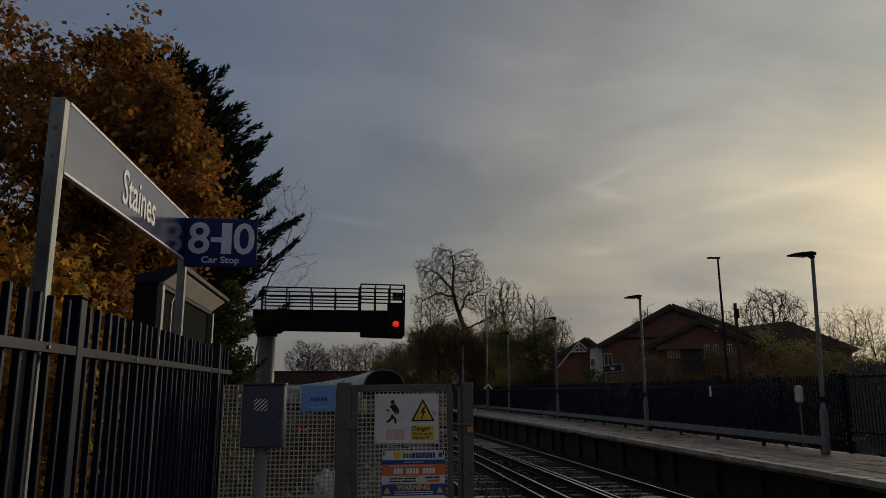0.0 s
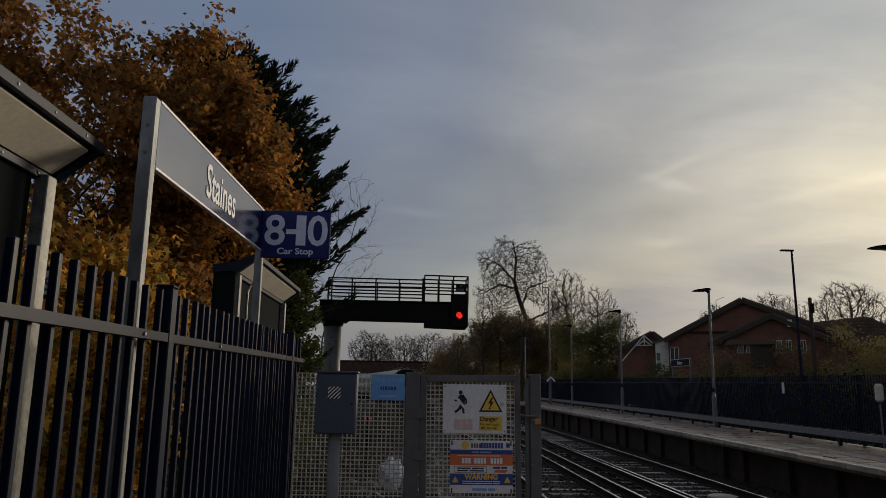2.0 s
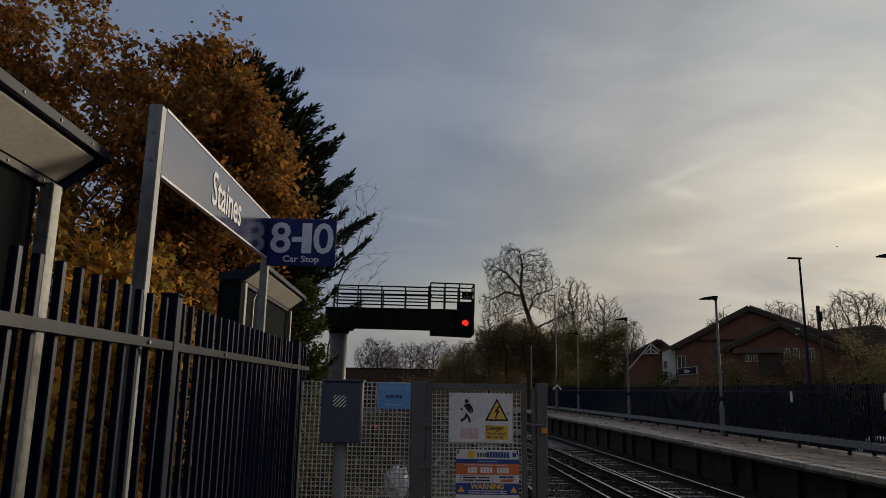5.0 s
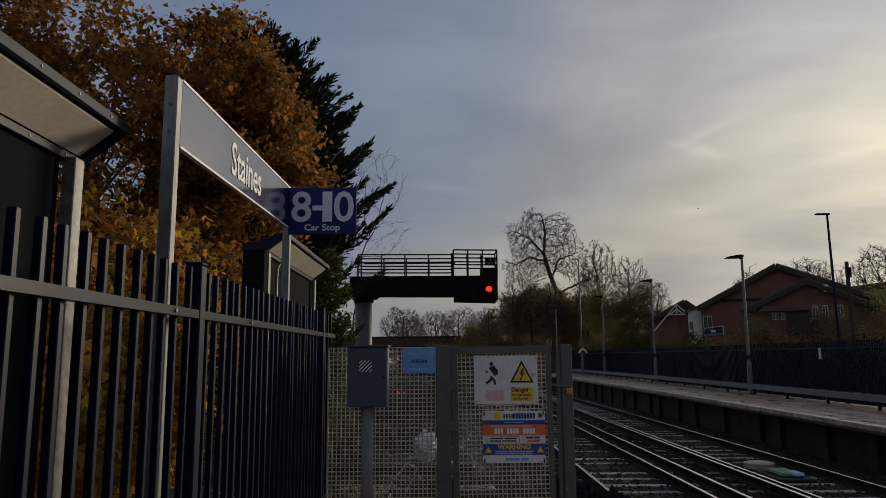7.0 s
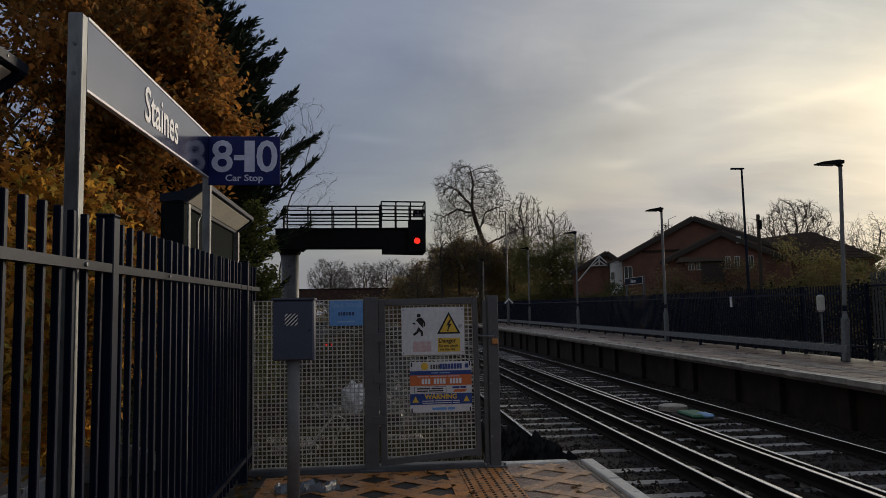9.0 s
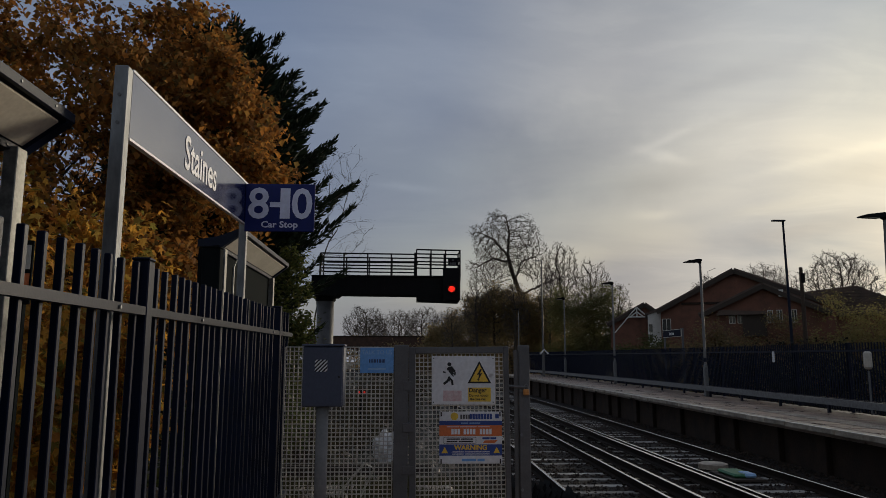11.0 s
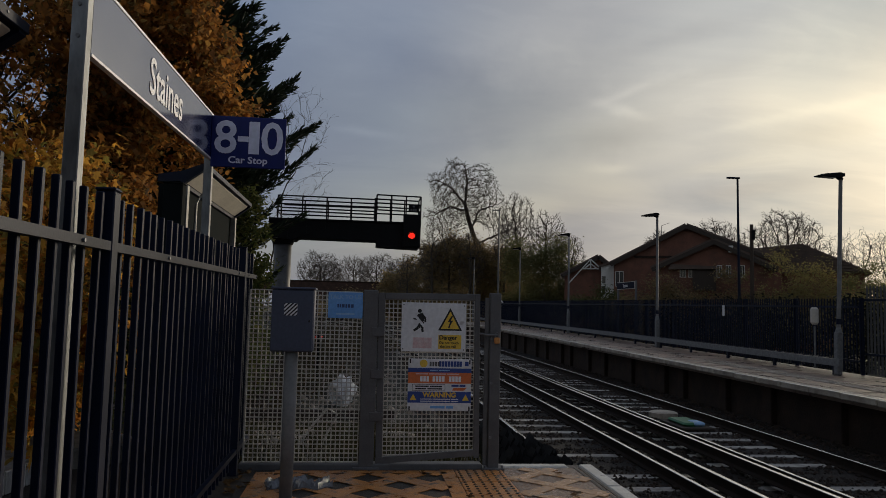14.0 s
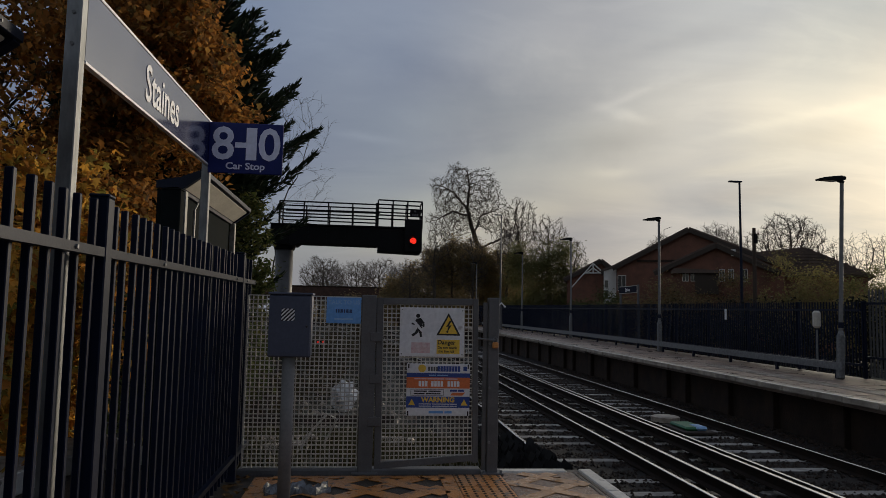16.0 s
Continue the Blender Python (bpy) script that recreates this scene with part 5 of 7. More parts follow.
def bare_tree(label, place, trunk_line, lobes, n, step, seed, tip, name="bare_tree", group="", twigs=3, droop=0.0, sag=0.0, limbs=()):
    """A leafless tree: the trunk along its line, then branches that grow step by step towards the points of the crown
    until each is reached; a branch is as thick as those that it carries together."""
    r = random.Random(seed)
    ob = thing(name, label, "tree", place, group=group)
    pos, parent = [], []
    for i, (p, q) in enumerate(zip(trunk_line, trunk_line[1:])):
        p, q = Vector(p), Vector(q)
        m = max(1, int((q - p).length / step))
        for k in range(m):
            parent.append(len(pos) - 1)
            pos.append(tuple(p.lerp(q, k / m) + Vector((r.uniform(-1, 1), r.uniform(-1, 1), 0)) * step * 0.12))
    parent.append(len(pos) - 1)
    pos.append(tuple(trunk_line[-1]))
    for limb in limbs:
        k = min(range(len(pos)), key=lambda j: (Vector(pos[j]) - Vector(limb[0])).length)
        for p, q in zip(limb, limb[1:]):
            p, q = Vector(p), Vector(q)
            m = max(1, int((q - p).length / step))
            for j in range(1, m + 1):
                parent.append(k)
                k = len(pos)
                pos.append(tuple(p.lerp(q, j / m) + Vector((r.uniform(-1, 1), r.uniform(-1, 1), r.uniform(-1, 1))) * step * 0.2))
    pts = crown_points(r, lobes, n)
    near = np.full(len(pts), 1e9)
    who = np.zeros(len(pts), int)

    def refresh(first):
        nonlocal near, who
        arr = np.array(pos[first:])
        for k0 in range(0, len(arr), 400):
            d = np.linalg.norm(pts[:, None, :] - arr[None, k0:k0 + 400, :], axis=2)
            j = d.argmin(1)
            dm = d[np.arange(len(pts)), j]
            better = dm < near
            near = np.where(better, dm, near)
            who = np.where(better, first + k0 + j, who)
    refresh(0)
    kids = {}
    for _ in range(150):
        if not len(pts):
            break
        pull = {}
        for i in range(len(pts)):
            d = pts[i] - pos[who[i]]
            pull.setdefault(int(who[i]), []).append(d / (np.linalg.norm(d) + 1e-9))
        first = len(pos)
        for k, ds in pull.items():
            if kids.get(k, 0) >= 4:
                continue
            v = Vector(tuple(np.mean(ds, axis=0))) + Vector((r.uniform(-1, 1), r.uniform(-1, 1), r.uniform(-1, 1))) * 0.34 + Vector((0, 0, -sag))
            if parent[k] >= 0:
                v += (Vector(pos[k]) - Vector(pos[parent[k]])).normalized() * 0.55
            if v.length < 1e-4:
                continue
            kids[k] = kids.get(k, 0) + 1
            pos.append(tuple(Vector(pos[k]) + v.normalized() * step))
            parent.append(k)
        if len(pos) == first:
            break
        refresh(first)
        keep = near > step * 1.25
        pts, near, who = pts[keep], near[keep], who[keep]
    total = len(pos)
    children = [[] for _ in range(total)]
    for i, p in enumerate(parent):
        if p >= 0:
            children[p].append(i)
    rad = [0.0] * total
    for i in range(total - 1, -1, -1):
        rad[i] = sum(rad[c] ** 2.35 for c in children[i]) ** (1 / 2.35) if children[i] else tip
    trunk, crown = Geo(), Geo()
    stack = [(0, None)]
    while stack:
        i, start = stack.pop()
        line, rs = ([pos[start], pos[i]], [min(rad[start], rad[i] * 1.1), rad[i]]) if start is not None else ([pos[i]], [rad[i]])
        while children[i]:
            best = max(children[i], key=lambda c: rad[c])
            stack += [(c, i) for c in children[i] if c != best]
            i = best
            line.append(pos[i])
            rs.append(rad[i])
        if start is None:
            rs[0] *= 1.35
        (trunk if start is None else crown).tube(line, rs, 8 if start is None else (6 if rs[0] > tip * 5 else 3), caps=False)
        # twigs at the end and along the last stretch
        for k in range(max(0, len(line) - 3), len(line)):
            for _ in range(twigs):
                d = (Vector(line[k]) - Vector(line[max(0, k - 1)])).normalized() if k else Vector((0, 0, 1))
                v = (d + Vector((r.uniform(-1, 1), r.uniform(-1, 1), r.uniform(-1, 1))) * 0.9).normalized()
                p = Vector(line[k])
                q = p + v * step * r.uniform(0.5, 1.0)
                e = q + (v + Vector((r.uniform(-1, 1), r.uniform(-1, 1), r.uniform(-0.6, 0.6) - droop)) * 0.7).normalized() * step * r.uniform(0.4, 1.0)
                crown.tube([p, q, e], [tip * 0.75, tip * 0.6, tip * 0.4], 3, caps=False)
    part("trunk", trunk, M_BARK, ob, "dark bark trunk", fix=False)
    part("crown", crown, M_TWIG, ob, "bare branches and fine twigs", fix=False)
    return ob


# outline of a five-lobed leaf: along, across, bow
LOBES = ((0.0, 0.0, 0.0), (0.12, -0.36, 0.05), (0.34, -0.22, 0.09), (0.60, -0.46, 0.02), (0.62, -0.17, 0.10), (1.0, 0.0, -0.04), (0.62, 0.17, 0.10), (0.60, 0.46, 0.02), (0.34, 0.22, 0.09), (0.12, 0.36, 0.05))


def leaf_cloud(centres, n, spread, size, r, droop=0.0, flat=0.5, lobed=False):
    """Leaves as folded diamonds, scattered about the centres."""
    g = Geo()
    V, F = g.v, g.f
    for _ in range(n):
        c = centres[r.randrange(len(centres))]
        x, y, z = c[0] + r.gauss(0, spread), c[1] + r.gauss(0, spread), c[2] + r.gauss(0, spread * 0.8)
        s = size * r.uniform(0.6, 1.35)
        a, b = r.uniform(0, 6.283), r.uniform(-1.2, 0.5) - droop
        ux, uy, uz = math.cos(a) * math.cos(b), math.sin(a) * math.cos(b), math.sin(b)
        c2 = a + 1.57 + r.uniform(-0.6, 0.6)
        vx, vy, vz = math.cos(c2), math.sin(c2), r.uniform(-0.6, 0.6)
        k = len(V)
        w = s * flat
        if lobed:
            for t, o, bow in LOBES:
                V.append((x + ux * s * t + vx * s * o, y + uy * s * t + vy * s * o, z + uz * s * t + vz * s * o + bow * s))
            F += [(k, k + i, k + i + 1) for i in range(1, len(LOBES) - 1)]
            continue
        V += [(x, y, z), (x + ux * s * 0.5 + vx * w, y + uy * s * 0.5 + vy * w, z + uz * s * 0.5 + vz * w + 0.15 * s), (x + ux * s, y + uy * s, z + uz * s), (x + ux * s * 0.5 - vx * w, y + uy * s * 0.5 - vy * w, z + uz * s * 0.5 - vz * w + 0.15 * s)]
        F += [(k, k + 1, k + 2), (k, k + 2, k + 3)]
    return g


def blob_points(r, n, centre, radius, hollow=0.5):
    """Clump centres inside an uneven ball, thinner in the middle."""
    out = []
    while len(out) < n:
        v = Vector((r.uniform(-1, 1), r.uniform(-1, 1), r.uniform(-1, 1)))
        k = v.length
        if hollow < k < 1.0 + 0.12 * math.sin(9 * v.x + 5 * v.z):
            out.append((centre[0] + v.x * radius[0], centre[1] + v.y * radius[1], centre[2] + v.z * radius[2]))
    return out


def build_autumn_trees():
    def leafy(label, place, height, seed, mat_leaf, n, size, blobs, spread, trunk=0.2, first=0.3, lobed=False, flat=0.42, gap_size=2.3):
        r = random.Random(seed)
        ob = thing("autumn_tree", label, "tree", place)
        t, crown, tips = Geo(), Geo(), []
        fork = Vector((0, 0, height * first))
        t.tube([(0, 0, 0), (0.03, 0, height * first * 0.5), fork], [trunk, trunk * 0.85, trunk * 0.7], 9)
        for k in range(5):
            a = k * 1.26
            grow(crown, tips, r, fork, Vector((math.cos(a) * 0.6, math.sin(a) * 0.6, 1)).normalized(), height * 0.19, trunk * 0.5, 1, 4, 0.5, 0.05, 3)
        part("trunk", t, M_BARK, ob, "dark trunk", fix=False)
        part("limb_work", crown, M_BARK, ob, fix=False)
        cs = []
        for c, rad, k in blobs:
            cs += blob_points(r, k * 3, c, rad, 0.35)
            cs += blob_points(r, k // 2, c, [v * 1.14 for v in rad], 0.86)
        # sprays hang in bunches with dark hollows between them
        if not lobed:
            cs = [c for c in cs if noise.noise(Vector(c) * gap_size) > 0.0 + 0.05 * math.sin(3 * c[0])]
        part("crown", leaf_cloud(cs, n, spread, size, r, 0.3, flat, lobed), mat_leaf, ob, "russet and brown autumn leaves", fix=False)
        return ob
    leafy("large russet-brown autumn tree behind the fence", (-5.6, 9.5, -0.3), 7.0, 3, M_AUTUMN, 125000, 0.082,
          [((0.2, 0, 4.1), (2.7, 2.0, 2.1), 340), ((2.45, 0.2, 5.15), (0.95, 1.1, 1.35), 200), ((2.8, 0.2, 4.35), (1.05, 1.2, 1.2), 190), ((0.55, 0, 6.0), (1.0, 1.1, 1.15), 60), ((-1.3, -0.2, 6.0), (1.5, 1.2, 1.6), 90), ((-1.8, -0.5, 4.6), (2.4, 2.0, 2.1), 220), ((0.4, 0, 1.6), (2.05, 1.8, 1.8), 260), ((2.4, -0.3, 2.7), (0.62, 0.9, 0.95), 80), ((-2.5, -1.0, 2.4), (2.5, 1.8, 2.2), 220), ((-4.5, -1, 3.8), (2.2, 2.0, 3.0), 160)], 0.10)
    leafy("smaller maple with golden and green leaves behind the fence", (-3.15, 7.7, -0.1), 3.2, 8, M_GOLD, 17000, 0.105,
          [((-0.1, 0.1, 2.25), (0.85, 0.8, 0.8), 70), ((-1.5, -0.2, 2.7), (1.1, 0.8, 0.9), 70), ((-2.6, -0.6, 2.2), (1.0, 0.8, 1.0), 60), ((-0.5, 0, 1.0), (1.0, 0.9, 1.0), 70), ((0.0, -0.1, 0.7), (0.55, 0.7, 0.8), 50), ((-1.4, -0.6, 1.4), (1.0, 0.9, 1.3), 60), ((-0.6, -0.5, 0.6), (0.9, 0.7, 0.7), 60), ((0.45, -1.1, 1.2), (0.4, 0.6, 0.7), 40), ((0.2, -1.8, 1.15), (0.55, 0.7, 0.7), 60), ((-0.4, -1.6, 1.7), (0.8, 0.8, 0.8), 50), ((-1.2, -2.3, 1.1), (0.8, 0.8, 1.1), 50), ((0.55, -2.6, 1.0), (0.35, 0.5, 0.6), 25)], 0.10, 0.07, lobed=True)


def build_conifer():
    """A cypress: plumes that sweep out and up from the trunk, each a long taper of short overlapping sprays."""
    r = random.Random(12)
    ob = thing("conifer_tree", "tall dark green conifer with upswept spiky branches", "tree", (-4.5, 16.2, GROUND_Z))
    H = 10.3
    part("trunk", Geo().tube([(0, 0, 0), (0, 0, H * 0.6), (0, 0, H)], [0.26, 0.14, 0.02], 8), M_BARK, ob, fix=False)
    limbs, g = Geo(), Geo()
    V, F = g.v, g.f
    up = Vector((0, 0, 1))

    def blade(c, u, ln, wide):
        w = u.cross(Vector((r.uniform(-1, 1), r.uniform(-1, 1), r.uniform(0.2, 1)))).normalized() * wide
        k = len(V)
        V.extend((tuple(c - w * 0.5), tuple(c + u * ln * 0.45 + w), tuple(c + u * ln), tuple(c + u * ln * 0.45 - w)))
        F.extend(((k, k + 1, k + 2), (k, k + 2, k + 3)))

    n = 300
    for i in range(n):
        z = 0.5 + (H - 0.8) * (i / n) ** 0.92
        a = i * 2.399 + r.uniform(-.3, .3)
        reach = float(np.interp(z + GROUND_Z, (0, 1.5, 2.5, 4.0, 5.2, 6.2, 7.4, 8.4, 9.3), (2.1, 2.5, 2.85, 3.15, 3.1, 2.75, 1.9, 0.95, 0.15))) * r.choice((0.68, 0.78, 0.88, 0.97, 1.06))
        lift = r.uniform(0.30, 0.62)
        d = Vector((math.cos(a), math.sin(a), 0))
        side = Vector((-d.y, d.x, 0))
        sway = r.uniform(-0.12, 0.12)
        pts = [Vector((0, 0, z - reach * 0.1)) + d * reach * t + side * reach * sway * t * t + up * reach * (-0.06 * t + lift * t ** 2.0) for t in [k / 11 for k in range(12)]]
        limbs.tube(pts, [0.03 * (1 - 0.85 * k / 11) + 0.003 for k in range(12)], 4, caps=False)
        fat = 0.24 * min(1.0, reach / 1.6)
        for k in range(max(3, int(reach * 11)) * 11):
            t = 0.22 + 0.78 * r.random() ** 0.85
            f = t * 11
            j = min(10, int(f))
            c = pts[j].lerp(pts[j + 1], f - j)
            fwd = (pts[j + 1] - pts[j]).normalized()
            # the plume is widest two thirds out and runs to a fine tip
            wid = fat * (1 - max(0.0, (t - 0.55) / 0.45) ** 1.3) + 0.03
            q = r.uniform(0, 6.283)
            off = (side * math.cos(q) + up * math.sin(q) * 0.75) * wid * r.random() ** 0.6
            u = (fwd * 1.0 + off.normalized() * r.uniform(0.25, 0.8) + up * r.uniform(0.0, 0.35)).normalized()
            blade(c + off * 0.85, u, r.uniform(0.10, 0.22), r.uniform(0.014, 0.026))
        # side plumes that branch off along its outer half
        for _ in range(int(3 + reach * 2.2)):
            t = r.uniform(0.35, 0.92)
            f = t * 11
            j = min(10, int(f))
            c0 = pts[j].lerp(pts[j + 1], f - j)
            fwd = (pts[j + 1] - pts[j]).normalized()
            v = (fwd + side * r.uniform(-0.85, 0.85) + up * r.uniform(-0.25, 0.55)).normalized()
            ln = r.uniform(0.28, 0.62) * (1.15 - 0.5 * t)
            for k in range(26):
                e = r.random() ** 0.8
                w2 = 0.085 * (1 - e) + 0.012
                c = c0 + v * ln * e + up * (0.12 * ln * e * e) + Vector((r.uniform(-1, 1), r.uniform(-1, 1), r.uniform(-1, 1))) * w2
                blade(c, (v + Vector((r.uniform(-1, 1), r.uniform(-1, 1), r.uniform(-0.6, 1))) * 0.42).normalized(), r.uniform(0.08, 0.19), r.uniform(0.012, 0.022))
    # shaded inner sprays close the heart of the tree
    for _ in range(16000):
        z = r.uniform(0.3, H - 1.0)
        reach = float(np.interp(z + GROUND_Z, (0, 1.5, 2.5, 4.0, 5.2, 6.2, 7.4, 8.4, 9.3), (2.1, 2.5, 2.85, 3.15, 3.1, 2.75, 1.9, 0.95, 0.15))) * 0.66
        a, q = r.uniform(0, 6.283), math.sqrt(r.random())
        blade(Vector((math.cos(a) * reach * q, math.sin(a) * reach * q, z + reach * q * 0.25)), Vector((math.cos(a), math.sin(a), r.uniform(0.1, 1.2))).normalized(), r.uniform(0.25, 0.45), r.uniform(0.04, 0.08))
    part("limb_work", limbs, M_BARK, ob, fix=False)
    part("crown", g, M_CONIFER, ob, "dark feathery sprays", fix=False)


def farther(ob, k, top):
    """Stands a far thing k times as far off and as large, its foot still on the ground."""
    x, y, z = ob.matrix_basis.translation
    kz = ((top - 1.33) * k + 1.33 - GROUND_Z) / (top - GROUND_Z)
    ob.matrix_basis = pose(x * k, y * k, GROUND_Z) @ Matrix.Diagonal((k, k, kz, 1))
    return ob


def build_far_trees():
    r = random.Random(4)
    # tall bare tree behind the signal, the wood around it
    z0 = -GROUND_Z
    bare_tree("tall bare tree with a wide crown of fine twigs", (15.6, 96, GROUND_Z),
              [(-1.1, 0, 0), (-1.15, 0, 6.8 + z0), (-0.85, 0, 9.8 + z0), (-1.55, 0, 12.0 + z0), (-1.9, 0, 13.0 + z0), (-2.5, 0, 15.2 + z0), (-2.25, 0, 18.5 + z0), (-2.6, 0, 20.2 + z0)],
              [((-2.9, 0, 16.5 + z0), (4.6, 3.8, 4.8), 0.62), ((-5.2, 0, 13.2 + z0), (2.9, 2.4, 2.0), 0.14), ((0.9, 0, 14.8 + z0), (2.3, 2.2, 2.8), 0.14), ((3.4, 0, 12.4 + z0), (2.6, 2.0, 1.7), 0.10)], 6000, 0.36, 21, 0.019, sag=0.12,
              limbs=([(-2.5, 0, 15.2 + z0), (-4.3, 0.6, 17.4 + z0), (-5.7, 0.9, 18.3 + z0)], [(-2.4, 0, 14.3 + z0), (-4.6, -0.9, 14.7 + z0), (-6.7, -1.2, 13.5 + z0)], [(-1.55, 0, 12.0 + z0), (-0.5, 0.8, 14.5 + z0), (2.1, 1.1, 15.6 + z0)],
                     [(-0.85, 0, 9.8 + z0), (1.35, -0.5, 11.0 + z0), (3.7, -0.8, 12.0 + z0), (5.9, -1.0, 12.5 + z0)], [(3.6, -0.8, 12.0 + z0), (4.2, -0.3, 14.0 + z0), (4.3, 0, 15.6 + z0)]))
    bare_tree("bare tree with thin spreading twigs", (19.4, 93, GROUND_Z), [(0, 0, 0), (0.1, 0, 7), (0.3, 0, 10.5)],
              [((0.3, 0, 12.2 + z0), (2.3, 2.0, 4.2), 0.7), ((-1.2, 0, 9.5 + z0), (2.0, 1.8, 2.2), 0.3)], 2400, 0.36, 22, 0.021)
    bare_tree("slender bare tree beside the thicket", (22.0, 86, GROUND_Z), [(0, 0, 0), (0, 0, 5), (-0.2, 0, 9.0)],
              [((-0.2, 0, 9.2 + z0), (2.3, 2.0, 4.0), 1.0)], 2200, 0.36, 23, 0.021)
    young = bare_tree("thin young tree standing in the thicket", (8.2, 89, GROUND_Z), [(0, 0, 0), (0.1, 0, 4.0), (0, 0, 8.0)], [((0, 0, 8.6), (1.9, 1.7, 4.0), 1.0)], 1100, 0.34, 25, 0.02, group="young trees in the thicket")
    for x, y, k, turn in ((10.6, 91, 0.98, 50), (12.9, 88, 0.94, 130), (17.3, 89, 1.0, 210), (24.4, 84, 0.90, 300), (5.4, 92, 0.72, 20), (25.6, 86, 0.72, 100)):
        copy_thing(young, pose(x, y, GROUND_Z, 0, 0, turn) @ Matrix.Scale(k, 4))
    src = bare_tree("small bare tree far behind the line", (-9.9, 158, GROUND_Z), [(0, 0, 0), (0, 0, 3.5), (0.3, 0, 6.5)], [((0, 0, 8.6), (4.6, 4.2, 5.4), 1.0)], 3300, 0.50, 24, 0.027, group="distant bare trees")
    for x, y, k, turn in ((-2.6, 165, 0.97, 70), (3.1, 161, 1.0, 140), (-8.8, 172, 0.92, 200), (7.9, 154, 0.9, 20), (-35.2, 167, 1.0, 250)):
        copy_thing(src, pose(x, y, GROUND_Z, 0, 0, turn) @ Matrix.Scale(k, 4))
    rd = bare_tree("rounded bare tree behind the roofs", (36.5, 60, GROUND_Z), [(0, 0, 0), (0, 0, 3.0), (0.1, 0, 5.0)], [((0, 0, 7.9), (3.3, 3.1, 3.7), 1.0)], 3600, 0.28, 31, 0.015, group="bare trees behind the houses")
    for x, y, k, turn in ((32.0, 64, 0.95, 60), (29.0, 66, 0.90, 170)):
        copy_thing(rd, pose(x, y, GROUND_Z, 0, 0, turn) @ Matrix.Scale(k, 4))
    thin = bare_tree("thin bare tree against the bright sky", (45.2, 62, GROUND_Z), [(0, 0, 0), (0, 0, 3.0), (0.1, 0, 4.8)], [((0, 0, 7.2), (2.6, 2.4, 3.2), 1.0)], 700, 0.36, 33, 0.012, group="bare trees behind the houses", twigs=2)
    for x, y, k, turn in ((42.4, 62, 0.94, 100), (48.6, 63, 1.0, 220)):
        copy_thing(thin, pose(x, y, GROUND_Z, 0, 0, turn) @ Matrix.Scale(k, 4))
    bare_tree("thin bare birch with drooping twigs by the conifer", (-3.5, 26.5, GROUND_Z), [(0, 0, 0), (0.1, 0, 3.5), (0.3, 0, 6.0)],
              [((0.9, 0, 9.0), (1.15, 0.9, 1.3), 0.5), ((1.3, 0, 6.9), (1.0, 0.8, 0.9), 0.3), ((0.6, 0, 5.6), (0.8, 0.7, 0.8), 0.2)], 330, 0.26, 41, 0.0055, twigs=2, droop=0.5)

    def shrub(label, place, blobs, n, size, material, spread, seed, name="shrub", cat="bush"):
        q = random.Random(seed)
        ob = thing(name, label, cat, place)
        st, tips = Geo(), []
        for k in range(6):
            a = k * 1.05
            grow(st, tips, q, Vector((0.2 * math.cos(a), 0.2 * math.sin(a), 0)), Vector((math.cos(a) * 0.4, math.sin(a) * 0.4, 1)).normalized(), max(b[0][2] for b in blobs) * 0.26, 0.06, 1, 4, 0.5, 0.05, 3)
        part("stem_work", st, M_TWIG, ob, fix=False)
        cs = []
        for c, rad, k in blobs:
            cs += blob_points(q, k, c, rad, 0.3)
        cs = [c for c in cs if noise.noise(Vector(c) * 0.9) > -0.12] or cs
        part("foliage", leaf_cloud(cs, n, spread, size, q), material, ob, fix=False)
        return ob
    far_4 = shrub("ivy-clad trees and dark undergrowth beside the line", (8.4, 57, GROUND_Z), [((0, 0, 3.4), (3.4, 2.0, 3.4), 160), ((-0.9, 0, 6.1), (2.7, 1.5, 2.1), 150), ((2.4, 0, 4.0), (2.0, 1.5, 3.2), 90)], 62000, 0.11, M_WOOD, 0.40, 51, "ivy_thicket", "trees")
    far_5 = shrub("thin olive-leaved trees beside the line", (14.2, 56, GROUND_Z), [((-1.8, 0, 4.2), (1.5, 1.5, 3.8), 90), ((0.8, 0, 4.9), (1.5, 1.5, 3.4), 90), ((2.2, 0, 3.4), (1.3, 1.5, 2.8), 60), ((0.6, 0, 6.4), (1.3, 1.2, 2.0), 50), ((-1.9, 0, 6.2), (1.2, 1.2, 2.0), 40), ((0, 0, 1.8), (4, 1.5, 1.8), 90)], 66000, 0.10, M_OLIVE, 0.40, 52, "leafy_thicket", "trees")
    far_6 = shrub("russet scrub along the embankment", (2.6, 52, GROUND_Z), [((1.2, 0, 2.8), (2.6, 2, 2.3), 110), ((-2.6, 0, 1.5), (3.4, 2, 1.3), 80)], 22000, 0.11, M_WOOD, 0.32, 53)
    shrub("dark brown bramble mound beyond the far fence", (23.6, 38, GROUND_Z), [((0, 0, 3.0), (3.2, 2.0, 2.9), 150), ((2.4, 0.5, 2.4), (2.6, 2, 2.4), 90)], 26000, 0.09, M_BUSH, 0.3, 54)
    shrub("yellow-green scrub beyond the far fence", (29.6, 38.5, GROUND_Z), [((0, 0, 2.6), (2.8, 2, 2.7), 120)], 36000, 0.09, M_OLIVE, 0.3, 56)
    shrub("tangled scrub beyond the palisade fence", (26.8, 32.6, GROUND_Z), [((0, 0, 2.2), (3.2, 2.2, 2.4), 140), ((-3.0, -8, 1.3), (2.0, 3.0, 1.6), 80)], 34000, 0.10, M_BUSH, 0.3, 58)
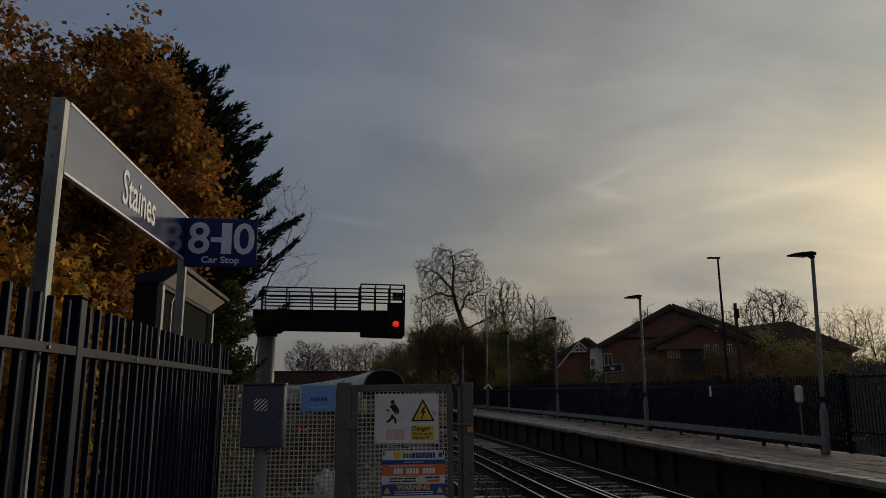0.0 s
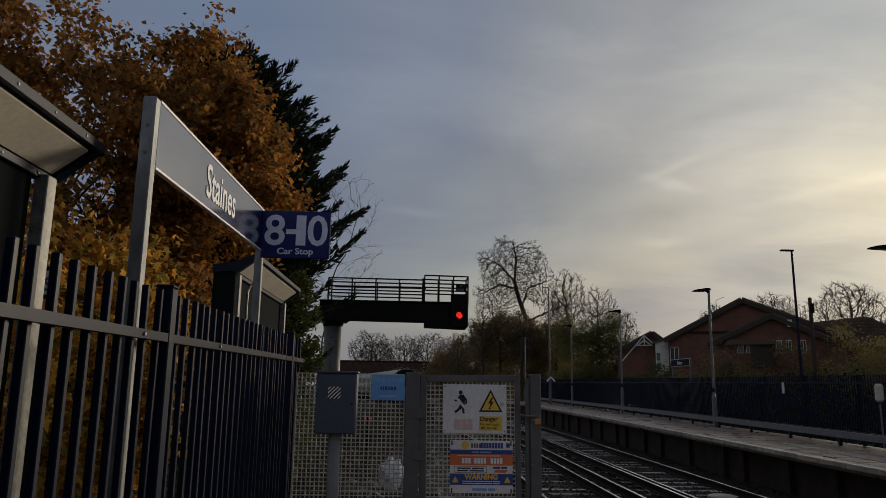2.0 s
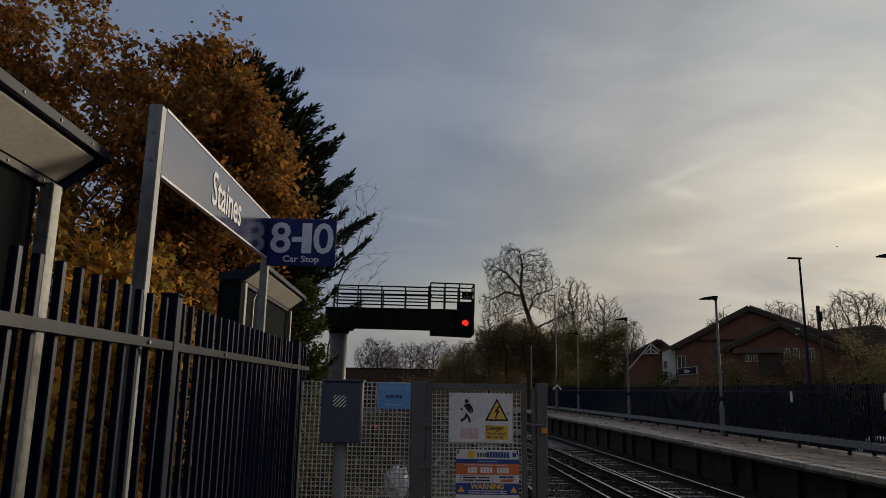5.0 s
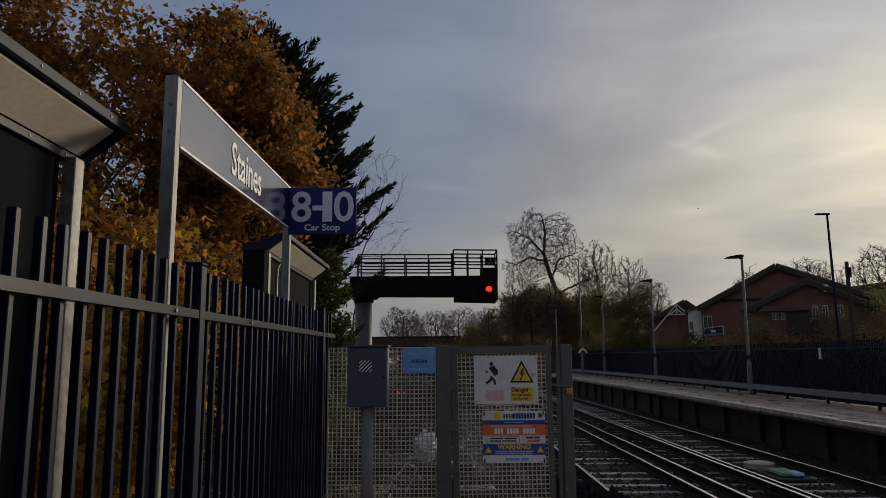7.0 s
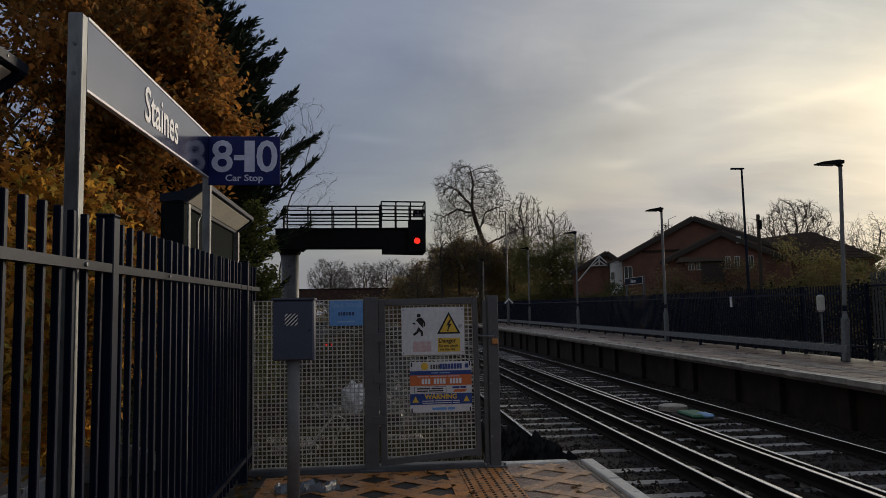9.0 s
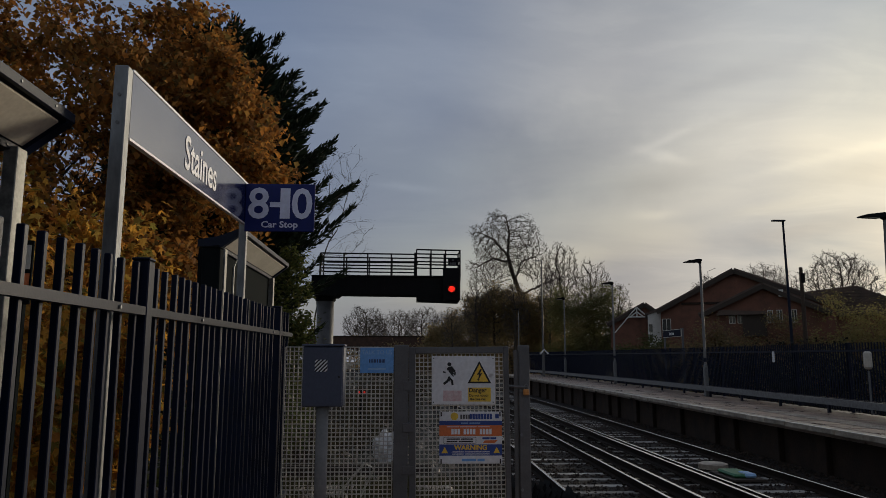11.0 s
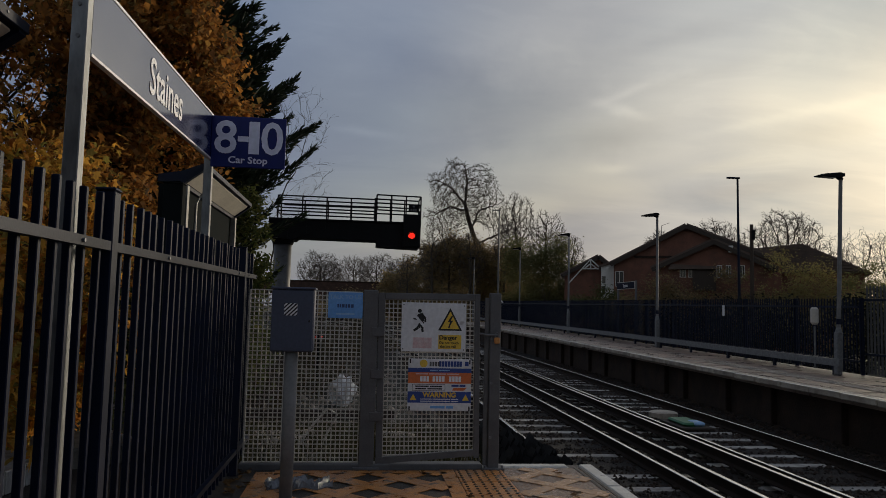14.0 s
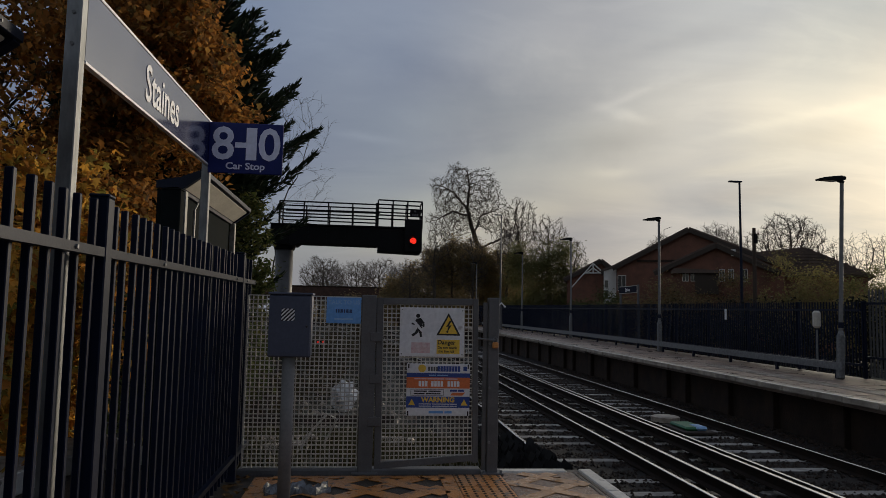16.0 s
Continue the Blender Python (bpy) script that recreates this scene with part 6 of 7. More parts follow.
    shrub("mixed shrubs in front of the houses", (17.2, 40, GROUND_Z), [((-2.0, 0, 1.8), (2.2, 1.4, 1.7), 80), ((1.0, 0, 2.2), (2.2, 1.4, 2.0), 90), ((3.6, -0.5, 2.6), (1.5, 1.3, 2.4), 70), ((-0.2, -0.3, 3.6), (0.8, 0.8, 1.4), 25)], 24000, 0.10, M_WOOD, 0.3, 55)
    shrub("dark evergreen bushes by the white house", (13.6, 42, GROUND_Z), [((0, 0, 1.9), (1.8, 1.3, 1.9), 80), ((1.2, 0, 2.4), (0.7, 0.7, 1.3), 30)], 12000, 0.10, M_IVY, 0.26, 57)
    for ob, k, top in ((far_4, 1.6, 7.0), (far_5, 1.5, 7.0), (far_6, 2.1, 4.2)):
        farther(ob, k, top)
    wood = Geo()
    q = random.Random(77)
    for k in range(26):
        x = -60 + 5.2 * k
        if -30 < x < -14:
            continue
        g2 = leaf_cloud(blob_points(q, 40, (x, 180 + q.uniform(-4, 4), 1.8), (5.2, 2.5, q.uniform(4.6, 7.8)), 0.2), 1100, 0.8, 0.6, q)
        wood.add(g2.v, g2.f)
    for k in range(9):
        x = 5.1 + 2.9 * k
        top = (4.6, 6.2, 7.4, 8.2, 8.0, 7.2, 7.6, 6.4, 5.0)[k]
        g2 = leaf_cloud(blob_points(q, 60, (x, 116 + q.uniform(-1, 1), top * 0.8 - 0.7), (3.2, 1.8, top * 0.85), 0.0), 6500, 0.55, 0.30, q)
        wood.add(g2.v, g2.f)
    tagged(new("distant_woodland", wood.mesh("distant_woodland", M_WOOD)), "far band of brown winter woodland", "woodland", kind="stuff")
    for i, y in enumerate(np.arange(8.8, 48, 5.2)):
        shrub("dark hedge along the road behind the far fence", (16.9 + bend(y) + (i % 2) * 0.4, float(y), GROUND_Z), [((0, 0, 1.5), (1.2, 3.2, 1.6), 70)], 5200, 0.12, M_HEDGE, 0.3, 70 + i, "hedge", "hedge")
    shrub("ivy and green leaves climbing by the signal column", (-2.32, 14.8, GROUND_Z), [((0, 0, 1.6), (0.38, 0.5, 1.7), 60), ((0.0, 0, 3.3), (0.36, 0.45, 1.5), 60), ((-0.9, 0.3, 1.6), (0.8, 0.6, 1.8), 50)], 9000, 0.075, M_IVY, 0.12, 60)
    shrub("dead brambles and weeds beyond the ramp", (-2.3, 15.5, GROUND_Z), [((0, 0, 0.5), (1.0, 3.0, 0.6), 70), ((0.9, 5.5, 0.3), (1.6, 2.2, 0.35), 40)], 9000, 0.07, M_BRAMBLE, 0.2, 62)
    shrub("tangled dry scrub beside the line", (-1.0, 29, GROUND_Z), [((0, 0, 0.8), (2.4, 4.0, 0.9), 80)], 9000, 0.09, M_BRAMBLE, 0.25, 63)
    shrub("low green undergrowth under the conifer", (-3.2, 12.5, GROUND_Z), [((0, 0, 1.2), (1.6, 2.0, 1.4), 70)], 5000, 0.09, M_IVY, 0.22, 61)


# ---- houses ----
def window(parent, x, y, z, w, h):
    win = part("window", Geo().box(x - w / 2, y - 0.02, z, x + w / 2, y + 0.06, z + h), M_GLASS, parent, "dark glazed window")
    for a in ((x - w / 2 - 0.03, z - 0.03, x - w / 2, z + h + 0.03), (x + w / 2, z - 0.03, x + w / 2 + 0.03, z + h + 0.03), (x - w / 2, z + h, x + w / 2, z + h + 0.03), (x - w / 2, z - 0.03, x + w / 2, z), (x - 0.015, z, x + 0.015, z + h)):
        part("frame", Geo().box(a[0], y - 0.05, a[1], a[2], y + 0.02, a[3]), M_RENDERW, win, "white frame")


def gable_house(label, x0, x1, y0, y1, eave, ridge, xr, walls, overhang=0.35):
    """A house whose gable faces the line: walls to the eaves, gable to the ridge at xr."""
    ob = thing("house", label, "house", (0, 0, GROUND_Z))
    e0, e1, k = eave, eave, ridge
    g = Geo().prism([(x0, 0), (x1, 0), (x1, e1), (xr, k), (x0, e0)], y1 - y0, pose(0, y0, 0))
    part("wall", g, walls, ob, "brick walls and gable")
    for a, b in (((x0, e0), (xr, k)), ((x1, e1), (xr, k))):
        d = Vector((b[0] - a[0], b[1] - a[1])).normalized()
        n = Vector((-d.y, d.x))
        n = n if n.y > 0 else -n
        s = Vector(a) - d * overhang
        o = [tuple(s + n * 0.02), tuple(Vector(b) + n * 0.02), tuple(Vector(b) + n * 0.16), tuple(s + n * 0.16)]
        part("roof", Geo().prism(o, y1 - y0 + 0.6, pose(0, y0 - 0.3, 0)), M_TILE, ob, "dark tiled roof slope")
        o = [tuple(s - n * 0.20), tuple(Vector(b) - n * 0.20), tuple(Vector(b) + n * 0.05), tuple(s + n * 0.05)]
        part("bargeboard", Geo().prism(o, 0.06, pose(0, y0 - 0.36, 0)), M_TIMBERDARK, ob, "dark bargeboard")
    return ob


def build_houses():
    """Each house is built round its gable and turned so that the ridge runs straight away from the station."""
    def stand(ob, angle, dist):
        ob.matrix_basis = pose(dist * math.sin(radians(angle)), dist * math.cos(radians(angle)), GROUND_Z, 0, 0, -angle)
    g0 = -GROUND_Z
    a = gable_house("brick house with a broad tiled gable facing the line", -4.75, 5.9, 0, 10, 4.76 + g0, 7.25 + g0, 0.0, M_BRICK, 0.32)
    stand(a, 24.62, 51.7)
    window(a, -4.4, 0, 3.1 + g0, 0.5, 1.0)
    part("gable_band", Geo().prism([(-3.4, 5.05 + g0), (3.6, 5.05 + g0), (3.6, 5.2 + g0), (-3.4, 5.2 + g0)], 0.08, pose(0, -0.08, 0)), M_BRICKDARK, a)
    part("aerial", Geo().tube([(-1.6, 0.3, 6.4 + g0), (-1.6, 0.3, 7.3 + g0), (-1.1, 0.3, 7.5 + g0)], 0.02, 4), M_GREYSTEEL, a)
    b = gable_house("brick wing with a lower gable and dark porch", -3.1, 3.4, 0, 4, 4.1 + g0, 5.65 + g0, 0.2, M_BRICK, 0.3)
    stand(b, 26.3, 46.0)
    for x in (-1.55, -1.08):
        window(b, x, 0, 3.50 + g0, 0.30, 0.66)
    part("porch_roof", Geo().prism([(-2.4, 3.95 + g0), (0.3, 3.95 + g0), (0.3, 4.12 + g0), (-2.2, 4.25 + g0)], 0.5, pose(0, -0.5, 0)), M_TILE, b, "dark porch roof")
    part("porch_wall", Geo().box(-1.0, -0.3, 2.7 + g0, 0.3, 0, 3.95 + g0), M_TIMBERDARK, b)
    for x in (0.5, 1.0, 1.75):
        window(b, x, 0, 3.50 + g0, 0.24, 0.68)
    part("white_eave", Geo().box(1.0, -0.35, 4.95 + g0, 1.25, -0.3, 5.35 + g0), M_RENDERW, b)
    c = thing("house", "low brick house with a broad hipped tiled roof", "house")
    stand(c, 32.3, 56.0)
    part("wall", Geo().box(-7.0, 0.4, 0, 3.9, 9.6, 4.35 + g0), M_BRICK, c, "brick walls")
    ridge = [(-7.4, 4.3), (4.4, 4.3), (0.15, 6.34), (-4.0, 5.96), (-7.2, 5.75)]
    part("roof", Geo().prism([(x, z + g0) for x, z in ridge], 10.0), M_TILE, c, "dark tiled hipped roof")
    for k in range(9):
        z = 4.42 + 0.2 * k
        right = 4.3 - (z - 4.3) * 4.25 / 2.04
        part("tile_course", Geo().box(max(-1.6, right - 4.6), -0.05 - 0.012 * (8 - k), z + g0, right - 0.05, 0.02, z + 0.15 + g0), M_TILE, c)
    d = gable_house("far house with white timber truss in the gable", -2.0, 2.4, 0, 8, 4.2 + g0, 5.6 + g0, 0.6, M_BRICK, 0.3)
    stand(d, 17.6, 58.0)
    for p, q in (((-1.7, 3.4), (0.0, 5.35)), ((0.9, 4.5), (0.0, 5.35)), ((-0.65, 4.6), (0.75, 4.6)), ((0.0, 4.6), (0.0, 5.3)), ((-0.5, 4.6), (0.0, 5.0)), ((0.5, 4.6), (0.0, 5.0))):
        part("truss_member", Geo().tube([(p[0], -0.4, p[1] + g0), (q[0], -0.4, q[1] + g0)], 0.05, 4), M_RENDERW, d, "white timber")
    e = thing("house", "narrow white rendered house side", "house")
    stand(e, 18.85, 52.6)
    part("wall", Geo().prism([(-0.42, 0), (0.45, 0), (0.45, 4.75 + g0), (-0.42, 4.45 + g0)], 5), M_RENDERW, e, "white render")
    part("roof", Geo().prism([(-0.6, 4.40 + g0), (0.5, 4.8 + g0), (0.5, 4.95 + g0), (-0.6, 4.55 + g0)], 5.2, pose(0, -0.1, 0)), M_TILE, e)
    for z in (3.3, 2.6):
        part("window", Geo().box(-0.35, -0.03, z + g0, -0.12, 0.0, z + 0.5 + g0), M_GLASS, e)
    # long brick wall and bridge parapet beyond the gantry
    w = thing("brick_bridge", "long dark red-brown brick bridge across the line", "bridge", (0, 150, 0))
    part("wall", Geo().box(-34, 0, 3.5, 8.8, 0.5, 5.95), M_BRIDGE, w, "brick parapet over the line")
    part("coping", Geo().box(-34, -0.12, 5.95, 8.8, 0.62, 6.2, 0.04), M_BRICKDARK, w)
    part("deck", Geo().box(-34, 0.5, 3.5, 8.8, 7, 4.2), M_BRICKDARK, w)
    for x0, x1 in ((-34, -24), (-4, 8.8)):
        part("abutment", Geo().box(x0, 0, GROUND_Z, x1, 7, 3.5), M_BRIDGE, w, "brick abutment")


# ---- the departing train ----
def build_train():
    """Five carriages; each has its rear buffer beam at its own origin and runs towards +y."""
    top = [(1.41, 2.55)] + [(1.41 * math.cos(a) ** 0.8, 2.55 + 1.23 * math.sin(a)) for a in np.radians((15, 26, 36, 46, 55, 64, 72, 81))] + [(0, 3.78)]
    arch = top + [(-x, z) for x, z in top[-2::-1]]
    out = []
    for k in range(5):
        c = thing("train_carriage", "grey train carriage with a rounded sheeny roof", "train", group="carriages of the departing train")
        part("body", Geo().prism([(-1.38, 0.95), (1.38, 0.95), (1.41, 2.55), (-1.41, 2.55)], 19.6), M_TRAINSIDE, c, "grey carriage sides")
        part("roof", Geo().prism(arch, 19.6), M_TRAINROOF, c, "rounded sheeny grey roof")
        part("underframe", Geo().box(-1.1, 0.3, 0.45, 1.1, 19.3, 0.95, 0.05), M_BLACKROUGH, c)
        inner = [(x * 0.93, 2.55 + (z - 2.55) * 0.94) for x, z in arch]
        part("end_panel", Geo().prism([(-1.31, 1.9)] + inner[::-1] + [(1.31, 1.9)], 0.03, pose(0, -0.035, 0)), M_BLACKROUGH, c, "dark cab windows")
        for s in (-1, 1):
            part("end_strip", Geo().box(s * 1.24 - 0.07, -0.03, 1.0, s * 1.24 + 0.07, 0.0, 2.75), M_YELLOW, c, "yellow end strip")
            for y in np.arange(1.4, 18.6, 2.2):
                part("window", Geo().box(s * 1.405 - 0.02, y, 1.75, s * 1.405 + 0.02, y + 1.5, 2.5, 0.01), M_GLASS, c, "dark carriage window")
        for y in (2.8, 16.8):
            b = part("bogie", Geo().box(-1.15, y - 1.3, 0.35, 1.15, y + 1.3, 0.7, 0.05), M_BLACKROUGH, c, "black bogie")
            for d in (-1.0, 1.0):
                part("wheelset", Geo().tube([(-0.80, y + d, 0.42), (0.80, y + d, 0.42)], 0.42, 14), M_RAIL, b, "steel wheels")
        part("roof_pod", Geo().box(-0.12, 0.5, 3.77, 0.12, 1.0, 3.90, 0.03), M_GREYSTEEL, c)
        out.append(c)
    return out


# ---- small things ----
def build_small():
    # name board on the far platform
    s = thing("far_name_board", "long navy station name board on two posts", "sign", (11.12, 30.3, 0), turn=-90)
    part("board", Geo().box(-1.05, -0.02, 2.31, 1.05, 0.02, 2.58, 0.005), M_NAVYDARK, s)
    part("trim", Geo().box(-1.07, -0.015, 2.29, 1.07, 0.015, 2.60, 0.005), M_SOFFIT, s, "white edge trim")
    part("lettering", lettering("Staines", 0.21, 0.001, M_LETTER, 0.003), M_LETTER, s, place=(0, -0.0215, 2.44))
    for x in (-1.05, 1.05):
        part("post", Geo().box(x - 0.04, 0.02, FAR_Z, x + 0.04, 0.09, 2.63), M_GREYSTEEL, s)
    # pale box on a thin post
    b = thing("pale_box", "pale rounded equipment box on a thin post", "equipment box", (10.78, 16.65, FAR_Z))
    part("post", Geo().tube([(0, 0, 0), (0, 0, 1.0)], 0.022, 8), M_GALV, b)
    part("box", Geo().box(-0.09, -0.08, 1.04, 0.09, 0.08, 1.46, 0.05), M_SOFFIT, b)
    n = thing("fence_notice", "small pale notice strip on the far fence", "sign", (10.98, 21.5, FAR_Z + 1.35), Geo().box(-0.01, -0.06, -0.16, 0.01, 0.06, 0.16, 0.003), M_WHITE)
    # track equipment between the far rails
    t = thing("track_magnet", "green and grey track magnet between the rails", "track equipment", (6.36, 14.1, RAIL_Z - 0.15))
    part("base", Geo().box(-0.32, -0.55, 0, 0.32, 0.55, 0.05, 0.01), M_TIMBERDARK, t)
    part("body", Geo().box(-0.22, -0.40, 0.05, 0.20, 0.40, 0.12, 0.03), M_GREEN, t, "green body")
    part("cap", Geo().box(-0.02, -0.44, 0.06, 0.20, -0.05, 0.135, 0.03), M_PALEBLUE, t, "pale blue-white cap")
    u = thing("cover_plate", "pale round-ended cover plate by the rail", "track equipment", (6.40, 15.3, RAIL_Z - 0.15), Geo().tube([(0, 0, 0), (0, 0, 0.10), (0, 0, 0.12)], [0.30, 0.30, 0.24], 16), M_COPING)
    # dark rubber trespass panels beside the platform end
    p = thing("trespass_guard", "black ridged rubber trespass guard beside the platform end", "trespass guard", (0, 0, RAIL_Z - 0.16))
    for j in range(8):
        for i in range(8):
            x, y = 1.20 + 0.115 * i, 6.40 + 0.28 * j
            h = 0.93 - 0.025 * i + rng.uniform(-0.05, 0.05)
            part("ridge", Geo().prism([(-0.06, 0), (0.06, 0), (0.045, h - 0.12), (0.01, h), (-0.03, h - 0.08)], 0.28, pose(x, y, 0, rng.uniform(-4, 4), 0, rng.uniform(-5, 5))), M_BLACKROUGH, p)
    # rubbish behind the gate
    bag = Geo()
    q = random.Random(9)
    nu, nv = 22, 14
    for v in range(nv + 1):
        for u in range(nu):
            a, b = 2 * math.pi * u / nu, math.pi * v / nv - math.pi / 2
            p = Vector((math.cos(a) * math.cos(b), math.sin(a) * math.cos(b), math.sin(b)))
            crease = 1 + 0.34 * noise.noise(p * 2.1) + 0.22 * noise.noise(p * 5.3) + q.uniform(-0.04, 0.04)
            bag.v.append((p.x * 0.30 * crease, p.y * 0.28 * crease, 0.36 + p.z * 0.37 * crease))
    for v in range(nv):
        for u in range(nu):
            k, k2 = v * nu + u, v * nu + (u + 1) % nu
            bag.f += [(k, k2, k2 + nu), (k, k2 + nu, k + nu)]
    thing("rubbish_bag", "torn white plastic rubbish bag on the ramp", "rubbish", (-0.50, 18.0, GROUND_Z - 0.02), bag, M_BAG)
    for x, y, z, s, w in ((-0.85, 8.0, -0.16, 0.5, 0.16), (-1.0, 9.6, -0.36, 0.8, 0.2), (0.35, 9.2, -0.3, 0.5, 0.2)):
        thing("concrete_lump", "pale broken concrete lump in the weeds", "rubble", (x, y, z), Geo().box(-s / 2, -w / 2, -0.06, s / 2, w / 2, 0.07, 0.03), M_COPING, turn=q.uniform(-30, 30))
    thing("fallen_board", "weathered board lying across the ramp", "board", (-0.5, 8.2, 0.12), Geo().box(-0.8, -0.03, -0.05, 0.8, 0.03, 0.05, 0.005), M_TIMBERDARK)
    cab = [(-0.85, 7.3, 0.02), (-0.70, 7.35, 0.25), (-0.55, 7.4, 0.42), (-0.45, 7.45, 0.36), (-0.52, 7.5, 0.22), (-0.6, 7.5, 0.05)]
    thing("loose_cable", "loop of pale cable sticking out of the weeds", "cable", (0.15, 0.2, -0.15), Geo().tube(cab, 0.012, 6), M_WIRE)
    ramp_z = lambda y: -0.06 if y < 6.29 else (-0.06 - (y - 6.29) * 0.044 if y < 7.2 else -0.10 - (y - 7.2) * 0.125)
    grass = Geo()
    for _ in range(9000):
        y = 6.5 + 7.0 * q.random()
        x = q.uniform(-2.5, 1.05)
        z, h, a = ramp_z(y), q.uniform(0.05, 0.22), q.uniform(0, 6.28)
        dx, dy = math.cos(a), math.sin(a)
        grass.add([(x - dy * 0.008, y + dx * 0.008, z), (x + dy * 0.008, y - dx * 0.008, z), (x + dx * h * 0.5, y + dy * h * 0.5, z + h)], [(0, 1, 2)])
    tagged(new("grass", grass.mesh("grass", M_GRASS)), "rough yellow-green grass on the ramp", "grass", kind="stuff")
    lit = leaf_cloud([(q.uniform(-1.0, -0.86), q.uniform(0.5, 6.0), 0.012) for _ in range(60)] + [(q.uniform(-0.9, 1.6), q.uniform(1, 6.0), 0.012) for _ in range(30)], 260, 0.0, 0.05, q, -0.4)
    lit.v = [(x, y, max(0.008, min(z, 0.03))) for x, y, z in lit.v]
    tagged(new("fallen_leaves", lit.mesh("fallen_leaves", M_LITTER)), "scattered fallen leaves on the platform", "leaves", kind="stuff")
    rub = Geo()
    for _ in range(420):
        y = 12.5 + 16 * q.random() ** 1.2
        stone_geo(rub, q.uniform(-2.4, 1.2), y, (ramp_z(y) if y < 14 else GROUND_Z) + 0.02, q.uniform(0.03, 0.10), q)
    tagged(new("rubble", fixed(rub.mesh("rubble", M_COPING))), "pale stones and litter strewn beyond the ramp", "rubble", kind="stuff")
    pole = thing("marker_lights", "low post with two small red marker lights", "marker light", (-1.24, 20.0, GROUND_Z))
    part("post", Geo().tube([(0, 0, 0), (0, 0, 1.6)], 0.03, 6), M_BLACKROUGH, pole)
    for x in (-0.06, 0.08):
        part("lamp", Geo().tube([(x, -0.05, 1.55), (x, -0.02, 1.55)], 0.026, 8), M_REDDIM, pole, "red marker lamp")
    cam_post = thing("small_camera", "small white camera bracket on a thin pole", "camera", (9.35, 50.2, GROUND_Z))
    part("pole", Geo().tube([(0, 0, 0), (0, 0, 2.9)], 0.05, 6), M_GREYSTEEL, cam_post)
    part("arm", Geo().tube([(-0.28, 0, 2.85), (0, 0, 3.15), (0.28, 0, 2.85)], 0.06, 6), M_WHITE, cam_post, "white bracket arms")
    post = thing("poster", "small cream and red poster on a dark board", "poster", (-1.55, 2.95, 1.68))
    part("board", Geo().box(-0.048, 0.0, -0.145, 0.048, 0.012, 0.12, 0.002), M_PANEL, post)
    part("cream_panel", Geo().box(-0.042, -0.003, 0.0, 0.042, 0.0, 0.10), M_SOFFIT, post)
    part("red_panel", Geo().box(-0.042, -0.003, -0.12, 0.042, 0.0, -0.018), M_ORANGE, post, "red lower panel")
    part("lettering", lettering("S", 0.078, 0.0006, M_DARKBLUE, 0.0015), M_DARKBLUE, post, place=(0.006, -0.004, 0.04))
    part("post", Geo().box(-0.02, 0.012, -1.68, 0.02, 0.036, 0.12), M_PANEL, post)
    film = Geo()
    nx, ny = 18, 9
    for top in (0, 1):
        film.v += [((i / nx - 0.5) * 0.46 + q.uniform(-.01, .01), (j / ny - 0.5) * 0.24 + q.uniform(-.01, .01) + 0.04 * math.sin(i * 0.8), 0.003 if not top else 0.006 + 0.05 * q.random() ** 2) for j in range(ny + 1) for i in range(nx + 1)]
    o, w = (nx + 1) * (ny + 1), nx + 1
    for j in range(ny):
        for i in range(nx):
            k = j * w + i
            film.f += [(k, k + w, k + w + 1, k + 1), (o + k, o + k + 1, o + k + w + 1), (o + k, o + k + w + 1, o + k + w)]
    rim = [i for i in range(nx)] + [j * w + nx for j in range(ny)] + [ny * w + i for i in range(nx, 0, -1)] + [j * w for j in range(ny, 0, -1)]
    film.f += [(a, b, o + b, o + a) for a, b in zip(rim, rim[1:] + rim[:1])]
    thing("plastic_sheet", "crumpled clear plastic sheet lying by the post", "rubbish", (-0.50, 5.55, 0.0), film, M_FILM, turn=8)


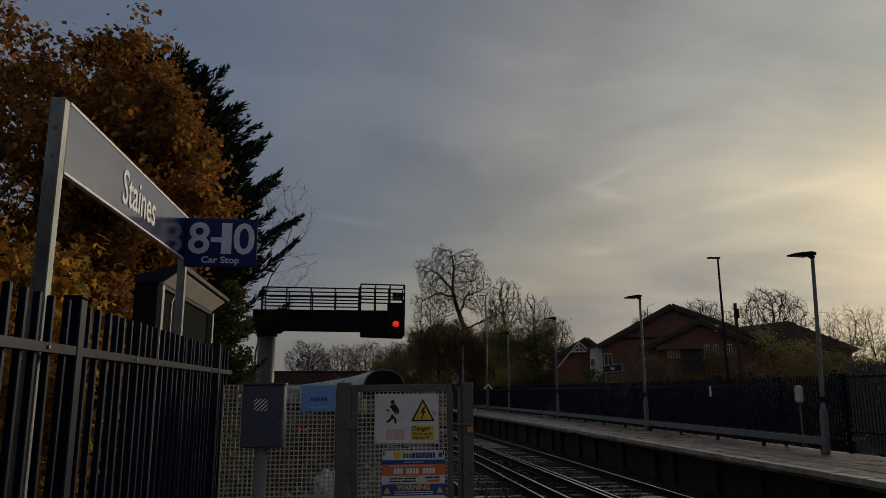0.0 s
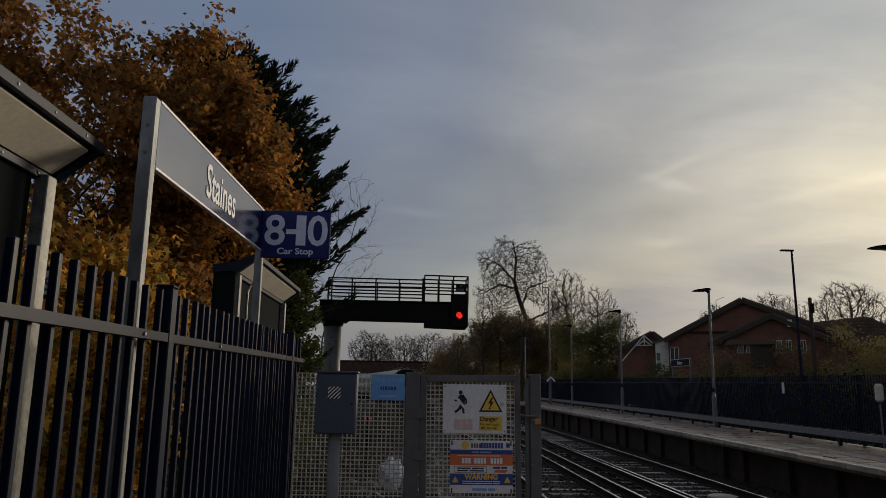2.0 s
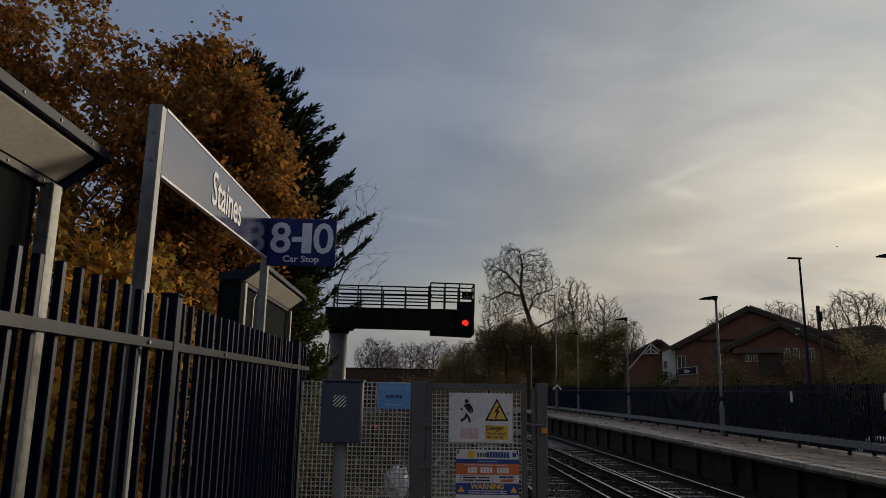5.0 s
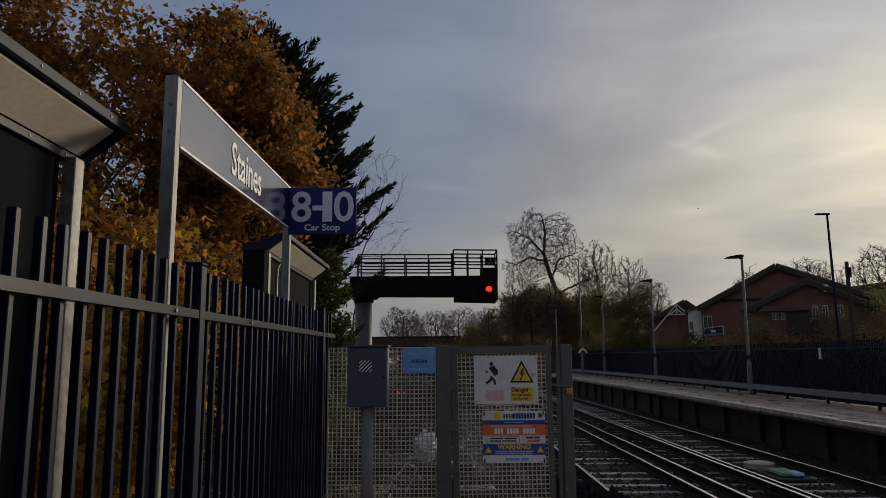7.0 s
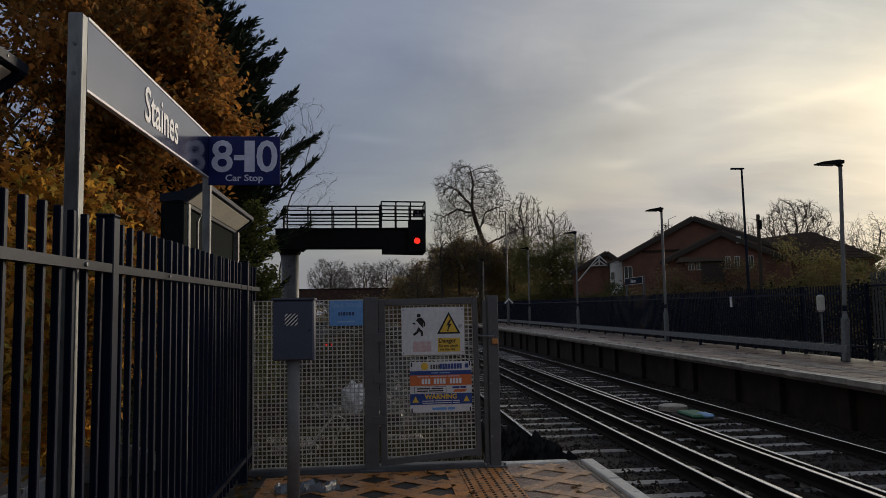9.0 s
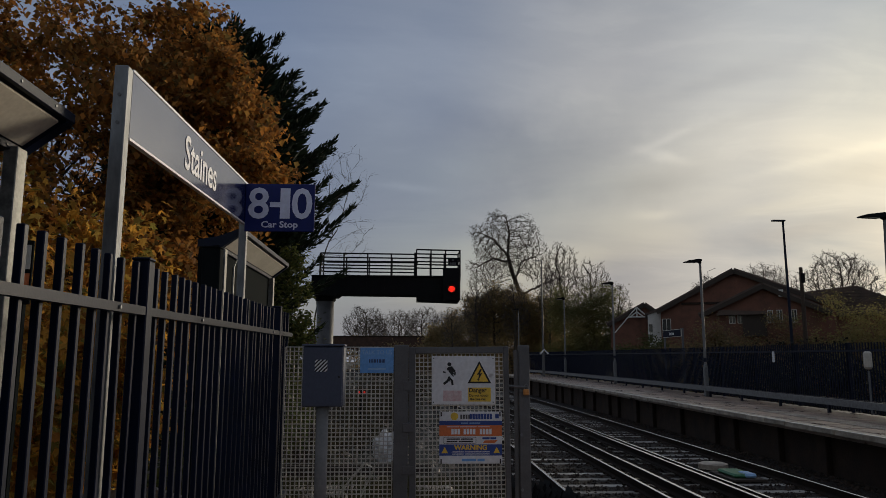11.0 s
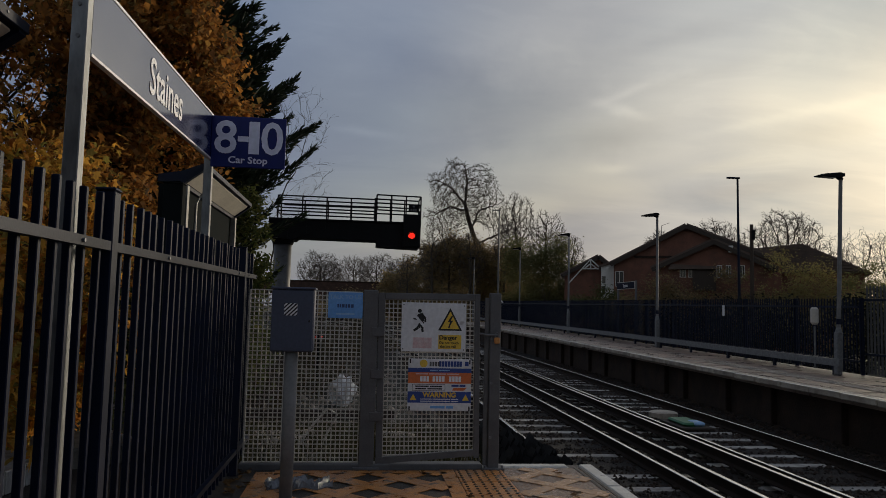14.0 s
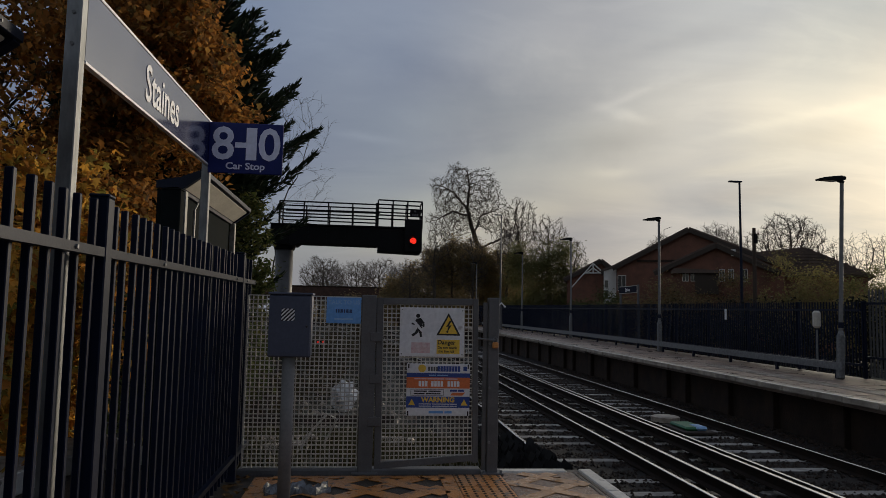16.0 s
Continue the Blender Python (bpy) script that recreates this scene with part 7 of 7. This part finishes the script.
def build_car():
    ob = thing("car", "silver-white car driving along the far road", "car", (15.2, 40, GROUND_Z + 0.02), turn=180)
    body = [(-2.1, 0.25), (2.1, 0.25), (2.15, 0.6), (2.05, 0.82), (1.15, 0.95), (0.45, 1.40), (-1.1, 1.45), (-1.75, 1.05), (-2.12, 0.92)]
    side = Matrix(((0, 1, 0, -0.85), (1, 0, 0, 0), (0, 0, 1, 0), (0, 0, 0, 1)))
    part("body", Geo().prism(body, 1.7, side), M_CARPAINT, ob, "pale car body")
    for x0 in (-0.862, 0.855):
        part("side_window", Geo().prism([(0.95, 0.98), (0.38, 1.34), (-1.0, 1.38), (-1.45, 1.02)], 0.007, Matrix(((0, 1, 0, x0), (1, 0, 0, 0), (0, 0, 1, 0), (0, 0, 0, 1)))), M_GLASS, ob)
    part("windscreen", Geo().add([(-0.75, 1.16, 0.965), (0.75, 1.16, 0.965), (0.68, 0.50, 1.385), (-0.68, 0.50, 1.385), (-0.75, 1.14, 0.94), (0.75, 1.14, 0.94), (0.68, 0.48, 1.36), (-0.68, 0.48, 1.36)], [(0, 1, 2, 3), (4, 7, 6, 5), (0, 4, 5, 1), (1, 5, 6, 2), (2, 6, 7, 3), (3, 7, 4, 0)]), M_GLASS, ob)
    for x in (-0.82, 0.82):
        for y in (1.35, -1.3):
            w = part("wheel", Geo().tube([(-0.1, 0, 0), (0.1, 0, 0)], 0.32, 18), M_TYRE, ob, "black tyre", place=(x, y, 0.32))
            part("rim", Geo().tube([(-0.105, 0, 0), (0.105, 0, 0)], 0.20, 14), M_GALV, w, "grey rim")
    for x in (-0.62, 0.62):
        part("headlight", Geo().box(x - 0.14, 2.09, 0.62, x + 0.14, 2.16, 0.74, 0.02), M_HEADLIGHT, ob, "lit headlight")
    return ob


def build_bird():
    ob = thing("bird", "small dark bird flying across the sky", "bird", (16, 40, 11))
    part("body", Geo().tube([(0, -0.16, 0), (0, -0.05, 0.01), (0, 0.08, 0.01), (0, 0.17, 0)], [0.01, 0.05, 0.05, 0.015], 8), M_BLACKROUGH, ob)
    for s in (-1, 1):
        part("wing", Geo().prism([(0, -0.05), (s * 0.12, -0.04), (s * 0.22, -0.07), (s * 0.13, 0.04), (0, 0.05)], 0.008, pose(0, 0, 0.02, -90, s * 18, 0)), M_BLACKROUGH, ob)
    return ob


build_ground()
build_near_platform()
build_far_platform()
build_fence()
build_gate()
build_signs()
build_cabinet()
build_name_sign()
build_shelters()
build_gantry()
build_lamps()
build_autumn_trees()
build_conifer()
build_far_trees()
build_houses()
build_small()
car = build_car()
bird = build_bird()
train = build_train()
build_far_side()
build_tracks()
build_ballast()


def on_line(y):
    """A carriage's place on the near track, its rear at y, its front 19 m on."""
    a, b = Vector((3.33 + near_bend(y), y)), Vector((3.33 + near_bend(y + 19.0), y + 19.0))
    return pose(a.x, a.y, RAIL_Z, 0, 0, math.degrees(math.atan2(a.x - b.x, b.y - a.y)))


def motions():
    walk(car, [(t, pose(x, y, GROUND_Z + 0.02, 0, 0, 180)) for t, x, y in CAR])
    for k, carriage in enumerate(train):
        walk(carriage, [(t, on_line(y + 20.0 * k)) for t, y in TRAIN])
    walk(bird, [(t, look((x, y, z), (x - 1, y + 0.2, z)) @ pose(0, 0, 0, -90, 0, 0)) for t, x, y, z in BIRD])


CAR = [(0, 13.5, 76.5), (1.2, 13.5, 55.5), (2.0, 13.5, 46.3), (3.0, 13.5, 37.0), (4.0, 13.5, 28.3), (5.0, 13.5, 19.5), (8.0, 13.5, -9.0), (16.0, 13.5, -85.0)]
TRAIN = [(0, 48.5), (0.8, 59.5), (1.6, 70.0), (2.4, 82.0), (3.2, 95.0), (4.0, 108.5), (6.0, 143.0), (8.0, 178.0), (10.0, 213.0), (16.0, 318.0)]
BIRD = [(0, 160, 120, 34), (6.3, 53.4, 120, 26.9), (6.6, 49.6, 120, 27.5), (6.9, 44.6, 120, 26.6), (7.1, 40.6, 120, 26.1), (7.4, 35.2, 120, 25.5), (8.0, 25.0, 122, 20.0), (8.6, 17.0, 126, 11.0), (10.0, 2.0, 135, 8.0), (16, -62, 150, 7.5)]
motions()
